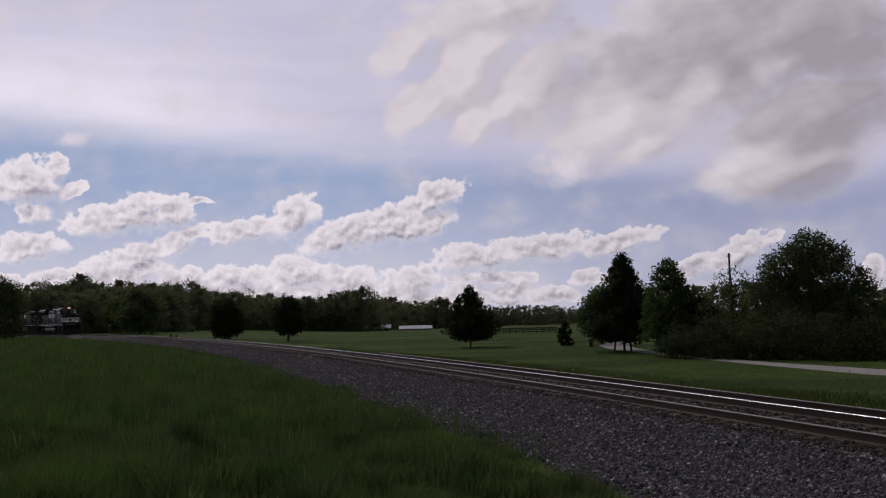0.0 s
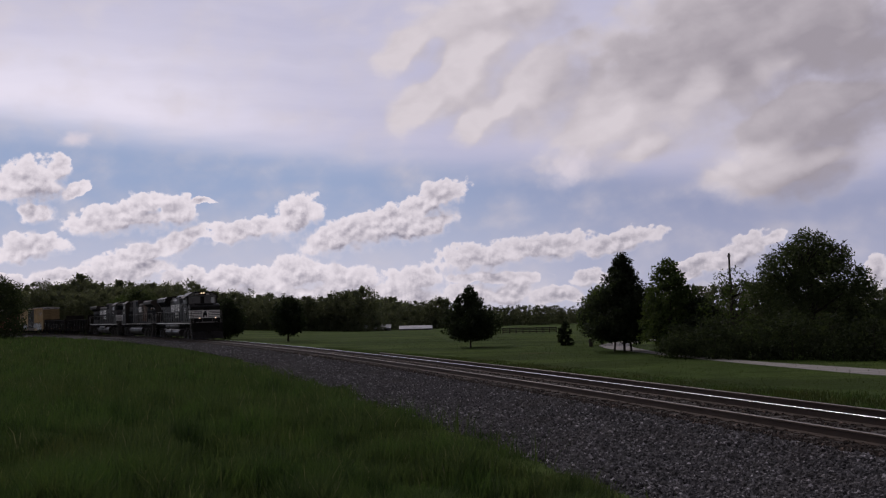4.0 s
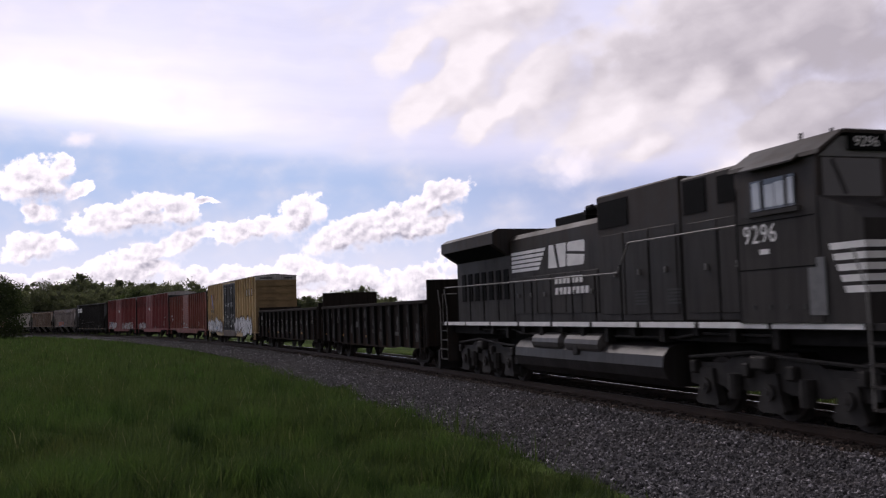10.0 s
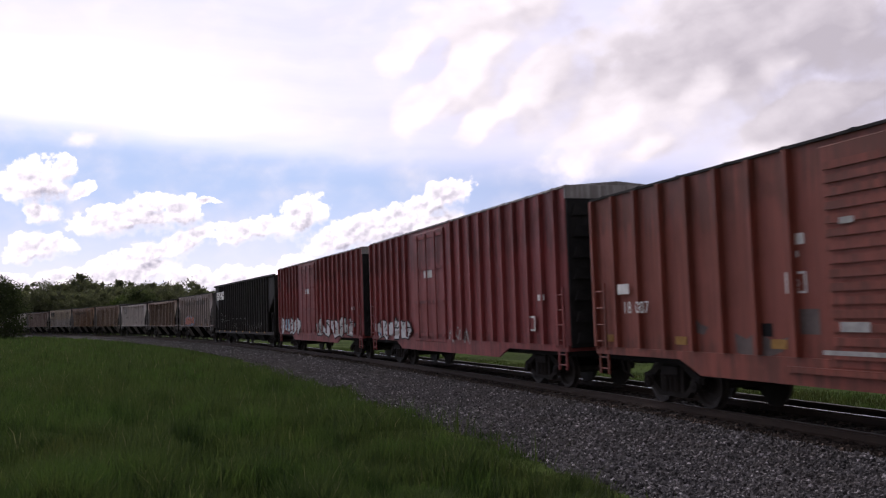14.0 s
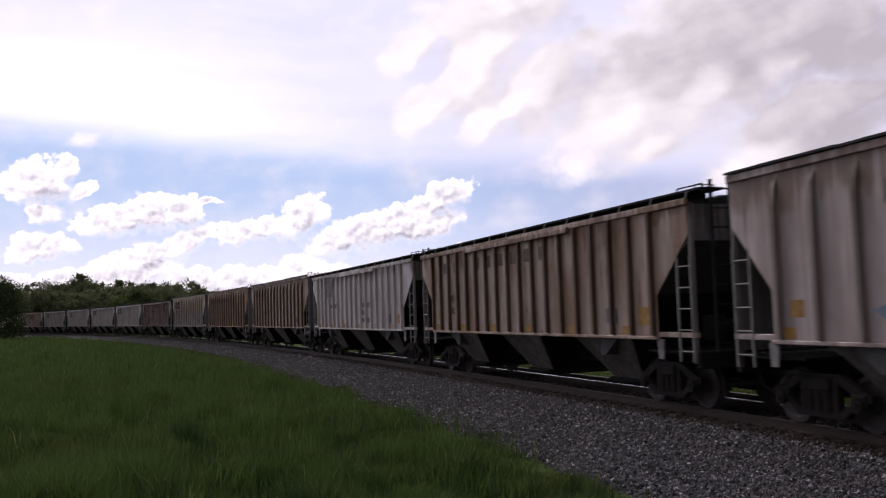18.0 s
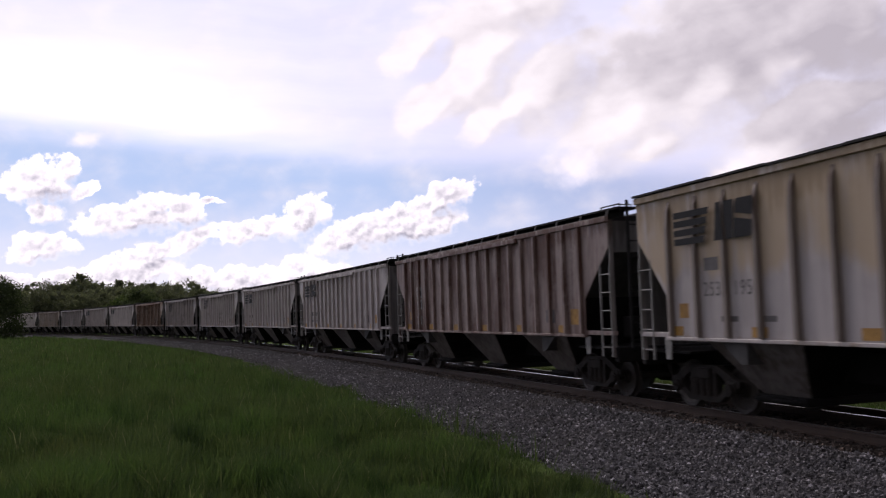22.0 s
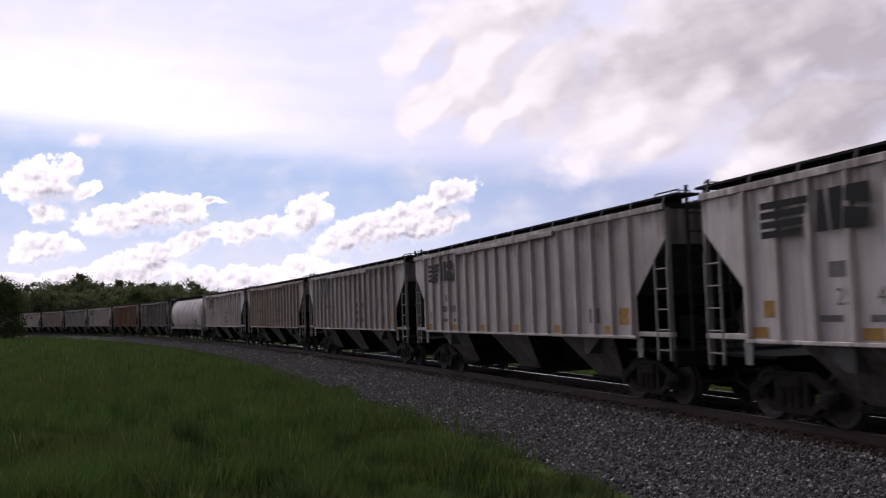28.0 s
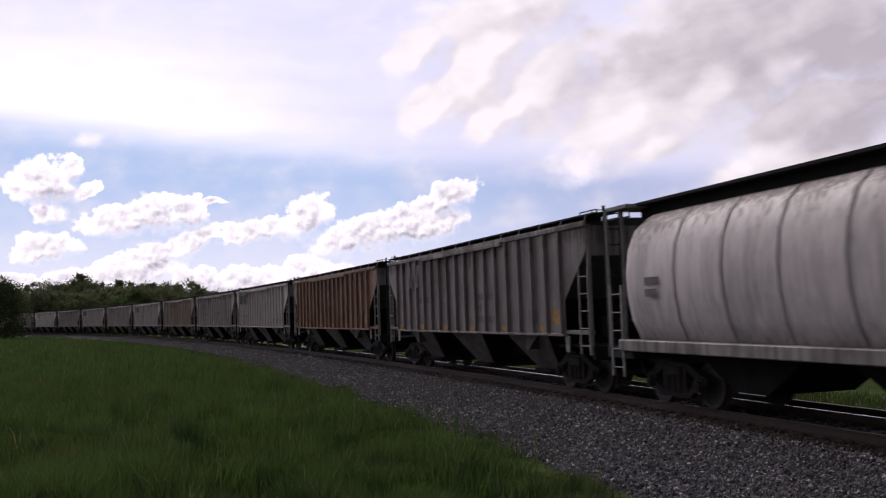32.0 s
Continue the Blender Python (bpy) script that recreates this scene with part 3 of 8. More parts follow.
tagged(bed, "wide bed of grey crushed-stone ballast", "ballast", kind="structure")


def rail_mesh(off, s0, s1, top=0.0, scale=1.0):
    """The body and the polished top of one rail."""
    sec = [(-0.07, -0.18), (-0.07, -0.165), (-0.012, -0.14), (-0.012, -0.045), (-0.036, -0.035), (-0.036, -0.006), (0.036, -0.006), (0.036, -0.035),
           (0.012, -0.045), (0.012, -0.14), (0.07, -0.165), (0.07, -0.18)]
    ss = np.concatenate([np.arange(s0, min(100, s1), 1.0), np.arange(max(100, s0), s1, 5.0), [s1]])
    g = on_line(ss[:, None], off + np.array([p[0] for p in sec])[None], top + np.array([p[1] for p in sec])[None])
    head = np.array([(-0.034, -0.006), (-0.028, 0.0), (0.028, 0.0), (0.034, -0.006)])
    h = on_line(ss[:, None], off + head[:, 0][None], top + head[:, 1][None])
    return g, h


track = thing("railway_track", "single railway track of worn steel rails on dark wooden ties", "railway track", kind="structure")
for off, top in ((0.755, M_DULL), (-0.755, M_HEAD)):
    g, h = rail_mesh(off, -600, 1020)
    r = sheet("rail", g, M_RAIL, False, track)
    r["label"] = "rusty brown steel rail with a " + ("dull brown" if top is M_DULL else "bright") + " running surface"
    sheet("rail_head", h, top, True, r)
g, h = rail_mesh(-1.72, -30, 44, -0.02)
spare = thing("spare_rail", "spare steel rail lying on the ballast beside the track", "rail")
r = sheet("rail_body", g, M_RAIL, False, spare)
sheet("rail_head", h, M_DULL, True, spare)


def tie_frame(s):
    x, y, a = line_at(s)
    p = on_line(s, 0, -0.18)
    across = Vector(on_line(s, -1, -0.18) - on_line(s, 1, -0.18)).normalized()
    along = Vector((-math.sin(a), math.cos(a), 0))
    up = across.cross(along).normalized()
    m = Matrix((across, along, up)).transposed().to_4x4()
    m.translation = Vector(p)
    return m


TIE = shared("tie", lambda bm: box(bm, -1.3, 1.3, -0.115, 0.115, -0.17, 0.008, 0.012))
PLATE = shared("tie_plate", lambda bm: [box(bm, o - 0.17, o + 0.17, -0.09, 0.09, 0.006, 0.024) for o in (-0.755, 0.755)])
rnd = random.Random(5)
for i in range(300):
    s = -20 + i * 0.51
    m = tie_frame(s) @ pose(rnd.uniform(-0.04, 0.04), 0, rnd.uniform(-0.012, 0.004), 0, 0, rnd.uniform(-0.8, 0.8))
    t = part("tie", TIE, M_TIE, track, m=m)
    if s < 45:
        part("tie_plate", PLATE, M_RAIL, t)


def far_ties():
    vs, fs = [], []
    for s in list(np.arange(-600, -20, 0.51 * 4)) + list(np.arange(133, 1000, 0.51 * 2)):
        p = on_line(s + np.array([-0.115, 0.115])[:, None, None], np.array([-1.3, 1.3])[None, :, None], np.array([-0.3, -0.17])[None, None, :]).reshape(8, 3)
        k = len(vs)
        vs.extend(p)
        fs.extend([[k + i for i in f] for f in ((0, 1, 3, 2), (4, 6, 7, 5), (0, 4, 5, 1), (2, 3, 7, 6), (1, 5, 7, 3))])
    return mesh_of("distant_ties", vs, fs)


tagged(part("distant_ties", far_ties(), M_TIE, track), kind="stuff")

# ---- rolling stock: x is forward, -y the camera's side, z over the rail heads ----
def truck(parent, x, yaw=0.0):
    """A two-axle freight truck."""
    t = part("truck", shared("bolster", lambda bm: box(bm, -0.22, 0.22, -1.1, 1.1, 0.5, 0.86, 0.03)), M_TRUCK, parent, "dusty cast-steel truck", pose(x, 0, 0, 0, 0, yaw))

    def side(bm):
        prism(bm, [(-1.14, 0.62), (-0.95, 0.67), (-0.46, 0.9), (0.46, 0.9), (0.95, 0.67), (1.14, 0.62), (1.14, 0.5), (0.9, 0.5), (0.44, 0.76), (-0.44, 0.76), (-0.9, 0.5), (-1.14, 0.5)], "y", -0.06, 0.06)
        prism(bm, [(-0.95, 0.52), (-0.52, 0.2), (0.52, 0.2), (0.95, 0.52), (0.78, 0.52), (0.45, 0.31), (-0.45, 0.31), (-0.78, 0.52)], "y", -0.07, 0.07)
        for sx in (-1, 1):
            box(bm, sx * 0.38 - 0.06, sx * 0.38 + 0.06, -0.08, 0.08, 0.28, 0.8, 0.015)
            box(bm, sx * 0.89 - 0.17, sx * 0.89 + 0.17, -0.1, 0.1, 0.4, 0.62, 0.03)
            lathe_at(bm, (sx * 0.89, -0.15, 0.457), 0.12, 0.08)
            lathe_at(bm, (sx * 0.89, -0.17, 0.457), 0.05, 0.03)
        box(bm, -0.3, 0.3, -0.13, 0.05, 0.62, 0.84, 0.03)
        for k in (-0.2, 0, 0.2):
            rod(bm, (k, -0.05, 0.3), (k, -0.05, 0.63), 0.08, 8)
    for y in (-1.03, 1.03):
        part("side_frame", shared("side_frame", side), M_TRUCK, t, m=pose(0, y, 0))

    def wheels(bm):
        for y in (-1, 1):
            lathe(bm, [(y * 0.70, 0.50), (y * 0.725, 0.50), (y * 0.73, 0.458), (y * 0.83, 0.452), (y * 0.83, 0.38), (y * 0.79, 0.33), (y * 0.79, 0.16), (y * 0.86, 0.14), (y * 0.86, 0.0)], 20)
        lathe(bm, [(-1.0, 0.08), (1.0, 0.08)], 8)
    for k in (-0.89, 0.89):
        WHEELSETS.append((part("wheelset", shared("wheelset", wheels), M_WHEEL, t, m=pose(k, 0, 0.457)), k))
    return t


WHEELSETS = []


def coupler(parent, x, sign):
    def build(bm):
        box(bm, -0.55, 0.35, -0.09, 0.09, 0.76, 0.94, 0.03)
        box(bm, 0.3, 0.62, -0.16, 0.16, 0.7, 1.0, 0.05)
        rods(bm, [(0.1, -0.25, 0.9), (0.35, -0.3, 0.5), (0.6, -0.2, 0.35)], 0.03)
    part("coupler", shared("coupler", build), M_TRUCK, parent, m=pose(x, 0, 0, 0, 0, 0 if sign > 0 else 180))


def ladder(parent, key, height, width, rungs, mat, m, stile=0.03):
    def build(bm):
        for k in (-width / 2, width / 2):
            box(bm, k - stile, k + stile, -0.02, 0.02, 0, height)
        for i in range(rungs):
            z = height * (i + 0.5) / rungs
            rod(bm, (-width / 2, 0, z), (width / 2, 0, z), 0.016, 5)
    return part("ladder", shared(("ladder", key), build), mat, parent, m=m)


def hopper(name, label, paint_mat, pitch, marks, plain_top=False, rib_mat=None, bulkhead=False):
    """A three-bay covered hopper car with ribbed sides; plain_top: the taller type with fewer ribs and no eaves boards;
    bulkhead: its end wall reaches down to the platform."""
    car = thing(name, label, "hopper car", "covered hopper cars of the train")
    h = 8.2 if plain_top else 8.38
    zs, ze = 1.43, 4.24 if plain_top else 4.03
    kind = "tall" if plain_top else "usual"
    last = 6.96 if plain_top else 7.08

    def body(bm):
        # the side sheets, with their corners cut away at the lower ends
        out = [(-7.18, zs), (7.18, zs), (7.18, 2.27), (h, 3.42), (h, ze), (-h, ze), (-h, 3.42), (-7.18, 2.27)]
        for y in (-1.56, 1.54):
            prism(bm, out, "y", y, y + 0.02)

    b = part("body", shared(("hopper_side", kind), body), paint_mat, car)

    def slopes(bm):
        prism(bm, [(h - 0.02, ze - 0.02), (h - 0.02, 3.3), (4.9, 1.0), (4.7, 1.0), (4.7, ze - 0.02)], "y", -1.53, 1.53)
    for turn in (0, 180):
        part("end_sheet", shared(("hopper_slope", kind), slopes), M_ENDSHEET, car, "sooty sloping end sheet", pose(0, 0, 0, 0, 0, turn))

    def rib(bm):
        prism(bm, [(0, zs + 0.02), (-0.1, zs + 0.05), (-0.1, ze - (0.62 if plain_top else 0.06)), (-0.06, ze - (0.3 if plain_top else 0.05)), (0, ze - (0.12 if plain_top else 0.03))], "x", -0.045, 0.045)
    count = 16 if plain_top else 18
    for i in range(count):
        x = -last + i * 2 * last / (count - 1)
        for y, turn in ((-1.56, 0), (1.56, 180)):
            part("rib", shared(("hopper_rib", kind), rib), rib_mat or paint_mat, car, m=pose(x, y, 0, 0, 0, turn))

    def sill(bm):
        box(bm, -7.2, 7.2, -0.09, 0.02, 1.385, 1.45, 0.01)
    for y, turn in ((-1.53, 0), (1.53, 180)):
        part("side_sill", shared("hopper_sill", sill), paint_mat, car, m=pose(0, y, 0, 0, 0, turn))

    def end_sill(bm):
        box(bm, 7.19, h + 0.1, -0.05, 0.05, 1.44, 1.54, 0.01)

    def jack_plate(bm):
        prism(bm, [(7.1, 1.4), (7.34, 1.4), (7.32, 1.0), (7.14, 1.0)], "y", -0.015, 0.015)
    for turn in (0, 180):
        for y in (-1.5, 1.5):
            part("end_sill", shared(("hopper_end_sill", kind), end_sill), paint_mat, car, "pale end sill", pose(0, 0, 0, 0, 0, turn) @ pose(0, y, 0))
            part("jacking_plate", shared("hopper_jack", jack_plate), M_PALE, car, m=pose(0, 0, 0, 0, 0, turn) @ pose(0, y * 1.02, 0))

    def chord(bm):
        box(bm, -h - 0.03, h + 0.03, -0.06, 0.02, ze - 0.04, ze + 0.09, 0.01)
    for y, turn in ((-1.56, 0), (1.56, 180)):
        part("top_chord", shared(("hopper_chord", kind), chord), paint_mat, car, m=pose(0, y, 0, 0, 0, turn))

    def eaves(bm):
        # the dented edge of the roof sheets
        rng = random.Random(5)
        x = -h - 0.02
        while x < h:
            step = rng.uniform(0.5, 1.1)
            lift = rng.uniform(0.0, 0.025)
            box(bm, x, min(x + step, h + 0.02), -0.1, 0.05, ze + 0.085 + lift, ze + 0.125 + lift)
            x += step + 0.01
    if plain_top:
        for y, turn in ((-1.56, 0), (1.56, 180)):
            part("roof_edge", shared("hopper_eaves", eaves), M_GRIME, car, "sooty dented roof edge", pose(0, y, 0, 0, 0, turn))

    def hoop(bm):
        top = ze + (0.27 if plain_top else 0.33)
        rods(bm, [(h - 0.55, 0, ze + 0.1), (h - 0.52, 0, top), (h + 0.32, 0, top), (h + 0.35, 0, ze + 0.16)], 0.016, 5)
    for y in (-1.4, 1.4):
        part("grab_hoop", shared(("hopper_hoop", kind), hoop), M_GRIME, car, m=pose(0, y, 0))

    if not plain_top:
        for y, turn in ((-1.56, 0), (1.56, 180)):
            part("chord_angle", shared(("hopper_angle", kind), lambda bm: box(bm, -3.7, 3.5, -0.13, -0.05, ze - 0.13, ze + 0.0, 0.01)), paint_mat, car, m=pose(0, y, 0, 0, 0, turn))

    def roof(bm):
        prism(bm, [(-1.55, ze + 0.02), (-1.1, ze + 0.08), (-0.5, ze + 0.12), (0.5, ze + 0.12), (1.1, ze + 0.08), (1.55, ze + 0.02), (1.55, ze - 0.05), (-1.55, ze - 0.05)], "x", -h, h)
    part("roof", shared(("hopper_roof", kind), roof), M_GRIME, car)

    def hatch(bm):
        box(bm, -0.82, 0.82, -0.4, 0.4, ze + 0.1, ze + 0.24, 0.04)
        rod(bm, (-0.82, 0, ze + 0.26), (0.82, 0, ze + 0.26), 0.02)
    for i in range(8):
        part("hatch", shared(("hopper_hatch", kind), hatch), M_GRIME, car, m=pose(-7.0 + i * 2.0, 0, 0))

    def board(bm):
        box(bm, -h - 0.35, h + 0.35, -0.28, 0.28, 4.25, 4.295)
        box(bm, -h, h, 0.05, 0.1, 4.05, 4.25)
    for y, turn in ((-0.6, 0), (0.6, 180)) if plain_top else ((-1.2, 0), (1.2, 180)):
        rb = part("running_board", shared(("hopper_board", kind), board), M_UNDER, car, m=pose(0, y, 0.1 if plain_top else 0, 0, 0, turn))
        for i in range(0 if plain_top else 14):
            part("bracket", shared("hopper_bracket", lambda bm: rods(bm, [(0, -0.34, ze + 0.05), (0, -0.27, ze + 0.24)], 0.022, 5)), M_PALE, rb, m=pose(-8.3 + i * 1.277, 0, 0))

    def bay_side(bm):
        # the near side plate, leaning in towards the outlet
        a = [bm.verts.new(p) for p in ((-1.35, -1.51, zs), (-0.62, -0.8, 0.42), (0.62, -0.8, 0.42), (1.35, -1.51, zs))]
        b2 = [bm.verts.new(p.co + Vector((0, 0.02, 0.01))) for p in a]
        bm.faces.new(a)
        bm.faces.new(b2[::-1])
        for i in range(4):
            bm.faces.new((a[i - 1], b2[i - 1], b2[i], a[i]))
        bmesh.ops.recalc_face_normals(bm, faces=bm.faces)

    def bay_slope(bm):
        # the sloping sheet, carried on up inside the body
        low = [(0.6, 0.79, 0.42), (1.34, 1.49, zs), (2.24, 1.49, zs + 0.9)]
        for shift in (0.0, -0.02):
            rows = [[bm.verts.new((x + shift, sy * y, z)) for sy in (-1, 1)] for x, y, z in low]
            for p, q in zip(rows[:-1], rows[1:]):
                bm.faces.new((p[0], p[1], q[1], q[0]))

    def outlet(bm):
        box(bm, -0.68, 0.68, -0.95, 0.95, 0.3, 0.44, 0.02)
        box(bm, -0.5, 0.5, -1.05, 1.05, 0.36, 0.4)
        rod(bm, (-0.62, -1.0, 0.37), (0.62, -1.0, 0.37), 0.03, 6)
    for x in (-4.65, 0, 4.65):
        hb = part("hopper_bay", shared("hopper_outlet", outlet), M_FLATBLACK, car, "black hopper bay", pose(x, 0, 0))
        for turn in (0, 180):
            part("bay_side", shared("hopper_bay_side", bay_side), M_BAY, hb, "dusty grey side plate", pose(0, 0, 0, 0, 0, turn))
            # slope sheets coloured black for the shade between the bays
            part("slope_sheet", shared("hopper_bay_slope", bay_slope), M_FLATBLACK, hb, m=pose(0, 0, 0, 0, 0, turn))

    def frame_end(bm):
        box(bm, h, h + 0.16, -1.5, 1.5, 0.85, 1.18, 0.02)
        box(bm, 5, 8.5, -0.35, 0.35, 0.8, 1.12)
        box(bm, 6.6, h, -1.45, 1.45, 1.12, 1.17)
    for turn in (0, 180):
        part("end_frame", shared(("hopper_frame", kind), frame_end), M_UNDER, car, m=pose(0, 0, 0, 0, 0, turn))

    part("centre_sill", shared("hopper_centre_sill", lambda bm: box(bm, -5.0, 5.0, -0.3, 0.3, 0.7, 1.2)), M_FLATBLACK, car)

    # the end wall over the slope, and on some cars a flat panel down to the platform
    def end_wall(bm):
        box(bm, h - 0.02, h + 0.01, -1.46, 1.46, 1.25 if bulkhead else 3.3, ze - 0.02)
    for turn in (0, 180):
        part("end_wall", shared(("hopper_end_wall", kind, bulkhead), end_wall), M_ENDWALL, car, "dusty dark grey end wall", pose(0, 0, 0, 0, 0, turn))

    def post(bm):
        box(bm, -0.035, 0.035, -0.045, 0.045, 0.95, ze, 0.01)
    for sx in (-1, 1):
        for y in (-1.5, 1.5):
            part("end_post", shared(("hopper_post", kind), post), M_POST, car, m=pose(sx * (h + 0.02), y, 0))
            ladder(car, "hopper", 2.05, 0.46, 5, M_PALE, pose(sx * (h - 0.21), y * 1.03, 0.97), 0.022)
        ladder(car, "hopper_end", 3.3, 0.42, 9, M_GRIME, pose(sx * (h + 0.3), -1.0, 1.15, 0, 0, 90))

    def rail_loop(bm):
        rods(bm, [(0, -0.22, 4.24), (0, -0.22, 4.34), (0, 0.22, 4.34), (0, 0.22, 4.24)], 0.014, 5)
    for sx in (-1, 1):
        part("grab_rail", shared("hopper_grab", rail_loop), M_PALE, car, m=pose(sx * (h + 0.1), -1.2, 0.03, 0, 0, 0 if sx > 0 else 180))

    def gear(bm):
        lathe(bm, [(-0.5, 0.16), (0.5, 0.16)], 12, "y")
        box(bm, -0.2, 0.2, -0.75, -0.45, -0.25, 0.25, 0.03)
    part("brake_cylinder", shared("hopper_gear", gear), M_UNDER, car, m=pose(7.7, 0, 1.6))
    truck(car, 6.75)
    truck(car, -6.75)
    coupler(car, pitch / 2 - 0.62, 1)
    coupler(car, -pitch / 2 + 0.62, -1)
    marks(car)
    return car


M_PALE = plain("pale_grab_iron", (0.33, 0.315, 0.3), 0.6, 0, 0.4)
M_POST = paint("end_post_paint", (0.36, 0.335, 0.32), 0.5, (0.1, 0.06, 0.045), dirt=0.5)
M_ENDWALL = paint("end_wall_paint", (0.27, 0.26, 0.26), 0.3, (0.06, 0.045, 0.04), dirt=0.7)
M_FLATBLACK = plain("flat_black", (0.026, 0.025, 0.025), 0.9, 0, 0.5, 2, spec=0.08)
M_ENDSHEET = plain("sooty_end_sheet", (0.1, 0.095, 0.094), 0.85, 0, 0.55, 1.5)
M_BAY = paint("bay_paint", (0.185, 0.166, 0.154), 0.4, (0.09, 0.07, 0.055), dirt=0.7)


# ---- lettering and marks on the camera's side ----
def words(parent, text, x, z, size, mat, y, name="lettering", squeeze=1.0):
    """Painted words or numbers: x, z their lower left corner, size their height."""
    cu = bpy.data.curves.new("words", "FONT")
    cu.body, cu.size, cu.space_character = text, size * 1.38, 1.08
    ob = bpy.data.objects.new("words", cu)
    me = bpy.data.meshes.new_from_object(ob)
    bpy.data.objects.remove(ob)
    me.transform(Matrix.Diagonal((squeeze, 1, 1, 1)))
    return part(name, me, mat, parent, m=pose(x, y, z, 90, 0, 0))


def patches(parent, polys, mat, y, name="lettering", label=""):
    """Flat painted shapes, given by their corners (x, z)."""
    if name == "lettering" and len(polys) > 1:
        return [patches(parent, [poly], mat, y, name, label) for poly in polys][-1]
    bm = bmesh.new()
    for poly in polys:
        f = bm.faces.new([bm.verts.new((p[0], y, p[1])) for p in poly])
    bmesh.ops.recalc_face_normals(bm, faces=bm.faces)
    return part(name, bm, mat, parent, label)


def rect(x0, z0, x1, z1, slant=0.0):
    return [(x0, z0), (x1, z0), (x1 + slant, z1), (x0 + slant, z1)]


def bars(x, z, widths, height, pitch):
    """Lines of small writing as plain bars."""
    return [rect(x, z - i * pitch, x + w, z - i * pitch + height) for i, w in enumerate(widths)]


def emblem(parent, x0, z0, x1, z1, mat, y, stripes=5):
    """Five speed bars that end on a slant, then two plain blocks."""
    w, hgt = x1 - x0, z1 - z0
    step = hgt / stripes
    polys = [[(x0, z0 + i * step), (x0 + w * (0.40 + 0.022 * i), z0 + i * step), (x0 + w * (0.412 + 0.022 * i), z0 + (i + 0.72) * step), (x0, z0 + (i + 0.72) * step)]
             for i in range(stripes)]
    # two plain blocks, each cut by one slanted gap
    lean = 0.12 * hgt

    def block(u0, u1, pts):
        return [(x0 + w * (u0 + (u1 - u0) * u) + lean * v, z0 + hgt * v) for u, v in pts]
    polys.append(block(0.53, 0.75, [(0, 0), (0.52, 0), (0.26, 1.0), (0, 1.0)]))
    polys.append(block(0.53, 0.75, [(0.66, 0), (1.0, 0), (1.0, 1.0), (0.42, 1.0)]))
    polys.append(block(0.765, 0.97, [(0, 0.06), (0.06, 0.0), (0.94, 0.0), (1.0, 0.1), (1.0, 0.4), (0.0, 0.52)]))
    polys.append(block(0.765, 0.97, [(0, 0.64), (1.0, 0.52), (1.0, 0.92), (0.94, 1.0), (0.08, 1.0), (0.0, 0.9)]))
    for k, poly in enumerate(polys):
        patches(parent, [poly], mat, y, "emblem_stripe" if k < stripes else "emblem_block")


def word_blocks(parent, x, z, count, width, height, mat, y):
    """A painted name as a row of plain blocks."""
    step = width / count
    for i in range(count):
        x0 = x + i * step
        part("lettering", shared(("word_block", round(step, 3), height), lambda bm: prism(bm, [(0, 0), (0.74 * step, 0), (0.74 * step + 0.02, height), (0.02, height)], "y", -0.003, 0.0)), mat, parent, m=pose(x0, y, z))


def graffiti(parent, x0, x1, z0, z1, y, seed, fills, n=5):
    """Fat sprayed shapes like letters that cannot be read: swollen pale bodies, jagged black outlines, inner strokes and drop shades."""
    r = random.Random(seed)
    w, hgt = (x1 - x0) / n, z1 - z0

    def stroke(p, q, t0, t1):
        d = math.hypot(q[0] - p[0], q[1] - p[1]) or 1
        ux, uz = (q[0] - p[0]) / d, (q[1] - p[1]) / d
        return [(p[0] - uz * t0, p[1] + ux * t0), (q[0] - uz * t1, q[1] + ux * t1), (q[0] + uz * t1, q[1] - ux * t1), (p[0] + uz * t0, p[1] - ux * t0)]
    for i in range(n):
        cx, cz = x0 + (i + 0.5) * w, (z0 + z1) / 2 + hgt * r.uniform(-0.06, 0.06)
        lean, k = w * r.uniform(-0.2, 0.2), 11
        ring = []
        for j in range(k):
            ang = 6.2832 * (j + r.uniform(-0.25, 0.25)) / k
            u, v = math.cos(ang), math.sin(ang)
            square = 1 / max(abs(u), abs(v))
            rad = (0.3 + 0.7 * square * 0.85) * r.choice((0.62, 0.85, 1.0, 1.1, 1.28))
            ring.append((u * rad * w * 0.64 + lean * v, v * rad * hgt * 0.46))
        lay = y - 0.0006 * i
        for grow, shift, mat, name, depth in ((1.13, 0.0, M_INK, "graffiti_outline", 0.0), (1.0, 0.0, fills[r.randrange(len(fills))], "graffiti", 0.004)):
            patches(parent, [[(cx + px * grow + shift, cz + pz * grow) for px, pz in ring]], mat, lay - depth, name, "sprayed graffiti" if name == "graffiti" else "")
        shade = [(cx + px * 0.82, cz - hgt * 0.08 + pz * 0.5 - abs(px) * 0.1) for px, pz in ring if pz < hgt * 0.12]
        if len(shade) > 3:
            patches(parent, [shade], fills[r.randrange(len(fills))], lay - 0.006, "graffiti", "sprayed graffiti")
        inner = []
        for _ in range(5):
            p = (cx + w * r.uniform(-0.35, 0.2), cz + hgt * r.uniform(-0.32, 0.32))
            q = (p[0] + w * r.uniform(0.1, 0.42), p[1] + hgt * r.uniform(-0.3, 0.3))
            inner.append(stroke(p, q, 0.035, 0.02))
        for poly in inner:
            patches(parent, [poly], M_INK, lay - 0.008, "graffiti_stroke")


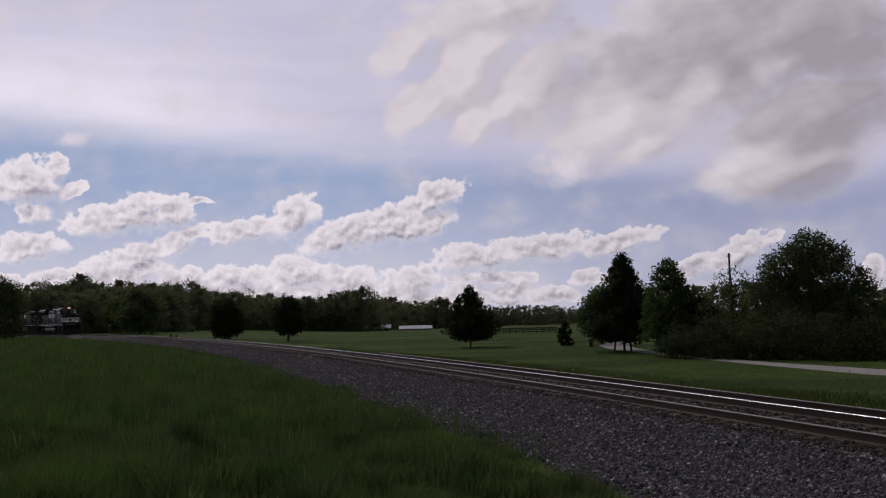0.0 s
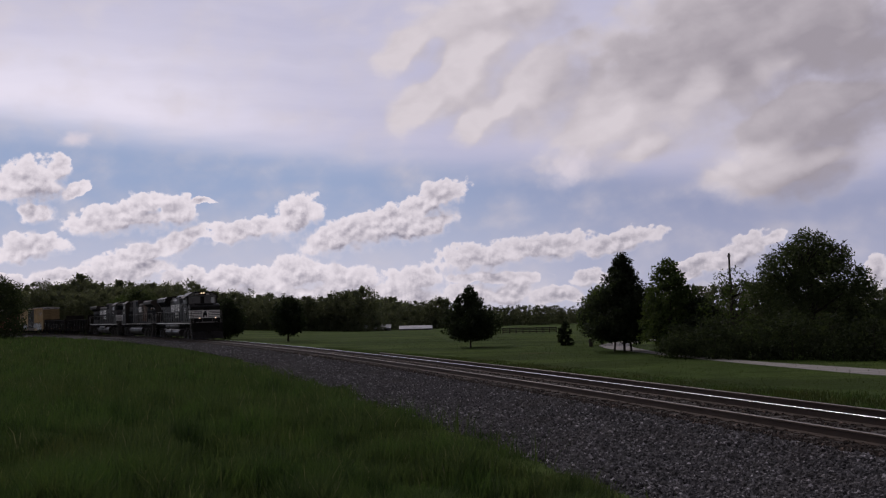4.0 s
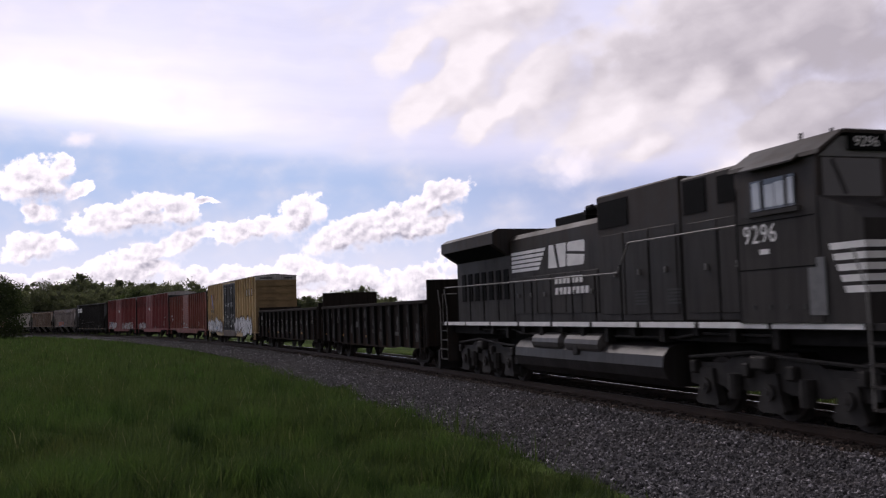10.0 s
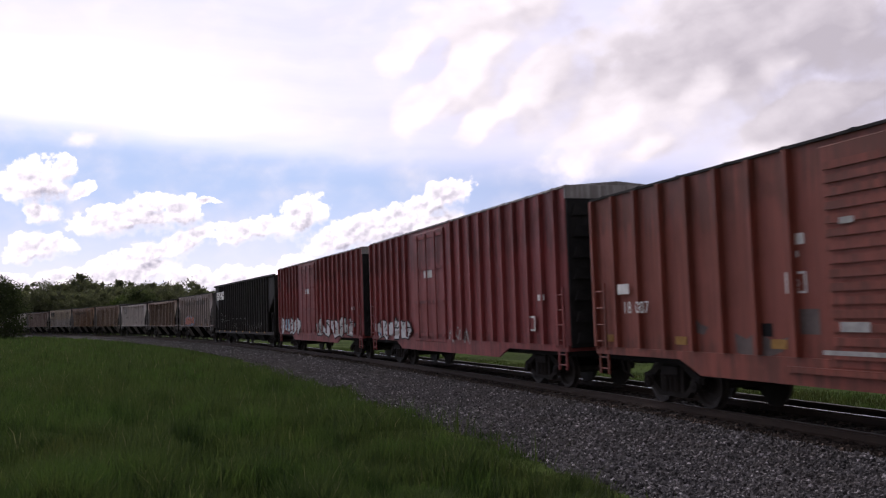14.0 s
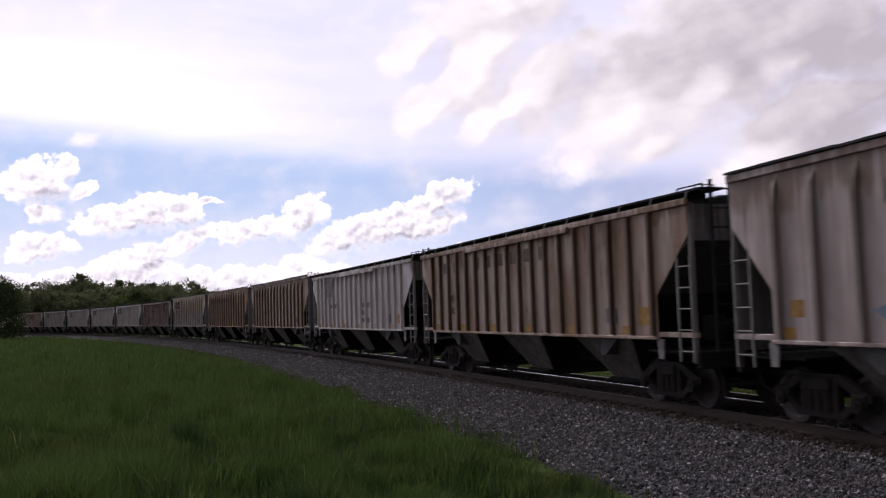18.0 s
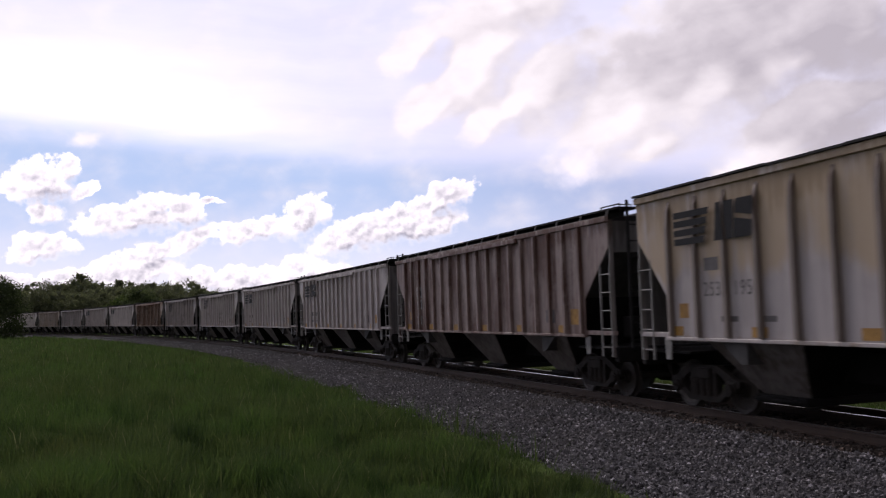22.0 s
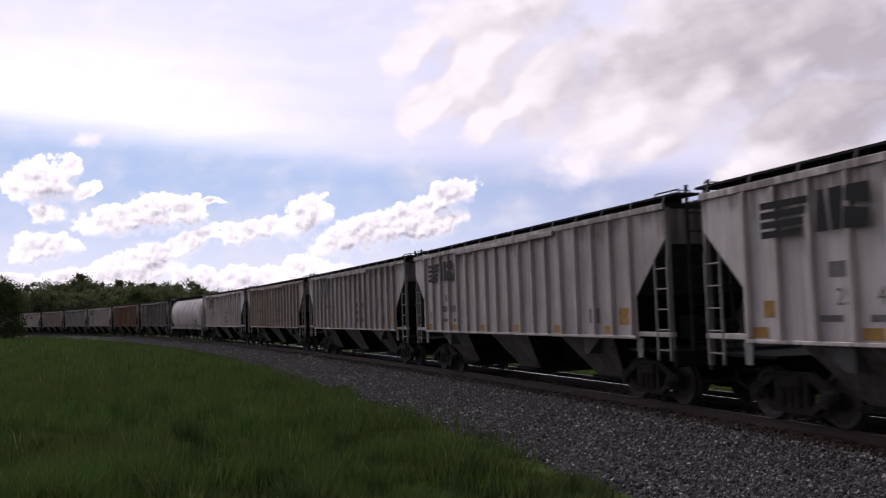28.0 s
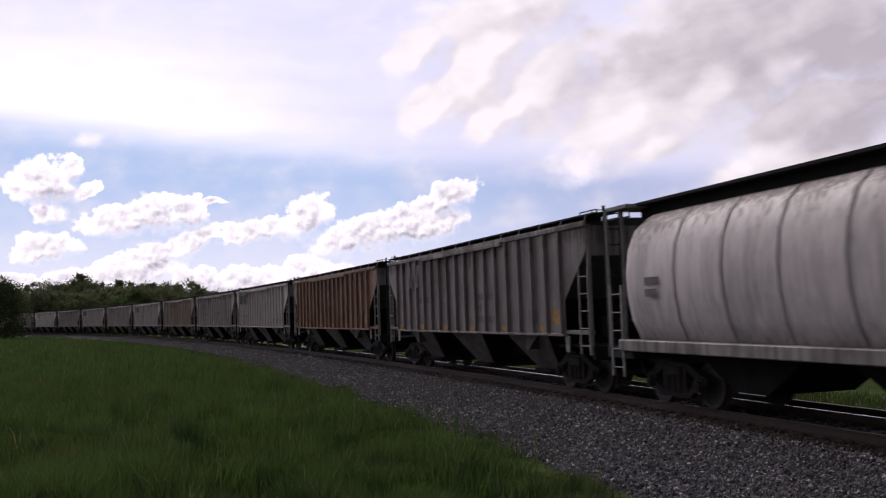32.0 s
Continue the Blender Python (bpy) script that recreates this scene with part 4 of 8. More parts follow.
def scrawl(parent, x0, x1, z0, z1, y, seed, mat, n=7):
    """Thin sprayed loops."""
    r = random.Random(seed)
    for i in range(n):
        bm, last = bmesh.new(), None
        cx, cz = x0 + (i + 0.5) * (x1 - x0) / n, (z0 + z1) / 2
        cz += r.uniform(-0.15, 0.15) * (z1 - z0)
        f, g, p, q = r.choice((1.5, 2.0, 2.5)), r.choice((2.0, 3.0, 3.5)), r.uniform(0, 6), r.uniform(0, 6)
        wide, tall = min((x1 - x0) / n * 0.42, (z1 - z0) * 0.8), (z1 - z0) * r.uniform(0.35, 0.5)

        def place(j):
            u = j / 36 * 6.2832
            return cx + wide * (0.8 * (j / 18 - 1) + 0.45 * math.cos(f * u + p)), cz + tall * (0.7 * math.sin(g * u + q) + 0.3 * math.sin(5 * u))
        px, pz = place(0)
        for j in range(1, 37):
            qx, qz = place(j)
            d = math.hypot(qx - px, qz - pz) or 1
            ox, oz = -(qz - pz) / d * 0.016, (qx - px) / d * 0.016
            last = last or [bm.verts.new((px - ox, y, pz - oz)), bm.verts.new((px + ox, y, pz + oz))]
            ends = [bm.verts.new((qx - ox, y, qz - oz)), bm.verts.new((qx + ox, y, qz + oz))]
            bm.faces.new((last[0], ends[0], ends[1], last[1]))
            px, pz, last = qx, qz, ends
        part("graffiti", bm, mat, parent, "thin sprayed scrawl")


def reflectors(parent, xs, z, y, mat=None, w=0.34, hgt=0.12):
    for x in xs:
        part("reflector", shared(("reflector", w, hgt), lambda bm: box(bm, -w / 2, w / 2, -0.004, 0.004, 0, hgt)), mat or M_YELLOW, parent, m=pose(x, y, z))

# ---- boxcars, gondolas, the chip car and the round-sided hopper ----
def ribs_on(car, xs, z0, z1, mat, y, key, w=0.055, d=0.115):
    def rib(bm):
        box(bm, -w, w, -d, 0, z0, z1)
    for x in xs:
        for yy, turn in ((-y, 0), (y, 180)):
            part("rib", shared(("rib", key), rib), mat, car, m=pose(x, yy, 0, 0, 0, turn))


def running_gear(car, pitch, arm):
    truck(car, arm)
    truck(car, -arm)
    coupler(car, pitch / 2 - 0.62, 1)
    coupler(car, -pitch / 2 + 0.62, -1)


def corrugated_end(bm, half_w, z0, z1, n=7):
    box(bm, -0.06, 0, -half_w, half_w, z0, z1)


def end_fold(bm, half_w, step):
    prism(bm, [(-half_w + 0.12, -step * 0.3), (half_w - 0.12, -step * 0.3), (half_w - 0.2, step * 0.2), (-half_w + 0.2, step * 0.2)], "x", 0, 0.07)


def boxcar(label, mat, roof_mat, end_mat, pitch, half, zlo, zhi, key, drop, rib_step, door):
    car = thing("boxcar", label, "boxcar", "boxcars of the train")
    y = 1.5

    def shell(bm):
        box(bm, -half, half, -y, y, zlo, zhi, 0.02)
    part("body", shared(("boxcar_body", key), shell), mat, car)
    for sx in (-1, 1):
        e = part("end_panel", shared(("boxcar_end", key), lambda bm: corrugated_end(bm, y - 0.02, zlo + 0.1, zhi - 0.32)), end_mat, car, m=pose(sx * (half + 0.06), 0, 0, 0, 0, 0 if sx > 0 else 180))
        step = (zhi - 0.42 - zlo) / 7
        for i in range(7):
            part("corrugation", shared(("boxcar_fold", key), lambda bm: end_fold(bm, y - 0.02, step)), end_mat, e, m=pose(0, 0, zlo + 0.1 + step * (i + 0.5)))
        part("end_cap", shared(("boxcar_cap", key), lambda bm: box(bm, -0.05, 0.06, -y, y, zhi - 0.32, zhi + 0.02, 0.01)), roof_mat, car, m=pose(sx * half, 0, 0, 0, 0, 0 if sx > 0 else 180))

    def roof(bm):
        prism(bm, [(-y - 0.04, zhi), (0, zhi + 0.13), (y + 0.04, zhi), (y + 0.04, zhi - 0.05), (-y - 0.04, zhi - 0.05)], "x", -half - 0.05, half + 0.05)
    part("roof", shared(("boxcar_roof", key), roof), roof_mat, car)

    def seam(bm):
        prism(bm, [(-y - 0.05, zhi + 0.01), (0, zhi + 0.17), (y + 0.05, zhi + 0.01), (y + 0.05, zhi - 0.03), (0, zhi + 0.1), (-y - 0.05, zhi - 0.03)], "x", -0.06, 0.06)
    for i in range(12):
        part("roof_seam", shared(("boxcar_seam", key), seam), roof_mat, car, m=pose(-half + 0.6 + i * (2 * half - 1.2) / 11, 0, 0))

    def sill(bm):
        prism(bm, [(-half, zlo + 0.16), (-half, zlo), (-drop - 0.7, zlo), (-drop, zlo - 0.28), (drop, zlo - 0.28), (drop + 0.7, zlo), (half, zlo), (half, zlo + 0.16)], "y", -0.05, 0)
    for yy, turn in ((-y, 0), (y, 180)):
        part("side_sill", shared(("boxcar_sill", key), sill), mat, car, m=pose(0, yy, 0, 0, 0, turn))
    lo, hi = door
    xs = [x for x in np.arange(-half + 0.08, half, rib_step) if not lo - 0.25 < x < hi + 0.25]
    ribs_on(car, xs, zlo + 0.17, zhi - 0.06, mat, y, key)
    part("underframe", shared(("boxcar_under", key), lambda bm: (box(bm, -half + 0.1, half - 0.1, -0.35, 0.35, 0.75, zlo + 0.01), box(bm, -half, half, -1.35, 1.35, zlo - 0.12, zlo + 0.01))), M_UNDER, car)
    for sx in (-1, 1):
        ladder(car, "boxcar", 1.5, 0.45, 4, mat, pose(sx * (half - 0.35), -y - 0.09, zlo + 0.1))
        ladder(car, "boxcar_step", 0.5, 0.4, 2, mat, pose(sx * (half - 0.35), -y - 0.03, zlo - 0.45))
    running_gear(car, pitch, half - 2.45)
    return car


def plug_door(car, x0, x1, z0, z1, mat, y=-1.5, bolts=2, bar_mat=None):
    def leaf(bm):
        box(bm, 0, x1 - x0, -0.07, 0, z0, z1, 0.015)
    d = part("door", shared(("plug_door", round(x1 - x0, 2), z0, z1), leaf), mat, car, m=pose(x0, y, 0))

    def rail(bm):
        box(bm, 0.04, x1 - x0 - 0.04, -0.1, -0.06, -0.05, 0.05)
    for k in (0.06, 0.36, 0.66, 0.95):
        part("door_rail", shared(("door_rail", round(x1 - x0, 2)), rail), bar_mat or mat, d, m=pose(0, 0, z0 + (z1 - z0) * k))

    def pipe(bm):
        rod(bm, (0, -0.13, z0 + 0.1), (0, -0.13, z1 - 0.1), 0.028, 6)
    for k in range(bolts):
        part("lock_bar", shared(("lock_bar", z0, z1), pipe), bar_mat or mat, d, m=pose((x1 - x0) * (k + 0.7) / (bolts + 0.4), 0, 0))
    return d


def corrugated_door(car, x0, x1, z0, z1, mat, y=-1.5):
    d = part("door", shared("slide_door", lambda bm: box(bm, 0, x1 - x0, -0.06, 0, z0, z1, 0.01)), mat, car, m=pose(x0, y, 0))

    def fold(bm):
        prism(bm, [(0.1, -0.07), (x1 - x0 - 0.1, -0.07), (x1 - x0 - 0.14, 0.05), (0.14, 0.05)], "y", -0.095, -0.06)
    for i in range(15):
        part("door_fold", shared("door_fold", fold), mat, d, m=pose(0, 0, z0 + 0.2 + i * (z1 - z0 - 0.5) / 14))
    part("door_track", shared("door_track", lambda bm: box(bm, -1.0, x1 - x0 + 3.0, -0.1, 0, z0 - 0.12, z0 - 0.02)), mat, d)


def gondola(label, mat, pitch, half, key, rib_step, rise):
    car = thing("gondola_car", label, "gondola car", "gondola cars of the train")
    y, z0, z1 = 1.47, 0.85, 2.46

    def shell(bm):
        for sy in (-1, 1):
            prism(bm, [(-half, z1), (half, z1), (half, z0), (half - 1.2, z0 - 0.1), (half - 3.4, z0 - 0.1), (half - 4.2, z0 - 0.16), (-half + 4.2, z0 - 0.16), (-half + 3.4, z0 - 0.1), (-half + 1.2, z0 - 0.1), (-half, z0)], "y", sy * y - 0.02, sy * y + 0.02)
        for sx in (-1, 1):
            box(bm, sx * half - 0.06, sx * half + 0.06, -y, y, z0, z1 + rise)
        box(bm, -half, half, -y, y, z0, z0 + 0.08)
    part("body", shared(("gondola_body", key), shell), mat, car)
    part("top_chord", shared(("gondola_chord", key), lambda bm: box(bm, -half, half, -0.1, 0.05, z1 - 0.06, z1 + 0.08, 0.02)), mat, car, m=pose(0, -y, 0))
    part("top_chord", shared(("gondola_chord", key), None), mat, car, m=pose(0, y, 0, 0, 0, 180))

    def stake(bm):
        prism(bm, [(-0.16, z1 - 0.06), (-0.03, z1 - 0.06), (-0.01, z0 - 0.08), (-0.13, z0 - 0.08)], "x", -0.085, 0.085)
    n = int((2 * half - 1.2) / rib_step)
    for i in range(n + 1):
        x = -half + 0.6 + i * (2 * half - 1.2) / n
        for yy, turn in ((-y, 0), (y, 180)):
            part("side_stake", shared("gondola_stake", stake), M_FLATBLACK, car, m=pose(x, yy, 0, 0, 0, turn))
    part("underframe", shared(("gondola_under", key), lambda bm: box(bm, -half + 0.1, half - 0.1, -0.4, 0.4, 0.72, z0 + 0.02)), M_UNDER, car)
    for sx in (-1, 1):
        ladder(car, "gondola", 1.5, 0.42, 4, mat, pose(sx * (half - 0.3), -y - 0.1, 0.6))
    running_gear(car, pitch, half - 1.7)
    # paint rubbed off panel by panel
    rng = random.Random(len(label))
    for i in range(n):
        x = -half + 0.6 + (i + 0.5) * (2 * half - 1.2) / n
        for _ in range(2):
            cx, cz = x + rng.uniform(-0.15, 0.15), rng.uniform(1.15, 2.2)
            w, hgt = rng.uniform(0.12, 0.3), rng.uniform(0.1, 0.4)
            ring = [(cx + w * rng.uniform(0.5, 1.1) * math.cos(a * 0.7854), cz + hgt * rng.uniform(0.5, 1.1) * math.sin(a * 0.7854)) for a in range(8)]
            patches(car, [ring], M_RUBBED, -1.4925, "scuff", "paint rubbed grey")
    return car


def chip_car(label, mat, pitch):
    car = thing("wood_chip_hopper", label, "hopper car")
    half, z0, z1, y = 10.85, 1.02, 4.82, 1.55

    def side(bm):
        out = [(-9.0, z0), (9.0, z0), (9.0, 2.4), (half - 0.5, 3.3), (half, 3.6), (half, z1), (-half, z1), (-half, 3.6), (-half + 0.5, 3.3), (-9.0, 2.4)]
        for yy in (-y, y - 0.02):
            prism(bm, out, "y", yy, yy + 0.02)
        for sx in (-1, 1):
            prism(bm, [(sx * half, z1), (sx * half, 3.5), (sx * 6.8, 1.0), (sx * 6.7, 1.0), (sx * (half - 0.1), z1)], "y", -y + 0.02, y - 0.02)
    part("body", shared("chip_body", side), mat, car)

    def rib(bm):
        box(bm, -0.05, 0.05, -0.1, 0, z0 + 0.05, z1 - 0.08)
    for i in range(24):
        for yy, turn in ((-y, 0), (y, 180)):
            part("rib", shared("chip_rib", rib), mat, car, m=pose(-8.95 + i * 17.9 / 23, yy, 0, 0, 0, turn))
    for yy, turn in ((-y, 0), (y, 180)):
        part("top_chord", shared("chip_chord", lambda bm: box(bm, -half - 0.15, half + 0.15, -0.14, 0.05, z1 - 0.08, z1 + 0.06, 0.02)), mat, car, m=pose(0, yy, 0, 0, 0, turn))
        part("side_sill", shared("chip_sill", lambda bm: box(bm, -half, half, -0.08, 0.02, z0 - 0.12, z0 + 0.06)), mat, car, m=pose(0, yy, 0, 0, 0, turn))

    def load(bm):
        r = random.Random(8)
        xs = np.linspace(-half + 0.4, half - 0.4, 24)
        rows = [[bm.verts.new((x, yy, z1 - 0.5 + 0.3 * math.cos(yy) + r.uniform(-0.08, 0.08))) for yy in np.linspace(-y + 0.05, y - 0.05, 7)] for x in xs]
        for a, b in zip(rows[:-1], rows[1:]):
            for i in range(6):
                bm.faces.new((a[i], b[i], b[i + 1], a[i + 1]))
    part("load", shared("chip_load", load), M_CHIPS, car, "brown heap of wood chips")

    def bay(bm):
        a = [bm.verts.new(p) for p in ((-1.6, -1.45, z0), (1.6, -1.45, z0), (1.6, 1.45, z0), (-1.6, 1.45, z0))]
        b = [bm.verts.new(p) for p in ((-0.7, -1.0, 0.42), (0.7, -1.0, 0.42), (0.7, 1.0, 0.42), (-0.7, 1.0, 0.42))]
        for i in range(4):
            bm.faces.new((a[i], a[(i + 1) % 4], b[(i + 1) % 4], b[i]))
        bm.faces.new(a)
        bm.faces.new(b[::-1])
        bmesh.ops.recalc_face_normals(bm, faces=bm.faces)
    for x in (-4.8, -1.6, 1.6, 4.8):
        part("hopper_bay", shared("chip_bay", bay), M_GRIME, car, m=pose(x, 0, 0))
    part("underframe", shared("chip_under", lambda bm: box(bm, -half, half, -0.35, 0.35, 0.75, 1.02)), M_UNDER, car)
    for sx in (-1, 1):
        for yy in (-1.5, 1.5):
            part("end_post", shared("chip_post", lambda bm: box(bm, -0.06, 0.06, -0.06, 0.06, 0.9, z1)), mat, car, m=pose(sx * (half - 0.04), yy, 0))
        ladder(car, "chip", 3.4, 0.42, 9, M_GRIME, pose(sx * (half + 0.1), -1.1, 0.8, 0, 0, 90))
        ladder(car, "chip_side", 1.8, 0.42, 5, M_GRIME, pose(sx * (half - 0.35), -y - 0.05, 0.6))
    running_gear(car, pitch, 7.9)
    return car


def round_hopper(label, mat, pitch):
    """A covered hopper with rounded sides and no ribs, only weld bands."""
    car = thing("covered_hopper", label, "hopper car", "covered hopper cars of the train")
    half, zt = 7.5, 4.1
    sec = [(-1.3, 1.3), (-1.5, 1.75), (-1.6, 2.3), (-1.62, 2.8), (-1.55, 3.3), (-1.35, 3.75), (-1.05, 4.02), (-0.7, zt)]
    sec = sec + [(-a, z) for a, z in sec[::-1]]

    def shell(bm):
        rings = []
        for x, k in ((-half - 0.5, 0.55), (-half - 0.3, 0.82), (-half, 0.96), (-half + 0.4, 1.0), (half - 0.4, 1.0), (half, 0.96), (half + 0.3, 0.82), (half + 0.5, 0.55)):
            rings.append([bm.verts.new((x, a * k, 2.6 + (z - 2.6) * k)) for a, z in sec])
        n = len(sec)
        for a, b in zip(rings[:-1], rings[1:]):
            for i in range(n):
                f = bm.faces.new((a[i], a[(i + 1) % n], b[(i + 1) % n], b[i]))
                f.smooth = True
        bm.faces.new(rings[0])
        bm.faces.new(rings[-1][::-1])
        bmesh.ops.recalc_face_normals(bm, faces=bm.faces)
    part("body", shared("round_body", shell), mat, car)

    def band(bm):
        a = [bm.verts.new((-0.03, p[0] * 1.012, 2.6 + (p[1] - 2.6) * 1.012)) for p in sec]
        b = [bm.verts.new((0.03, p[0] * 1.012, 2.6 + (p[1] - 2.6) * 1.012)) for p in sec]
        for i in range(len(sec) - 1):
            bm.faces.new((a[i], a[i + 1], b[i + 1], b[i]))
    for i in range(8):
        part("weld_band", shared("round_band", band), M_STAIN, car, m=pose(-5.5 + i * 11 / 7, 0, 0))
    for y, turn in ((-1.5, 0), (1.5, 180)):
        part("side_sill", shared("round_sill", lambda bm: box(bm, -half - 0.4, half + 0.4, -0.1, 0.25, 1.12, 1.36, 0.02)), M_STAIN, car, m=pose(0, y, 0, 0, 0, turn))
        part("running_board", shared("round_board", lambda bm: (box(bm, -8.6, 8.6, -0.3, 0.3, 4.28, 4.34), box(bm, -8.0, 8.0, 0.0, 0.3, 4.0, 4.28))), M_UNDER, car, m=pose(0, y * 0.55, 0, 0, 0, turn))
    for i in range(8):
        part("hatch", shared("round_hatch", lambda bm: lathe(bm, [(4.1, 0.36), (4.42, 0.38), (4.46, 0.25), (4.47, 0.0)], 14, "z")), M_GRIME, car, m=pose(-6.3 + i * 1.8, 0, 0))

    def bay(bm):
        prism(bm, [(-1.9, 1.3), (1.9, 1.3), (0.5, 0.42), (-0.5, 0.42)], "y", -0.95, 0.95)
    for x in (-4.2, 0, 4.2):
        part("hopper_bay", shared("round_bay", bay), M_FLATBLACK, car, m=pose(x, 0, 0))
    for sx in (-1, 1):
        part("end_platform", shared("round_end", lambda bm: (box(bm, -0.95, 0.2, -1.5, 1.5, 0.95, 1.2, 0.02), box(bm, -3.0, 0.2, -0.3, 0.3, 0.75, 1.1))), M_GRIME, car, m=pose(sx * 8.4, 0, 0, 0, 0, 0 if sx > 0 else 180))
        part("roof_platform", shared("round_roof_end", lambda bm: box(bm, -0.6, 0.35, -1.4, 1.4, 4.24, 4.32)), M_PALE, car, m=pose(sx * 8.25, 0, 0, 0, 0, 0 if sx > 0 else 180))
        for y in (-1.45, -1.05, 1.45):
            part("end_post", shared("round_post", lambda bm: rod(bm, (0, 0, 1.1), (0, 0, 4.26), 0.04, 6)), M_PALE, car, m=pose(sx * 8.5, y, 0))
        ladder(car, "round_side", 2.0, 0.5, 5, M_PALE, pose(sx * 8.1, -1.5, 0.55))
        part("grab_rail", shared("hopper_grab", None), M_PALE, car, m=pose(sx * 8.2, -0.8, -0.12, 0, 0, 0 if sx > 0 else 180))
    running_gear(car, pitch, 6.5)
    return car


M_CHIPS = plain("wood_chips", (0.3, 0.19, 0.1), 0.95, 0, 0.5, 9)
M_STAIN = paint("stained_band", (0.34, 0.32, 0.3), 0.5, (0.12, 0.09, 0.07))

# ---- locomotives: built facing +x ----
M_BLACK = paint("locomotive_black", (0.007, 0.0066, 0.0066), 0.26, (0.028, 0.024, 0.021), fade=(0.0125, 0.0118, 0.0115), dirt=0.7, rough=0.3, spec=0.12)
M_FADED = paint("faded_locomotive_black", (0.042, 0.038, 0.036), 0.38, (0.07, 0.052, 0.042), fade=(0.072, 0.065, 0.061), dirt=0.8, rough=0.55, spec=0.16)


def burnt_mat():
    """Black paint burnt off in blotches: rust below, pale primer in flakes and runs."""
    n = Nodes("burnt_hood_paint")
    v = n.coord("Object")
    sep = n.node("ShaderNodeSeparateXYZ")
    n.put(sep.inputs[0], v)
    mp = n.node("ShaderNodeMapping")
    n.put(mp.inputs[0], v)
    mp.inputs["Scale"].default_value = (2.2, 2.2, 0.4)
    runs = n.noise(mp.outputs[0], 1.5, 6, 0.65)
    blot = n.noise(v, 0.9, 5, 0.6)
    fine = n.noise(v, 7, 4, 0.7)
    away = n.m("MULTIPLY", n.m("ABSOLUTE", n.m("ADD", sep.outputs[0], 3.5)), 0.16)
    burn = n.m("SUBTRACT", n.m("ADD", n.m("MULTIPLY", runs, 0.5), n.m("MULTIPLY", blot, 0.75)), away)
    burn = n.m("ADD", burn, n.m("MULTIPLY", n.m("SUBTRACT", fine, 0.5), 0.2))
    c = n.mix(n.ramp(burn, 0.36, 0.5), (0.03, 0.028, 0.026), n.mix(fine, (0.048, 0.03, 0.022), (0.125, 0.072, 0.048)))
    c = n.mix(n.ramp(n.m("ADD", runs, n.m("MULTIPLY", fine, 0.2)), 0.66, 0.74, 0, 0.8), c, (0.26, 0.215, 0.18))
    c = n.mix(n.ramp(blot, 0.36, 0.47, 0.85, 0.0), c, (0.022, 0.02, 0.02))
    return n.surface(c, 0.75, normal=n.bump(fine, 0.3, 0.01), spec=0.15)


M_RUSTY = burnt_mat()
M_GLASS = plain("dark_window_glass", (0.02, 0.024, 0.028), 0.06, 0.0, 0.1, 2, 0.8)
# opaque pale panes: the bright sky in the windows is painted on
M_SHEEN = plain("glass_sky_sheen", (0.55, 0.57, 0.6), 0.08, 0.0, 0.2, 2, 0.8, dull=0.9)
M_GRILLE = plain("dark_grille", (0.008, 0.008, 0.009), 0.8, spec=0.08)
M_STRIPE = plain("white_locomotive_stripe", (0.92, 0.9, 0.88), 0.5, 0, 0.2, 3, dull=0.9)
M_LAMP = plain("lit_headlamp", (1.0, 0.8, 0.5), 0.3, 0, 0.1, glow=(1.0, 0.6, 0.36), power=2.6, dull=0.9)
M_DITCH = plain("dim_ditch_lamp", (0.6, 0.35, 0.2), 0.3, 0, 0.1, glow=(1.0, 0.7, 0.5), power=1.3, dull=0.9)
M_FLAKE = paint("flaked_primer", (0.3, 0.25, 0.21), 0.7, (0.1, 0.06, 0.04), dirt=0.6)
M_BOARD = plain("number_board", (0.25, 0.25, 0.25), 0.5)
M_FUEL = paint("fuel_tank_grey", (0.052, 0.049, 0.048), 0.15, (0.05, 0.042, 0.037), dirt=0.6, rough=0.4, spec=0.2)

M_TANK = paint("air_tank_grey", (0.1, 0.095, 0.092), 0.2, (0.1, 0.085, 0.075), dirt=0.7, rough=0.4)


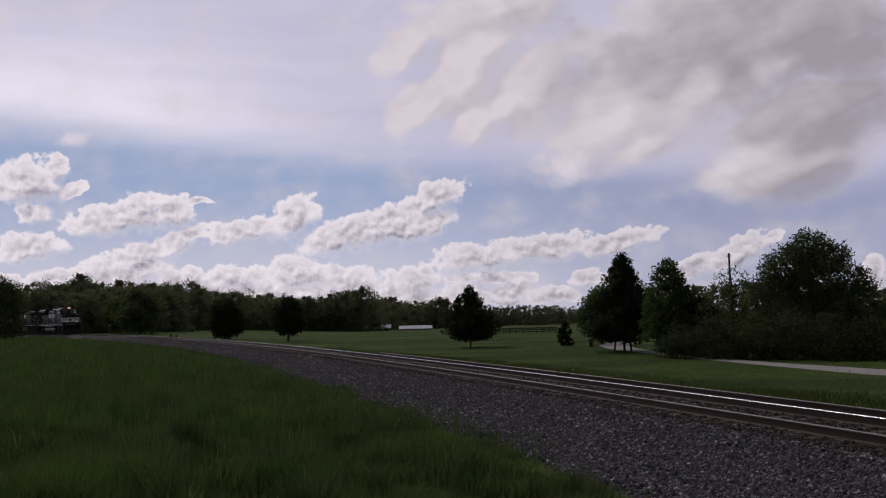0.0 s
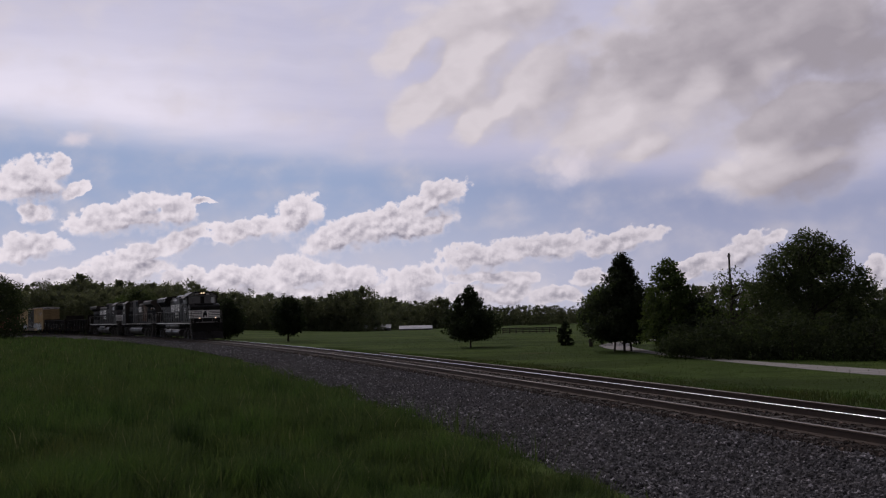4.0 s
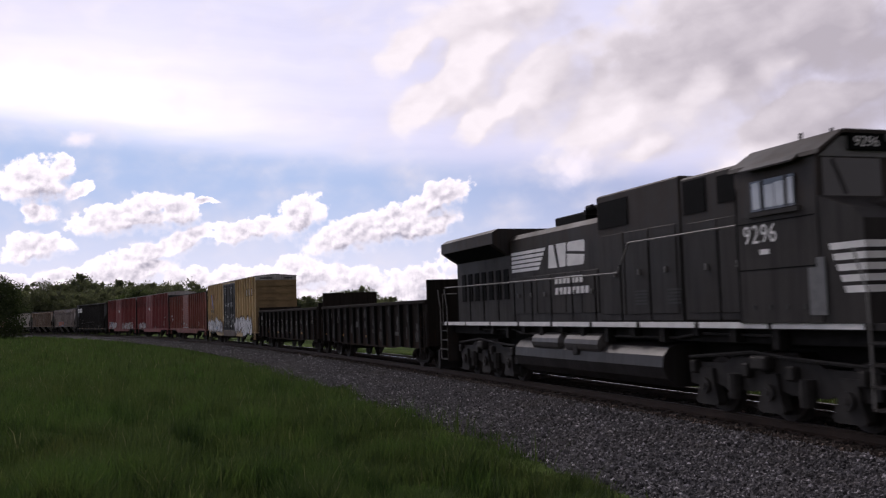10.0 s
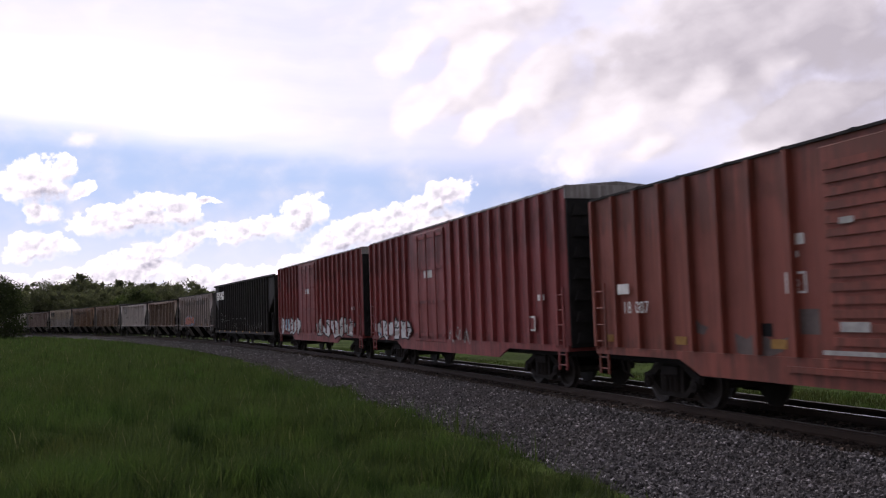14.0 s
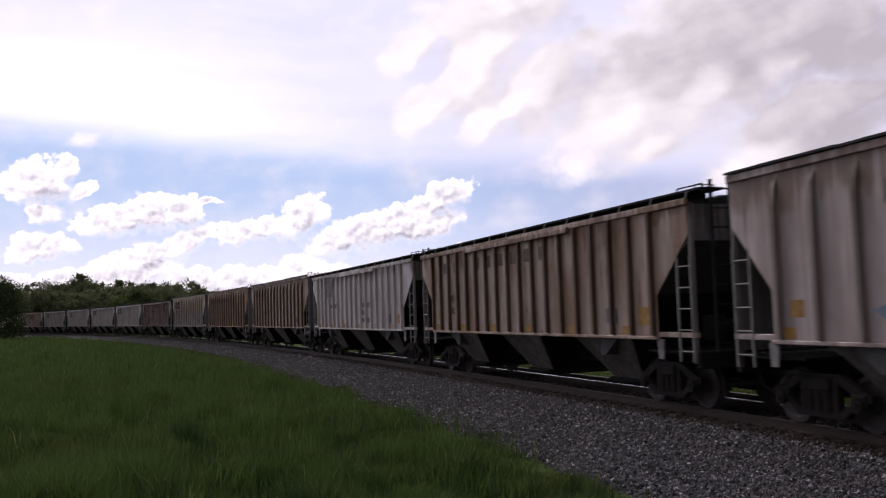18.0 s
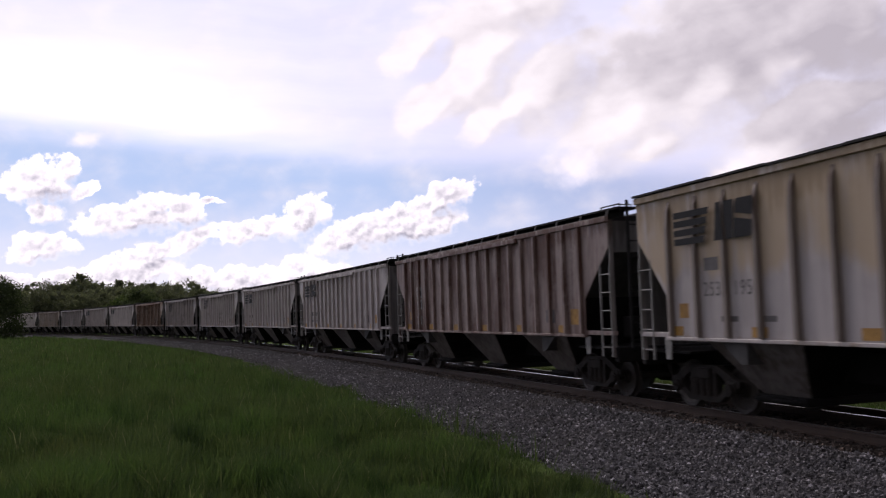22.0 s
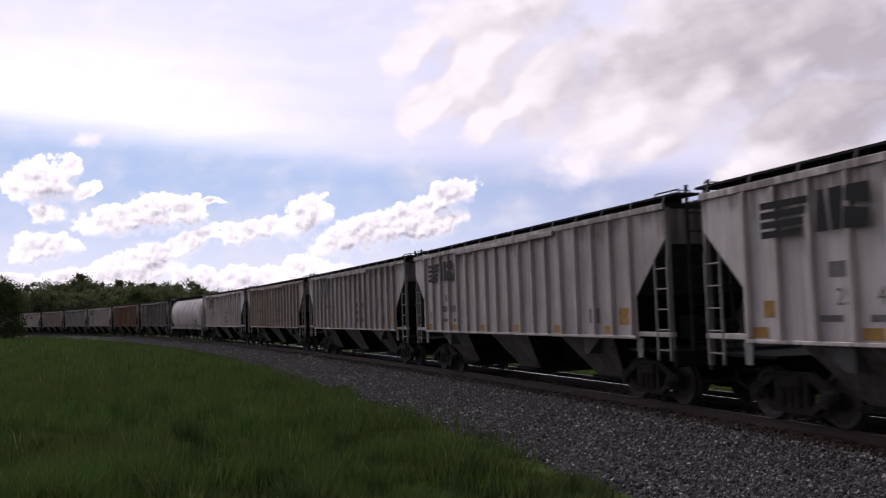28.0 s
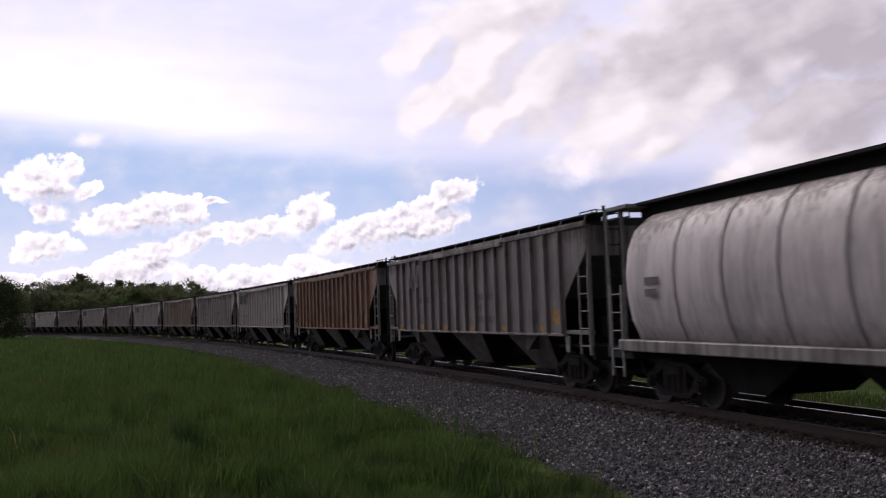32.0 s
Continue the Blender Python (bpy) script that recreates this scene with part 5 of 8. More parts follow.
def loco_truck(parent, x):
    t = part("truck", shared("loco_bolster", lambda bm: box(bm, -0.5, 0.5, -1.0, 1.0, 0.75, 1.2, 0.03)), M_TRUCK, parent, "three-axle truck with dusty cast side frames", pose(x, 0, 0))

    def side(bm):
        prism(bm, [(-2.45, 0.55), (-2.45, 0.95), (-1.3, 0.98), (-1.1, 1.1), (1.1, 1.1), (1.3, 0.98), (2.45, 0.95), (2.45, 0.55), (2.1, 0.5), (1.75, 0.62), (1.3, 0.5), (0.5, 0.5),
                   (0, 0.62), (-0.5, 0.5), (-1.3, 0.5), (-1.75, 0.62), (-2.1, 0.5)], "y", -0.06, 0.06)
        for k in (-1.85, 0, 1.85):
            prism(bm, [(k - 0.2, 0.86), (k + 0.2, 0.86), (k + 0.25, 0.5), (k + 0.36, 0.24), (k + 0.3, 0.17), (k - 0.3, 0.17), (k - 0.36, 0.24), (k - 0.25, 0.5)], "y", -0.13, 0.08)
            lathe_at(bm, (k, -0.19, 0.53), 0.15, 0.08)
            lathe_at(bm, (k, -0.21, 0.53), 0.06, 0.04)
        for k in (-0.95, 0.95):
            rod(bm, (k, -0.12, 0.35), (k, -0.12, 0.8), 0.13, 8)
        for k in (-2.2, -0.6, 0.6, 2.2):
            box(bm, k - 0.1, k + 0.1, -0.2, -0.05, 0.75, 1.0, 0.03)
        rods(bm, [(-2.4, -0.1, 1.05), (-0.4, -0.12, 1.2), (0.6, -0.12, 1.12), (2.3, -0.1, 1.05)], 0.035)
        box(bm, -0.35, 0.1, -0.28, -0.06, 0.9, 1.15, 0.04)
    for y, turn in ((-1.1, 0), (1.1, 180)):
        part("side_frame", shared("loco_side_frame", side), M_LTRUCK, t, m=pose(0, y, 0, 0, 0, turn))

    def wheels(bm):
        for y in (-1, 1):
            lathe(bm, [(y * 0.70, 0.57), (y * 0.725, 0.57), (y * 0.73, 0.533), (y * 0.84, 0.528), (y * 0.84, 0.44), (y * 0.8, 0.38), (y * 0.8, 0.18), (y * 0.86, 0.16), (y * 0.86, 0.0)], 22)
        lathe(bm, [(-1.0, 0.1), (1.0, 0.1)], 8)
    for k in (-1.85, 0, 1.85):
        LOCO_WHEELS.append((part("wheelset", shared("loco_wheelset", wheels), M_WHEEL, t, m=pose(k, 0, 0.533)), k))


LOCO_WHEELS = []
M_LTRUCK = plain("dusty_grey_cast_frame", (0.052, 0.047, 0.044), 0.75, 0.0, 0.5, 4, spec=0.25)


def lathe_at(bm, at, r, depth):
    a = [bm.verts.new((at[0] + r * math.cos(6.2832 * i / 12), at[1], at[2] + r * math.sin(6.2832 * i / 12))) for i in range(12)]
    b = [bm.verts.new((at[0] + r * math.cos(6.2832 * i / 12), at[1] + depth, at[2] + r * math.sin(6.2832 * i / 12))) for i in range(12)]
    for i in range(12):
        bm.faces.new((a[i], a[(i + 1) % 12], b[(i + 1) % 12], b[i]))
    bm.faces.new(a[::-1])


def bx(name, x0, x1, y0, y1, z0, z1, mat, parent, bevel=0.015, label=""):
    bm = bmesh.new()
    box(bm, x0, x1, y0, y1, z0, z1, bevel)
    return part(name, bm, mat, parent, label)


def pr(name, outline, axis, lo, hi, mat, parent, label=""):
    bm = bmesh.new()
    prism(bm, outline, axis, lo, hi)
    return part(name, bm, mat, parent, label)


def handrail(loco, pts, y, mat, step=1.15):
    bm = bmesh.new()
    rods(bm, [(x, y, z) for x, z in pts], 0.018, 6)
    part("handrail", bm, mat, loco)
    xs = [p[0] for p in pts]
    zs = [p[1] for p in pts]
    o = np.argsort(xs)
    for x in np.arange(min(xs) + 0.05, max(xs), step):
        z = float(np.interp(x, np.array(xs)[o], np.array(zs)[o]))
        part("stanchion", shared(("stanchion", round(z, 2)), lambda bm, z=z: rod(bm, (0, 0, 1.7), (0, 0, z), 0.022, 5)), M_UNDER, loco, m=pose(x, y, 0))


def cab(loco, x0, x1, z1, mat, number, win, awning=0.14):
    """The cab: side walls with windows, roof with leaning edges, windscreens, number boards and headlamps."""
    sec = [(-1.5, 1.72), (-1.5, 3.55), (-1.46, z1 - 0.25), (-1.0, z1 + 0.05), (1.0, z1 + 0.05), (1.46, z1 - 0.25), (1.5, 3.55), (1.5, 1.72)]
    c = pr("cab", sec, "x", x0, x1, mat, loco)
    pr("cab_roof", [(-1.52, z1 - 0.27), (-1.02, z1 + 0.07), (1.02, z1 + 0.07), (1.52, z1 - 0.27), (1.5, z1 - 0.2), (1.0, z1 + 0.13), (-1.0, z1 + 0.13), (-1.5, z1 - 0.2)], "x", x0 - 0.1, x1 + 0.12, mat, c)
    for y, s in ((-1.5, -1), (1.5, 1)):
        w = bx("side_window", win[0], win[1], y - 0.02, y + 0.02, win[2], win[3], M_GLASS, c, 0.0)
        span = win[1] - win[0]
        for k0, k1, dip in ((0.05, 0.22, 0.03), (0.34, 0.55, 0.1), (0.57, 0.78, 0.08), (0.86, 0.98, 0.05)):
            bx("window_pane", win[0] + span * k0, win[0] + span * k1, y + s * 0.024 - 0.003, y + s * 0.024 + 0.003, win[2] + 0.04, win[3] - dip, M_SHEEN, w, 0.0)
        bx("window_post", win[0] + span * 0.27, win[0] + span * 0.3, y - 0.035, y + 0.035, win[2], win[3], mat, w, 0.0)
        bx("window_post", win[0] + span * 0.8, win[0] + span * 0.84, y - 0.035, y + 0.035, win[2], win[3], mat, w, 0.0)
        for z in (2.62, 3.42):
            bx("wall_seam", x0 + 0.05, x1 - 0.05, y - 0.006, y + 0.006, z, z + 0.02, M_GRILLE, c, 0.0)
        bx("wall_seam", x0 + 0.03, x0 + 0.06, y - 0.006, y + 0.006, 1.75, 4.1, M_GRILLE, c, 0.0)
        for k in range(4):
            bx("wall_latch", x0 + 0.4 + k * 0.42, x0 + 0.46 + k * 0.42, y - 0.012, y + 0.012, 1.95, 2.03, M_FUEL, c, 0.0)
        bx("window_sill", win[0] - 0.1, win[1] + 0.1, y - 0.05, y + 0.05, win[2] - 0.09, win[2] - 0.02, mat, w, 0.0)
        pr("sun_visor", [(y, z1 - 0.2), (y, z1 - 0.25), (y + s * awning, z1 - 0.22 - awning * 0.8), (y + s * awning, z1 - 0.19 - awning * 0.8)], "x", win[0] - 0.15, win[1] + 0.12, M_FADED, c, "dusty awning over the side windows")
        bx("cab_door", x0 + 0.05, x0 + 0.1, y * 0.6 - 0.3, y * 0.6 + 0.3, 1.8, 3.7, mat, c, 0.0)
    for y0, y1 in ((-1.36, -0.2), (0.2, 1.36)):
        w = bx("windscreen", x1 - 0.01, x1 + 0.015, y0, y1, 3.62, z1 - 0.32, M_GLASS, c, 0.0)
        if awning > 0.2 and y0 > 0:
            bx("window_pane", x1 + 0.017, x1 + 0.021, (y0 + y1) / 2 + 0.1, y1 - 0.15, 3.68, z1 - 0.42, M_SHEEN, w, 0.0)
        m = new("wiper", shared("wiper", lambda bm: rod(bm, (0, 0, 0.55), (0, 0.25, 0.0), 0.012, 5)))
        m.parent, m.matrix_basis = c, pose(x1 + 0.04, y0 + 0.2, 3.75)
        m.material_slots[0].link = "OBJECT"
        m.material_slots[0].material = M_GRILLE
    pr("visor_band", [(-1.42, z1 - 0.3), (1.42, z1 - 0.3), (0.98, z1 + 0.03), (-0.98, z1 + 0.03)], "x", x1 + 0.001, x1 + 0.03, M_BOARD, c)
    b = bx("number_board", x1 - 0.1, x1 + 0.1, -0.85, 0.85, z1 - 0.2, z1 + 0.12, M_GRILLE, c, 0.01)
    for y in (-0.78, 0.32):
        t = words(b, number, 0, 0, 0.17, M_STRIPE, 0, "road_number")
        t.matrix_basis = pose(x1 + 0.104, y, z1 - 0.14, 90, 0, 90)
    return c


def headlamps(loco, x, z, lit):
    for y in (-0.12, 0.12):
        bm = bmesh.new()
        lathe(bm, [(0, 0.066), (0.04, 0.066), (0.06, 0.05), (0.065, 0.0)], 14, "x")
        part("headlamp", bm, M_LAMP if lit else M_BOARD, loco, "lit warm headlamp" if lit else "", pose(x, y, z))


def nose(loco, x0, x1, z_back, z_front, mat, mirrored=False):
    """The wide nose with its white bars."""
    n = pr("nose", [(x0, 1.72), (x1, 1.72), (x1, z_front - 0.18), (x1 - 0.22, z_front), (x0, z_back)], "y", -1.48, 1.48, mat, loco)
    bx("nose_top", x0 + 0.05, x1 - 0.2, -0.9, 0.9, z_front - 0.05, z_front + 0.14, mat, n, 0.05)
    step = 0.165
    for i in range(5):
        z = 2.18 + i * step
        for y in (-1.484, 1.484):
            patches(n, [[(x1 - 0.42 - 0.07 * i, z), (x1, z), (x1, z + 0.105), (x1 - 0.46 - 0.07 * i, z + 0.105)]], M_STRIPE, y, "nose_stripe")
        for y0, y1 in ((-1.48, -0.36), (0.36, 1.48)):
            bm = bmesh.new()
            bm.faces.new([bm.verts.new((x1 + 0.004, yy, zz)) for yy, zz in ((y0, z), (y1, z), (y1, z + 0.105), (y0, z + 0.105))])
            part("nose_stripe", bm, M_STRIPE, n)
    # a plain white shield with a dark blot in the middle
    bm = bmesh.new()
    bm.faces.new([bm.verts.new((x1 + 0.005, yy, zz)) for yy, zz in ((-0.34, 2.18), (0.34, 2.18), (0.34, 2.95), (-0.34, 2.95))])
    part("nose_emblem", bm, M_STRIPE, n, "white shield")
    bm = bmesh.new()
    bm.faces.new([bm.verts.new((x1 + 0.009, yy, zz)) for yy, zz in ((-0.22, 2.25), (-0.08, 2.2), (0.0, 2.45), (0.14, 2.22), (0.22, 2.5), (0.12, 2.78), (0.2, 2.92), (-0.05, 2.84), (-0.2, 2.62))])
    part("nose_emblem", bm, M_INK, n, "dark blot on the shield")
    return n


def pilot(loco, x, sign, mat):
    """Platform end, steps, plough, coupler and hand irons."""
    bx("end_plate", min(x, x - sign * 0.15), max(x, x - sign * 0.15), -1.48, 1.48, 0.55, 1.7, mat, loco, 0.02)
    pr("plough", [(-1.5, 0.12), (1.5, 0.12), (1.5, 0.75), (1.2, 0.85), (-1.2, 0.85), (-1.5, 0.75)], "x", min(x + sign * 0.05, x + sign * 0.22), max(x + sign * 0.05, x + sign * 0.22), M_GRIME, loco)
    for y in (-1.3, 1.3):
        s = part("steps", shared("loco_steps", lambda bm: [box(bm, -0.35, 0.35, -0.2, 0.2, z, z + 0.04) for z in (0.45, 0.78, 1.1, 1.42)]), mat, loco, m=pose(x - sign * 0.45, y, 0))
        part("stair_side", shared("loco_stair_side", lambda bm: box(bm, -0.02, 0.02, -0.2, 0.2, 0.4, 1.7)), mat, s, m=pose(0.36, 0, 0))
        part("grab_rail", shared("loco_grab", lambda bm: (rods(bm, [(0.36, 0, 0.45), (0.36, 0, 2.2), (0.1, 0, 2.85)], 0.02), rods(bm, [(-0.36, 0, 0.45), (-0.36, 0, 2.2), (-0.6, 0, 2.85)], 0.02))), M_PALE, s, m=pose(0, math.copysign(0.18, y), 0))
    bm = bmesh.new()
    for y in (-1, 1):
        rods(bm, [(x, y * 0.5, 1.7), (x, y * 0.5, 2.7), (x, y * 1.35, 2.7), (x, y * 1.35, 1.7)], 0.018)
    part("end_rail", bm, M_PALE, loco)
    coupler(loco, x + sign * 0.2, sign)


def under_loco(loco, front, rear, mat, stripe_x0, stripe_x1, tank, dash=0.96):
    bx("frame", rear, front, -1.22, 1.22, 1.36, 1.62, M_UNDER, loco, 0.0)
    bx("walkway", rear, front, -1.45, 1.45, 1.61, 1.72, mat, loco, 0.01)
    for i, x in enumerate(np.arange(rear + 3.6, front - 2.5, 1.17)):
        hang = 0.12 + 0.05 * (i * 7 % 5)
        part("bracket", shared(("sill_bracket", i % 5), lambda bm: box(bm, -0.09, 0.09, -1.43, -1.22, 1.6 - hang, 1.61)), M_UNDER, loco, m=pose(float(x), 0, 0))
        part("bracket", shared(("sill_bracket", i % 5), None), M_UNDER, loco, m=pose(float(x), 0, 0, 0, 0, 180))
    for y in (-1.3, 1.3):
        bm = bmesh.new()
        rods(bm, [(rear + 3.4, y, 1.5), (-4.2, y, 1.52), (-3.6, y, 1.42), (4.2, y, 1.42), (5.0, y, 1.52), (front - 3, y, 1.5)], 0.025)
        part("air_pipe", bm, M_FUEL, loco)
    bx("centre_sill", rear + 0.5, front - 0.5, -0.6, 0.6, 0.95, 1.4, M_UNDER, loco, 0.0)
    n = 9 if dash > 0.9 else 17
    w = (stripe_x1 - stripe_x0) / n
    for i in range(n):
        for y in (-1.457, 1.457):
            k = dash if dash < 0.6 or abs(i - n / 2) < n * 0.34 else 0.96
            bx("sill_stripe", stripe_x0 + (i + 0.5 - k / 2) * w, stripe_x0 + (i + 0.5 + k / 2) * w, y - 0.005, y + 0.005, 1.63, 1.74, M_STRIPE, loco, 0.0)
    t = pr("fuel_tank", [(-1.0, tank[3]), (-1.28, tank[3] - 0.08), (-1.43, tank[3] - 0.25), (-1.46, tank[2] + 0.42), (-1.36, tank[2] + 0.18), (-1.1, tank[2]), (1.1, tank[2]), (1.36, tank[2] + 0.18), (1.46, tank[2] + 0.42), (1.43, tank[3] - 0.25), (1.28, tank[3] - 0.08), (1.0, tank[3])], "x", tank[0], tank[1], M_FUEL, loco)
    bx("filler", (tank[0] + tank[1]) / 2 - 0.15, (tank[0] + tank[1]) / 2 + 0.1, -1.5, -1.42, tank[3] - 0.35, tank[3] - 0.05, M_GRIME, t)
    loco_truck(loco, 6.85)
    loco_truck(loco, -6.65)


def hood_doors(loco, x0, x1, n, z0, z1, y, mat, key):
    for i in range(n):
        x = x0 + (x1 - x0) * (i + 0.5) / n
        for yy, turn in ((-y, 0), (y, 180)):
            d = part("hood_door", shared(("hood_door", key), lambda bm: box(bm, -(x1 - x0) / n / 2 + 0.03, (x1 - x0) / n / 2 - 0.03, -0.02, 0, z0, z1, 0.008)), mat, loco, m=pose(x, yy, 0, 0, 0, turn))
            part("latch", shared("door_latch", lambda bm: box(bm, -0.03, 0.03, -0.05, 0, -0.06, 0.06)), M_PALE, d, m=pose(0.12, -0.02, (z0 + z1) / 2))


def horns(loco, x, z, y=0.0):
    bm = bmesh.new()
    for k, dx in ((-0.16, 0.3), (0, 0.4), (0.16, 0.3)):
        rod(bm, (x, y + k, z), (x + dx, y + k, z), 0.07, 8)
    box(bm, x - 0.1, x + 0.02, y - 0.22, y + 0.22, z - 0.16, z - 0.04)
    part("horn", bm, M_GRIME, loco)


def lead_loco():
    loco = thing("locomotive", "glossy black diesel locomotive with white nose bars and lit headlamps", "locomotive", "locomotives of the train")
    m = M_BLACK
    under_loco(loco, 10.2, -10.2, m, -9.8, 9.1, (-4.35, 3.3, 0.33, 1.1))
    pr("long_hood", [(-0.97, 1.72), (-0.97, 4.1), (-0.75, 4.33), (0.75, 4.33), (0.97, 4.1), (0.97, 1.72)], "x", -9.35, 5.7, m, loco)
    pr("raised_hood", [(-1.02, 3.7), (-1.02, 4.5), (-0.8, 4.66), (0.8, 4.66), (1.02, 4.5), (1.02, 3.7)], "x", 0.2, 5.68, m, loco)
    r = pr("radiator", [(-1.0, 3.55), (-1.46, 4.1), (-1.46, 4.45), (-1.2, 4.6), (1.2, 4.6), (1.46, 4.45), (1.46, 4.1), (1.0, 3.55)], "x", -9.3, -4.1, m, loco)
    for y in (-1, 1):
        pr("radiator_grille", [(y * 1.03, 3.58), (y * 1.47, 4.09), (y * 1.44, 4.1), (y * 1.0, 3.6)], "x", -8.9, -4.3, M_GRILLE, r)
    for i in range(3):
        bx("fan", -8.6 + i * 1.6, -7.4 + i * 1.6, -0.6, 0.6, 4.58, 4.7, M_GRILLE, r, 0.05)
    bx("radiator_hatch", -4.1, -1.6, -0.7, 0.7, 4.3, 4.5, m, loco, 0.04)
    for y in (-1, 1):
        bx("intake_grille", 1.78, 3.22, y * 1.035 - 0.012, y * 1.035 + 0.012, 3.82, 4.5, M_GRILLE, loco, 0.0)
        bx("rear_grille", -9.2, -8.3, y * 0.985 - 0.012, y * 0.985 + 0.012, 2.0, 3.3, M_GRILLE, loco, 0.0)
    hood_doors(loco, -8.0, 1.2, 11, 1.9, 2.85, 0.97, m, "lead")
    hood_doors(loco, 1.6, 5.4, 4, 1.9, 3.6, 0.97, m, "lead_front")
    c = cab(loco, 5.65, 8.05, 4.66, m, "2653", (6.0, 7.85, 3.62, 4.14), 0.3)
    n = nose(loco, 8.05, 9.2, 3.62, 3.5, m)
    headlamps(loco, 8.17, 4.67, True)
    for y in (-0.78, 0.78):
        bm = bmesh.new()
        lathe(bm, [(-0.1, 0.065), (0, 0.065), (0.03, 0.045), (0.04, 0.0)], 14, "x")
        part("ditch_light", bm, M_DITCH, loco, "dimly lit warm ditch light", pose(10.35, y, 2.16))
        bx("light_bracket", 10.1, 10.26, y - 0.05, y + 0.05, 1.7, 2.2, m, loco, 0.0)
    bx("anticlimber", 9.6, 10.2, -1.0, 1.0, 1.66, 1.8, M_PALE, loco, 0.03)
    for y in (-1.15, 1.15):
        bm = bmesh.new()
        lathe(bm, [(-4.2, 0.0), (-4.1, 0.17), (-2.2, 0.18), (-2.1, 0.12), (-1.9, 0.12), (-1.8, 0.18), (3.0, 0.18), (3.1, 0.0)], 14, "x")
        part("air_reservoir", bm, M_TANK, loco, m=pose(0, y * 1.1, 1.42))
    for y in (-1, 1):
        # lighter paint stands for the light this panel reflects
        bx("hood_panel", 3.75, 5.0, y * 1.028 - 0.012, y * 1.028 + 0.012, 2.25, 4.42, M_FADED, loco, 0.01, "grey hood panel lightened for its reflection")
        # flat black sheets stand for the shade in two hood gaps
        bx("recess_shade", 5.08, 5.62, y * 1.03 - 0.01, y * 1.03 + 0.01, 1.8, 4.5, M_GRILLE, loco, 0.0)
        bx("recess_shade", 3.42, 3.66, y * 1.03 - 0.01, y * 1.03 + 0.01, 2.0, 3.65, M_GRILLE, loco, 0.0)
        for x in (-6.2, -3.9, -1.6, 0.15, 1.55):
            bx("hood_seam", x, x + 0.03, y * 0.978 - 0.008, y * 0.978 + 0.008, 1.75, 4.05, M_GRILLE, loco, 0.0)
        # a thin white rod paints the highlight along the tank edge
        bm = bmesh.new()
        rod(bm, (-4.2, y * 1.455, 1.06), (3.2, y * 1.455, 1.06), 0.018, 6)
        part("tank_highlight", bm, M_STRIPE, loco, "white rod drawn as the highlight on the tank edge")
    emblem(loco, -3.35, 2.98, 1.5, 3.72, M_STRIPE, -0.976)
    word_blocks(loco, -0.85, 2.6, 7, 1.75, 0.22, M_STRIPE, -0.995)
    word_blocks(loco, -0.9, 2.27, 8, 2.05, 0.22, M_STRIPE, -0.995)
    words(loco, "2653", 6.42, 2.93, 0.34, M_STRIPE, -1.506, "road_number", 0.92)
    patches(loco, bars(6.85, 2.75, [0.25], 0.1, 0.2), M_STRIPE, -1.506)
    patches(loco, [rect(x, z, x + 0.16, z + 0.05) for x in (3.3, 3.52, 4.2, 4.42) for z in (2.35, 2.45, 2.55)], M_STRIPE, -1.0)
    handrail(loco, [(-9.3, 2.95), (2.55, 2.83), (3.0, 3.5), (5.3, 3.5)], -1.42, M_PALE, 1.3)
    handrail(loco, [(-9.3, 2.95), (5.3, 2.83)], 1.42, M_PALE, 1.3)
    pilot(loco, 10.2, 1, m)
    pilot(loco, -10.2, -1, m)
    horns(loco, -0.75, 4.62, -0.45)
    bx("air_conditioner", 6.2, 7.4, -0.5, 0.5, 4.72, 4.86, m, loco, 0.05)
    for x, y in ((7.7, -0.6), (7.5, 0.5), (6.0, -0.7)):
        bm = bmesh.new()
        rod(bm, (x, y, 4.6), (x, y, 4.95), 0.03)
        part("antenna", bm, M_GRIME, loco)
    return loco


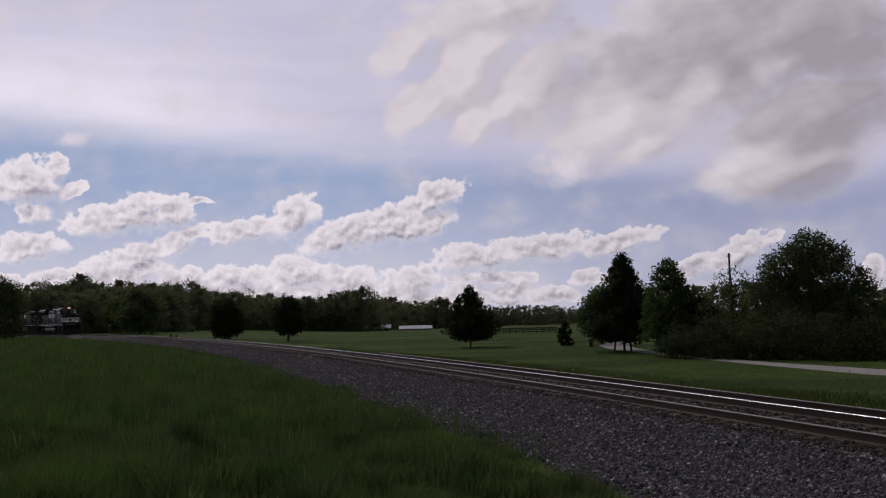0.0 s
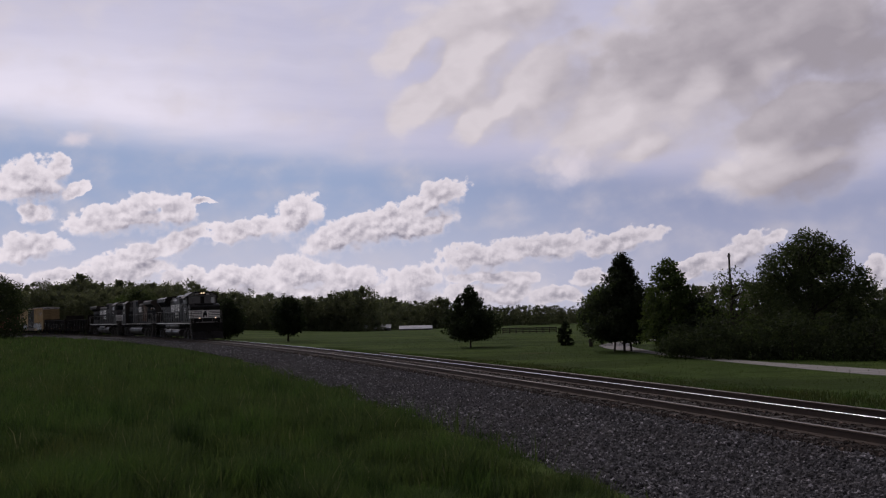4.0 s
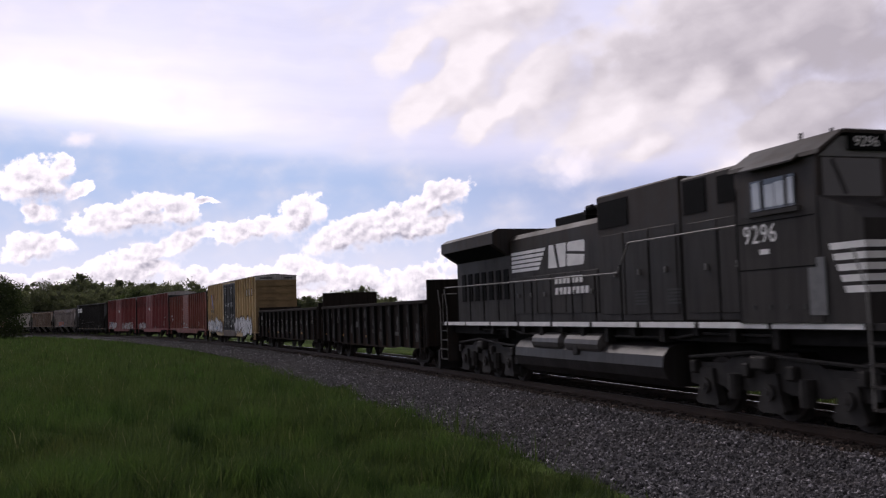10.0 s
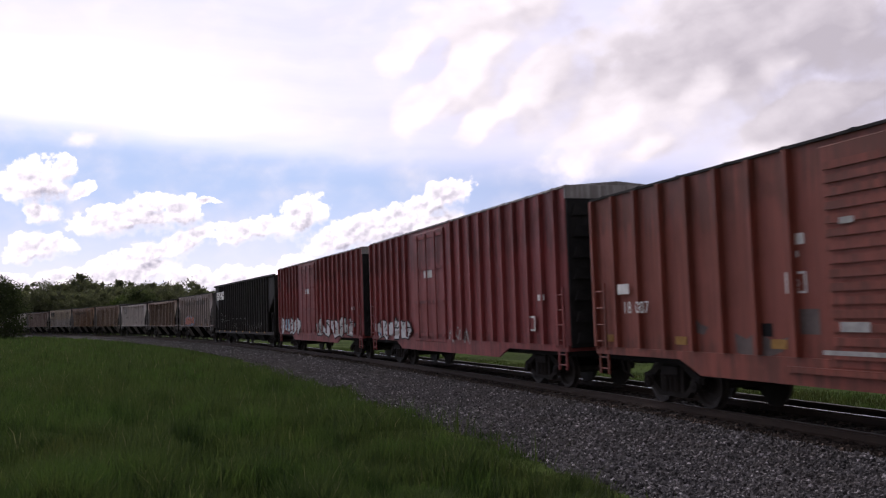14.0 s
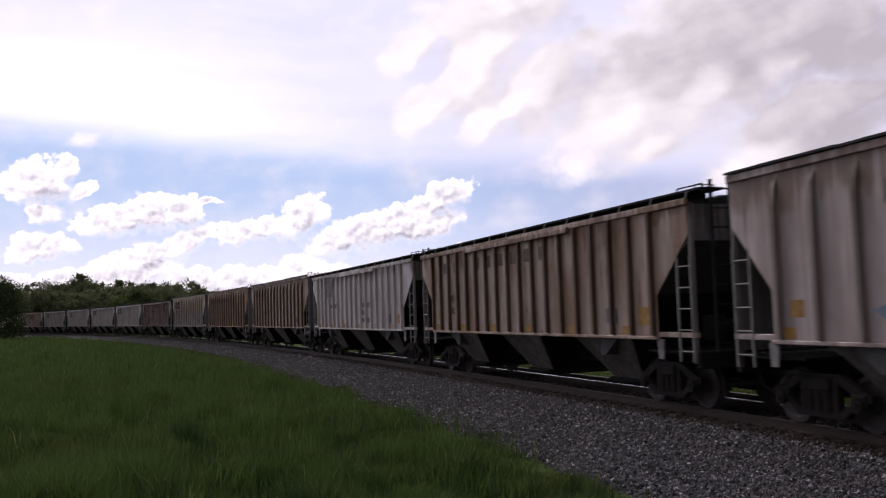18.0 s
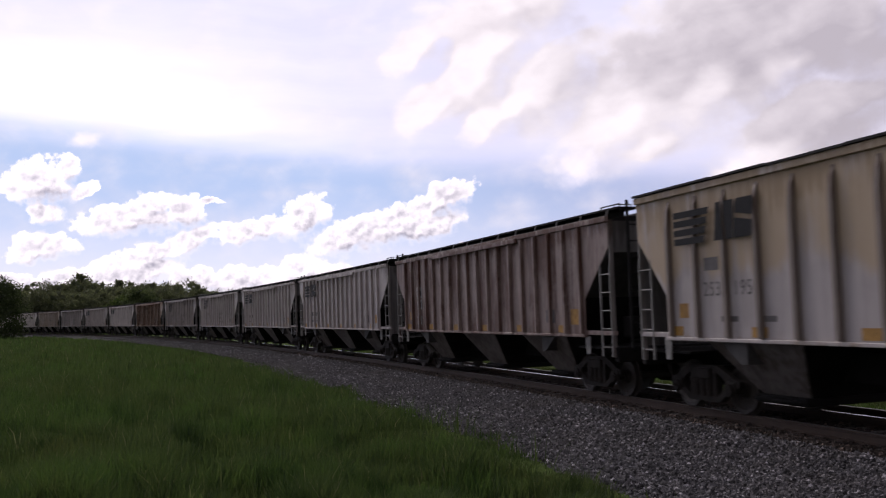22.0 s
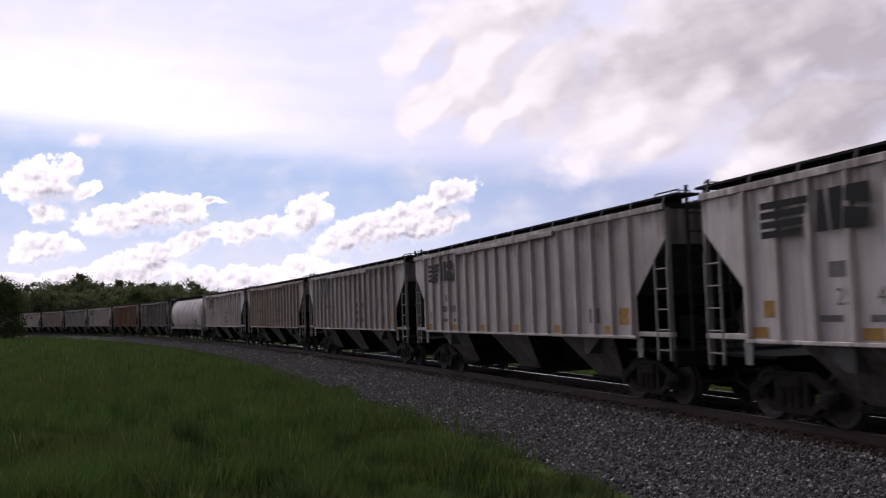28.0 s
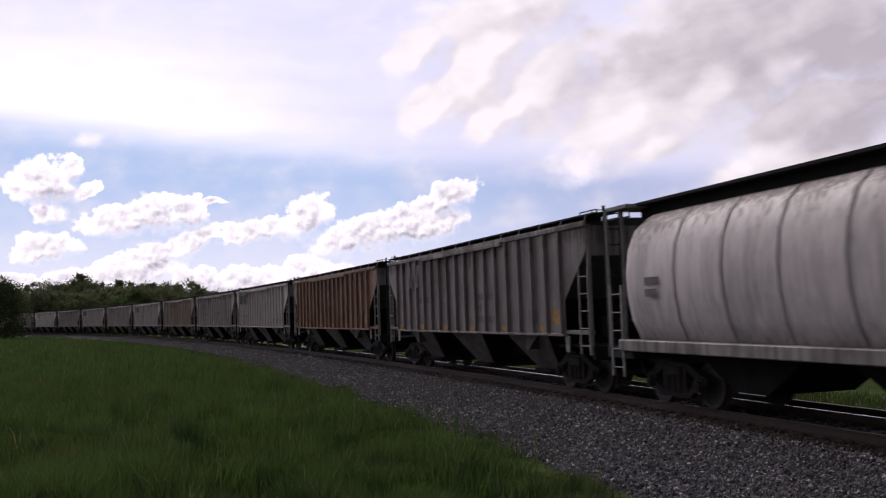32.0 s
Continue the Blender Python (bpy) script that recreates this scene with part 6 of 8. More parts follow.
def second_loco(number, label, mat, stripes_y, burnt, tanks):
    """The boxier type, with radiator wings over its rear."""
    loco = thing("locomotive", label, "locomotive", "locomotives of the train")
    under_loco(loco, 10.3, -10.3, mat, -9.9, 9.4, (-3.75, 3.85, 0.4, 1.3), 0.38 if burnt else 0.93)
    pr("long_hood", [(-0.95, 1.72), (-0.95, 4.12), (-0.8, 4.27), (0.8, 4.27), (0.95, 4.12), (0.95, 1.72)], "x", -9.8, 6.5, mat, loco)
    if burnt:
        pr("hood_panel", [(0.978, 2.0), (0.978, 4.1), (0.93, 4.16), (0.93, 2.0)], "x", -5.08, -1.3, M_RUSTY, loco, "scorched rusty hood panels")
        for x in (-5.0, -3.85, -2.65, -1.5):
            bx("panel_seam", x - 0.02, x + 0.02, 0.975, 0.986, 1.9, 4.05, M_GRILLE, loco, 0.0)
        for x in (-5.75, -6.35):
            for z in (2.25, 2.85):
                bx("side_vent", x - 0.24, x + 0.24, 0.95, 0.975, z, z + 0.48, M_GRILLE, loco, 0.0)
        bx("warning_label", -7.35, -7.1, 0.95, 0.972, 3.05, 3.22, M_YELLOW, loco, 0.0, "yellow warning label")
        bx("warning_label", -7.8, -7.65, 0.95, 0.972, 3.15, 3.28, M_STRIPE, loco, 0.0, "white label")
        bm = bmesh.new()
        lathe(bm, [(0, 0.0), (0, 0.2), (0.03, 0.2), (0.04, 0.1), (0.04, 0.0)], 14, "y")
        part("filter_cap", bm, M_FUEL, loco, m=pose(-7.2, 0.95, 2.75))
        bx("dark_hood_sheet", -7.9, -6.75, 0.95, 0.968, 1.95, 2.5, M_GRILLE, loco, 0.0)
        # the radiator wing's shade is painted on as dark flat sheets
        bx("dark_hood_sheet", -9.75, -5.6, 0.95, 0.962, 3.36, 3.68, M_GRILLE, loco, 0.0, "flat dark sheet painted for the shade under the radiator")
        bx("hood_panel", -9.78, -5.2, 0.95, 0.956, 1.9, 3.35, M_FADED, loco, 0.0, "faded hood panel")
        bx("dark_hood_sheet", -9.7, -8.1, 0.95, 0.962, 1.95, 3.3, M_GRILLE, loco, 0.0)
        for x, wide, z, hue in ((-7.0, 0.3, 3.42, M_YELLOW), (-7.62, 0.16, 3.5, M_STRIPE), (-8.02, 0.14, 3.48, M_YELLOW), (-8.4, 0.16, 3.5, M_STRIPE), (-8.85, 0.2, 3.4, M_STRIPE)):
            bx("warning_label", x - wide, x, 0.95, 0.974, z, z + 0.14, hue, loco, 0.0, "small painted warning label")
        for x, z, hgt in ((-3.3, 3.25, 0.5), (-3.05, 3.55, 0.3), (-4.55, 2.7, 0.35), (-2.35, 2.5, 0.2)):
            bx("paint_flake", x - 0.11, x + 0.07, 0.976, 0.982, z, z + hgt, M_FLAKE, loco, 0.0, "bare pale primer patch")
        for x, y, z in ((-3.5, 0.5, 4.5), (-3.72, 0.62, 4.54), (-3.72, 0.35, 4.62), (-3.95, 0.5, 4.54), (-4.2, 0.62, 4.48)):
            bm = bmesh.new()
            lathe(bm, [(-0.24, 0.0), (-0.24, 0.04), (0.0, 0.05), (0.13, 0.12), (0.14, 0.125), (0.1, 0.0)], 14, "y")
            rod(bm, (0, -0.1, -0.5), (0, -0.1, 0.0), 0.03)
            part("horn", bm, M_GRILLE, loco, "black air horn", pose(x, y, z))
        # black sheet on the hood paints the shade behind the cab
        bx("recess_shade", 4.25, 6.45, 1.0, 1.06, 1.75, 3.35, M_GRILLE, loco, 0.0, "flat black sheet for the shaded hollow behind the cab")
    w = pr("radiator", [(-0.95, 3.7), (-1.5, 4.05), (-1.5, 4.38), (-1.3, 4.5), (1.3, 4.5), (1.5, 4.38), (1.5, 4.05), (0.95, 3.7)], "x", -9.85, -5.1, mat, loco)
    for y in (-1, 1):
        pr("radiator_grille", [(y * 0.97, 3.7), (y * 1.48, 4.035), (y * 1.45, 4.05), (y * 0.94, 3.72)], "x", -9.5, -5.4, M_GRILLE, w)
        bx("intake_grille", 0.6, 1.98, y * 1.02 - 0.012, y * 1.02 + 0.012, 3.92, 4.55, M_GRILLE, loco, 0.0)
        bx("blower_grille", 4.2, 4.95, y * 1.01 - 0.012, y * 1.01 + 0.012, 3.88, 4.55, M_GRILLE, loco, 0.0)
        bx("blower_grille", 5.35, 6.1, y * 1.01 - 0.012, y * 1.01 + 0.012, 3.98, 4.5, M_GRILLE, loco, 0.0)
        for i in range(5):
            bx("louvre", 2.2, 2.7, y * 1.02 - 0.02, y * 1.02 + 0.02, 2.1 + i * 0.07, 2.14 + i * 0.07, M_FUEL, loco, 0.0)
            bx("louvre", 3.5, 4.0, y * 1.02 - 0.02, y * 1.02 + 0.02, 2.1 + i * 0.07, 2.14 + i * 0.07, M_FUEL, loco, 0.0)
        for i in range(7):
            bx("side_vent", -9.3 + i * 0.62, -8.95 + i * 0.62, y * 0.965 - 0.012, y * 0.965 + 0.012, 2.4, 3.3, M_GRILLE, loco, 0.0)
    bx("exhaust_outlet", -2.75, -0.9, -0.55, 0.55, 4.2, 4.55, M_GRILLE, loco, 0.03)
    bx("equipment_box", 0.5, 4.05, -1.01, 1.01, 1.72, 4.72, mat, loco, 0.04)
    bx("blower_housing", 4.05, 6.5, -1.0, 1.0, 1.72, 4.64, mat, loco, 0.05)
    hood_doors(loco, -5.0, 0.4, 6, 1.95, 3.0, 0.95, mat, "boxy")
    hood_doors(loco, 0.7, 3.9, 3, 1.9, 3.75, 1.01, mat, "boxy_front")
    hood_doors(loco, 4.3, 6.3, 2, 1.9, 3.7, 1.0, mat, "boxy_cab")
    c = cab(loco, 6.5, 8.56, 4.64, mat, number, (7.0, 8.1, 3.62, 4.14))
    nose(loco, 8.56, 9.5, 3.72, 3.45, mat)
    headlamps(loco, 8.68, 4.64, False)
    flip = number == "9120"
    # one runs backwards, so its camera side is the other one
    turn = Matrix.Rotation(math.pi, 4, "Z") if flip else Matrix()
    marks = []
    if flip:
        marks.append(patches(loco, [rect(-3.4, 3.18 + i * 0.14, -1.0 - 0.12 * i, 3.27 + i * 0.14) for i in range(5)], M_STRIPE, -0.985, "emblem"))
        marks[-1].matrix_basis = turn @ Matrix.Translation((3.0, 0, 0))
    else:
        emblem(loco, -4.95, 3.16, -0.2, 3.78, M_STRIPE, -0.956)
        word_blocks(loco, -2.0, 2.72, 7, 1.65, 0.18, M_STRIPE, -0.985)
        word_blocks(loco, -2.0, 2.44, 8, 1.95, 0.18, M_STRIPE, -0.985)
    n = words(loco, number, 0, 0, 0.33, M_STRIPE, 0, "road_number", 0.92)
    n.matrix_basis = turn @ (pose(-8.1, -1.506, 3.08, 90, 0, 0) if flip else pose(6.72, -1.506, 3.08, 90, 0, 0))
    k = patches(loco, bars(0, 0, [0.24], 0.09, 0.2), M_STRIPE, 0)
    k.matrix_basis = turn @ (pose(-7.75, -1.506, 2.88) if flip else pose(7.15, -1.506, 2.88))
    if number == "9296":
        pr("patch", [(8.3, 1.85), (8.68, 1.85), (8.68, 2.75), (8.5, 2.75), (8.5, 2.6), (8.3, 2.6)], "y", -1.507, -1.5, M_BOARD, loco, "unpainted pale patch")
    for yy in (-1.42, 1.42):
        handrail(loco, [(-9.8, 2.9), (4.6, 2.86)] if burnt else [(-9.8, 2.9), (2.1, 2.82), (2.65, 3.45), (6.4, 3.45)], yy, M_PALE, 1.2)
    if tanks:
        for yy in (-1.2, 1.2):
            bm = bmesh.new()
            lathe(bm, [(-2.6, 0.0), (-2.5, 0.24), (-0.9, 0.25), (-0.8, 0.12), (-0.6, 0.12), (-0.5, 0.25), (1.2, 0.25), (1.3, 0.0)], 14, "x")
            part("air_reservoir", bm, M_TANK, loco, m=pose(0, yy * 1.05, 1.22))
    pilot(loco, 10.3, 1, mat)
    pilot(loco, -10.3, -1, mat)
    horns(loco, -2.3 if burnt else -0.7, 4.52 if burnt else 4.6, 0.4 if burnt else -0.45)
    bx("roof_box", 7.0, 7.9, -0.4, 0.4, 4.72, 4.82, mat, loco, 0.04)
    for x, yy in ((8.1, -0.7), (8.2, 0.6), (7.6, -0.9), (7.2, 0.7)):
        bm = bmesh.new()
        rod(bm, (x, yy, 4.5), (x, yy, 4.9), 0.03)
        part("antenna", bm, M_GRIME, loco)
    return loco

# ---- the train, front to back: how far each coupling lies behind the mark ----
COUPLINGS = [2.4, 24.9, 47.6, 69.8, 87.2, 104.58, 124.6, 144.5, 164.4, 184.5, 207.51, 225.51, 243.56, 261.54, 279.41, 297.31, 315.13, 333.22, 351.34,
             369.42, 388.15, 406.35, 424.55, 442.68, 460.86, 479.02, 497.29, 515.42, 533.1, 550.95, 570.35, 587.85, 605.95, 624.45, 642.95, 661.35,
             680.15, 698.75, 716.95, 735.25, 753.55, 771.95]
TRAIN = []
BACKWARDS = []


def pitch_of(i):
    return COUPLINGS[i + 1] - COUPLINGS[i]


TRAIN.append(lead_loco())
TRAIN.append(second_loco("9120", "faded black diesel locomotive with a scorched rusty hood, running backwards", M_FADED, 0, True, False))
BACKWARDS.append(TRAIN[-1])
TRAIN.append(second_loco("9296", "faded black diesel locomotive with white lettering and nose bars", M_FADED, 0, False, True))

# gondolas
M_GON = paint("gondola_black", (0.029, 0.024, 0.021), 0.4, (0.066, 0.038, 0.026), fade=(0.044, 0.036, 0.031), dirt=0.5, rough=0.8, spec=0.06)
M_RUBBED = plain("rubbed_paint", (0.07, 0.061, 0.054), 0.8, 0, 0.7, 5)
M_FAINT2 = plain("faded_spray", (0.16, 0.15, 0.14), 0.7, 0, 0.5, 5)
M_SCUFF = plain("worn_white_spray", (0.3, 0.285, 0.275), 0.8, 0, 0.6, 7, dull=0.9)
M_DIM = plain("dull_white_spray", (0.5, 0.49, 0.48), 0.7, 0, 0.5, 5, dull=0.9)
g = gondola("dirty black steel gondola car with tall end bulkheads", M_GON, pitch_of(3), 8.2, "front", 1.13, 0.8)
patches(g, bars(-6.6, 1.95, [0.4], 0.22, 0.3), M_FAINT2, -1.495)
words(g, "188 54", -5.4, 1.7, 0.28, M_FAINT2, -1.497, "car_number")
reflectors(g, (-7.6, -4.0, 0.2, 3.9, 7.4), 1.05, -1.5)
patches(g, [rect(5.95, 1.72, 6.4, 2.02), rect(4.3, 1.2, 4.8, 1.35), rect(-1.6, 1.5, -1.2, 1.75)], M_FAINT2, -1.495)
TRAIN.append(g)
g = gondola("dirty black steel gondola car sprayed with pale scrawl", M_GON, pitch_of(4), 8.1, "rear", 1.25, 0.3)
scrawl(g, -6.2, 7.6, 1.5, 1.98, -1.497, 3, M_SCUFF, 11)
scrawl(g, -5.5, 5.0, 1.1, 1.5, -1.496, 9, M_FAINT2, 8)
patches(g, bars(-7.4, 1.9, [0.35], 0.25, 0.3), M_DIM, -1.495)
words(g, "60 43", -7.5, 1.5, 0.26, M_DIM, -1.495, "car_number")
reflectors(g, (-7.8, -5.0, -1.9, 1.2, 4.3, 7.4), 1.05, -1.5)
TRAIN.append(g)

# boxcars
M_TAN = paint("boxcar_tan", (0.86, 0.63, 0.33), 0.12, (0.33, 0.2, 0.1), fade=(0.76, 0.57, 0.32), dirt=0.26)
M_TANEND = plain("boxcar_end_tan", (0.4, 0.27, 0.13), 0.7, 0, 0.4, 0.8)
M_DOORBLACK = paint("door_black", (0.02, 0.02, 0.022), 0.3, (0.075, 0.06, 0.05), fade=(0.04, 0.039, 0.041), rough=0.5, spec=0.12)
M_DOORSILL = paint("door_sill_rust", (0.13, 0.09, 0.06), 0.5, (0.1, 0.05, 0.028), dirt=0.6)
M_GALV = paint("galvanised_roof", (0.72, 0.71, 0.72), 0.1, (0.2, 0.16, 0.13), dirt=0.4)
M_OXIDE = paint("boxcar_oxide_red", (0.36, 0.098, 0.068), 0.32, (0.16, 0.064, 0.048), fade=(0.36, 0.105, 0.075), dirt=0.45)
M_OXIDE2 = paint("boxcar_brick_red", (0.39, 0.083, 0.082), 0.28, (0.15, 0.052, 0.05), fade=(0.39, 0.1, 0.096), dirt=0.45)
M_GREYP = plain("repair_grey", (0.22, 0.17, 0.16), 0.7, 0, 0.5, 3)
M_SPRAYW = plain("spray_white", (0.66, 0.66, 0.68), 0.6, 0, 0.3, 2, dull=0.9)
M_LOGOB = plain("logo_blue", (0.12, 0.2, 0.5), 0.6, 0, 0.3, 2)
M_FADEINK = plain("faded_ink", (0.2, 0.15, 0.09), 0.7, 0, 0.4, 3)
M_SPRAYB = plain("spray_blue", (0.34, 0.46, 0.6), 0.6, 0, 0.3, 2, dull=0.9)
M_SPRAYG = plain("spray_grey", (0.46, 0.45, 0.47), 0.6, 0, 0.4, 2, dull=0.9)
M_SPRAYR = plain("spray_red", (0.5, 0.1, 0.06), 0.6, 0, 0.4, 2)
b = boxcar("tall tan boxcar with black double plug doors and white graffiti", M_TAN, M_GALV, M_TANEND, pitch_of(5), 9.3, 0.95, 5.05, "tan", 5.2, 0.86, (-2.3, 2.45))
for x0, x1, k in ((-2.2, 0.12, 1), (0.14, 2.42, 2)):
    d = plug_door(b, x0, x1, 1.1, 4.85, M_DOORBLACK, bolts=2)
    if k == 1:
        for i, line in enumerate(("IMPORTANT", "CLOSE THIS DOOR", "BEFORE CLOSING", "MAIN DOOR")):
            words(d, line, 0.35, 4.45 - i * 0.16, 0.1, M_WHITE, -0.076)
    else:
        for i, line in enumerate(("CLOSE AND LOCK", "BOTH DOORS", "BEFORE", "MOVING CAR")):
            words(d, line, 0.45, 4.45 - i * 0.16, 0.1, M_WHITE, -0.076)
bx("door_sill", -2.4, 2.6, -1.575, -1.552, 0.66, 1.09, M_DOORSILL, b, 0.01, "dark rusty sill under the doors")
scrawl(b, -1.6, 1.6, 2.9, 3.4, -1.585, 12, M_SPRAYW, 5)
patches(b, [rect(-1.9, 1.35, -1.5, 1.5), rect(-0.7, 2.1, -0.4, 2.3), rect(0.5, 1.4, 1.1, 1.52), rect(1.4, 2.2, 1.8, 2.5), rect(1.3, 1.75, 1.75, 1.95), rect(-1.5, 2.35, -1.25, 2.6), rect(-0.5, 1.6, -0.3, 1.9), rect(0.75, 2.1, 0.9, 2.5), rect(2.0, 1.5, 2.3, 1.62), rect(-2.05, 1.9, -1.9, 2.2), rect(0.2, 1.7, 0.35, 1.8)], M_WHITE, -1.58)
scrawl(b, -2.0, 2.1, 1.4, 2.3, -1.585, 14, M_DIM, 4)
graffiti(b, 2.6, 8.5, 0.8, 2.15, -1.622, 21, [M_SPRAYW, M_SPRAYW, M_SPRAYG], 8)
graffiti(b, -8.9, -2.7, 0.8, 2.1, -1.622, 22, [M_SPRAYW, M_SPRAYW, M_SPRAYG, M_SPRAYW, M_SPRAYB, M_SPRAYG], 7)
patches(b, [rect(6.2 + i * 0.72, 3.64, 6.87 + i * 0.72, 4.2, 0.08) for i in range(3)], M_INK, -1.505)
patches(b, [rect(6.25 + i * 0.72, 3.7, 6.8 + i * 0.72, 4.14, 0.08) for i in range(3)], M_SPRAYW, -1.509, "emblem")
patches(b, [[(-7.65, 2.95), (-7.3, 2.95), (-6.85, 3.55), (-7.02, 3.78)], [(-7.02, 3.55), (-6.85, 3.4), (-6.4, 4.15), (-6.75, 4.15)]], M_SPRAYR, -1.618, "emblem")
patches(b, [[(-6.75, 2.95), (-6.4, 2.95), (-7.3, 4.15), (-7.65, 4.15)]], M_LOGOB, -1.62, "emblem")
words(b, "665771", -7.95, 2.1, 0.3, M_INK, -1.618, "car_number")
patches(b, [rect(-7.75 + i * 0.36, 2.6, -7.52 + i * 0.36, 2.86) for i in range(4)], M_FADEINK, -1.618)
patches(b, bars(-8.4, 3.6, [0.5, 0.5, 0.4], 0.1, 0.14) + bars(-6.1, 3.7, [0.6, 0.6, 0.5], 0.1, 0.14), M_FADEINK, -1.506)
bm = bmesh.new()
box(bm, 9.385, 9.39, -1.2, -0.3, 4.84, 4.92)
box(bm, 9.385, 9.39, 0.6, 1.2, 4.84, 4.92)
part("lettering", bm, M_INK, b)
TRAIN.append(b)

b = boxcar("brown-red boxcar with a corrugated sliding door", M_OXIDE, M_GRIME, M_GRIME, pitch_of(6), 9.2, 1.02, 4.58, "oxide", 5.0, 0.98, (-1.55, 1.25))
corrugated_door(b, -1.5, 1.2, 1.06, 4.42, M_OXIDE)
patches(b, bars(-7.95, 2.34, [0.5], 0.22, 0.3), M_WHITE, -1.618)
words(b, "18", -7.74, 1.93, 0.26, M_WHITE, -1.618, "car_number")
words(b, "007", -7.22, 1.93, 0.26, M_WHITE, -1.618, "car_number")
patches(b, [[(-3.9, 1.2), (-3.2, 1.12), (-2.7, 1.25), (-2.5, 1.5), (-2.9, 1.42), (-3.3, 1.6), (-3.6, 1.45), (-3.95, 1.55)], [(-5.2, 1.55), (-4.9, 1.5), (-4.75, 1.65), (-5.0, 1.7), (-5.15, 1.8)]], M_GREYP, -1.504, "worn_patch", "paint worn to pale metal")
patches(b, [rect(-2.45, 1.55, -1.75, 1.95)], M_GREYP, -1.504, "repair_patch", "grey repair patch")
patches(b, [rect(-3.2, 1.5, -2.9, 1.72)], M_INK, -1.504, "repair_patch", "black repair patch")
patches(b, [rect(-1.6, 1.25, 1.3, 1.32), rect(-1.2, 1.6, -0.6, 1.75), rect(0.2, 1.5, 0.6, 1.62), rect(-1.1, 3.2, -0.8, 3.3)], M_DIM, -1.6)
words(b, "Q", -2.35, 2.29, 0.17, M_WHITE, -1.511)
patches(b, [rect(5.35, 1.45, 5.95, 1.8), rect(-2.25, 2.98, -2.0, 3.16), rect(-2.4, 2.78, -2.15, 2.88), rect(-2.5, 2.2, -2.0, 2.55)], M_WHITE, -1.505)
patches(b, [rect(5.42, 1.5, 5.88, 1.75), rect(-2.45, 2.24, -2.05, 2.51)], M_OXIDE, -1.508)
reflectors(b, (-8.63, -5.69, -2.75, 2.15, 5.09, 8.03), 1.3, -1.506, w=0.4, hgt=0.16)
TRAIN.append(b)
for i, seed in ((7, 31), (8, 41)):
    b = boxcar("weathered red boxcar with a plug door and sprayed graffiti", M_OXIDE2, M_GALV, M_GRIME, pitch_of(i), 9.2, 1.0, 5.12, "brick", 4.8, 0.85, (-3.1, 0.4))
    plug_door(b, -3.0, 0.3, 1.05, 4.95, M_OXIDE2, bolts=3)
    if seed == 31:
        graffiti(b, -8.6, -3.6, 1.05, 1.9, -1.575, seed, [M_SPRAYB, M_SPRAYW, M_DIM], 4)
        scrawl(b, 0.6, 2.6, 1.1, 1.6, -1.575, seed, M_DIM, 3)
    else:
        graffiti(b, -8.7, -3.4, 1.0, 2.0, -1.575, seed, [M_SPRAYB, M_SPRAYW], 4)
        graffiti(b, 1.0, 8.0, 1.0, 1.9, -1.575, seed + 1, [M_SPRAYW, M_DIM], 5)
    patches(b, [rect(6.9, 1.5, 7.4, 1.9), rect(-1.8, 3.3, -0.9, 3.6), rect(7.6, 2.3, 8.0, 2.45)], M_WHITE, -1.58)
    patches(b, [rect(6.97, 1.55, 7.33, 1.85)], M_OXIDE2, -1.583)
    TRAIN.append(b)

# the black chip car
M_CHIPCAR = paint("chip_car_black", (0.04, 0.036, 0.035), 0.15, (0.06, 0.048, 0.043), fade=(0.055, 0.049, 0.047), dirt=0.3, rough=0.6, spec=0.12)
c = chip_car("tall black ribbed wood chip hopper with white lettering and sprayed figures", M_CHIPCAR, pitch_of(9))
emblem(c, -9.8, 3.62, -6.5, 4.3, M_STRIPE, -1.655)
patches(c, bars(-8.08, 2.3, [0.5], 0.26, 0.3), M_WHITE, -1.556)
words(c, "199", -8.1, 1.8, 0.29, M_WHITE, -1.556, "car_number")
words(c, "017", -7.32, 1.8, 0.29, M_WHITE, -1.556, "car_number")
words(c, "LOAD", -6.55, 1.83, 0.14, M_WHITE, -1.556)
words(c, "WOOD", -5.75, 1.83, 0.14, M_WHITE, -1.556)
words(c, "CHIPS", -5.0, 1.83, 0.14, M_WHITE, -1.556)
for i in range(4):
    patches(c, bars(-3.9 + i * 1.6, 1.97, [0.8], 0.12, 0.3), M_DIM, -1.556)
scrawl(c, -6.6, -5.9, 1.15, 1.75, -1.556, 51, M_DIM, 1)
scrawl(c, -4.2, -1.2, 1.1, 1.8, -1.556, 53, M_DIM, 4)
scrawl(c, 0.4, 7.0, 1.1, 1.8, -1.556, 52, M_DIM, 8)
reflectors(c, (-8.8, -6.4, -4.0, -1.6, 0.9, 3.3, 5.7, 8.1), 1.0, -1.64)
patches(c, [rect(-6.5, 2.08, -6.18, 2.36)], M_WHITE, -1.555)
patches(c, [rect(-6.45, 2.13, -6.23, 2.31)], M_CHIPCAR, -1.558)
TRAIN.append(c)

# covered hoppers: paint, rust, then marks
RUST = (0.165, 0.068, 0.033)
DARK = (0.085, 0.05, 0.035)
GREY1 = paint("hopper_light_grey", (0.68, 0.625, 0.61), 0.12, DARK, dirt=0.34)
GREY2 = paint("hopper_worn_grey", (0.56, 0.505, 0.485), 0.32, DARK, dirt=0.6)
GREY3 = paint("hopper_dark_grey", (0.31, 0.27, 0.255), 0.5, DARK, dirt=0.6)
WHITE1 = paint("hopper_white", (0.84, 0.785, 0.77), 0.28, (0.12, 0.06, 0.04), dirt=0.36)
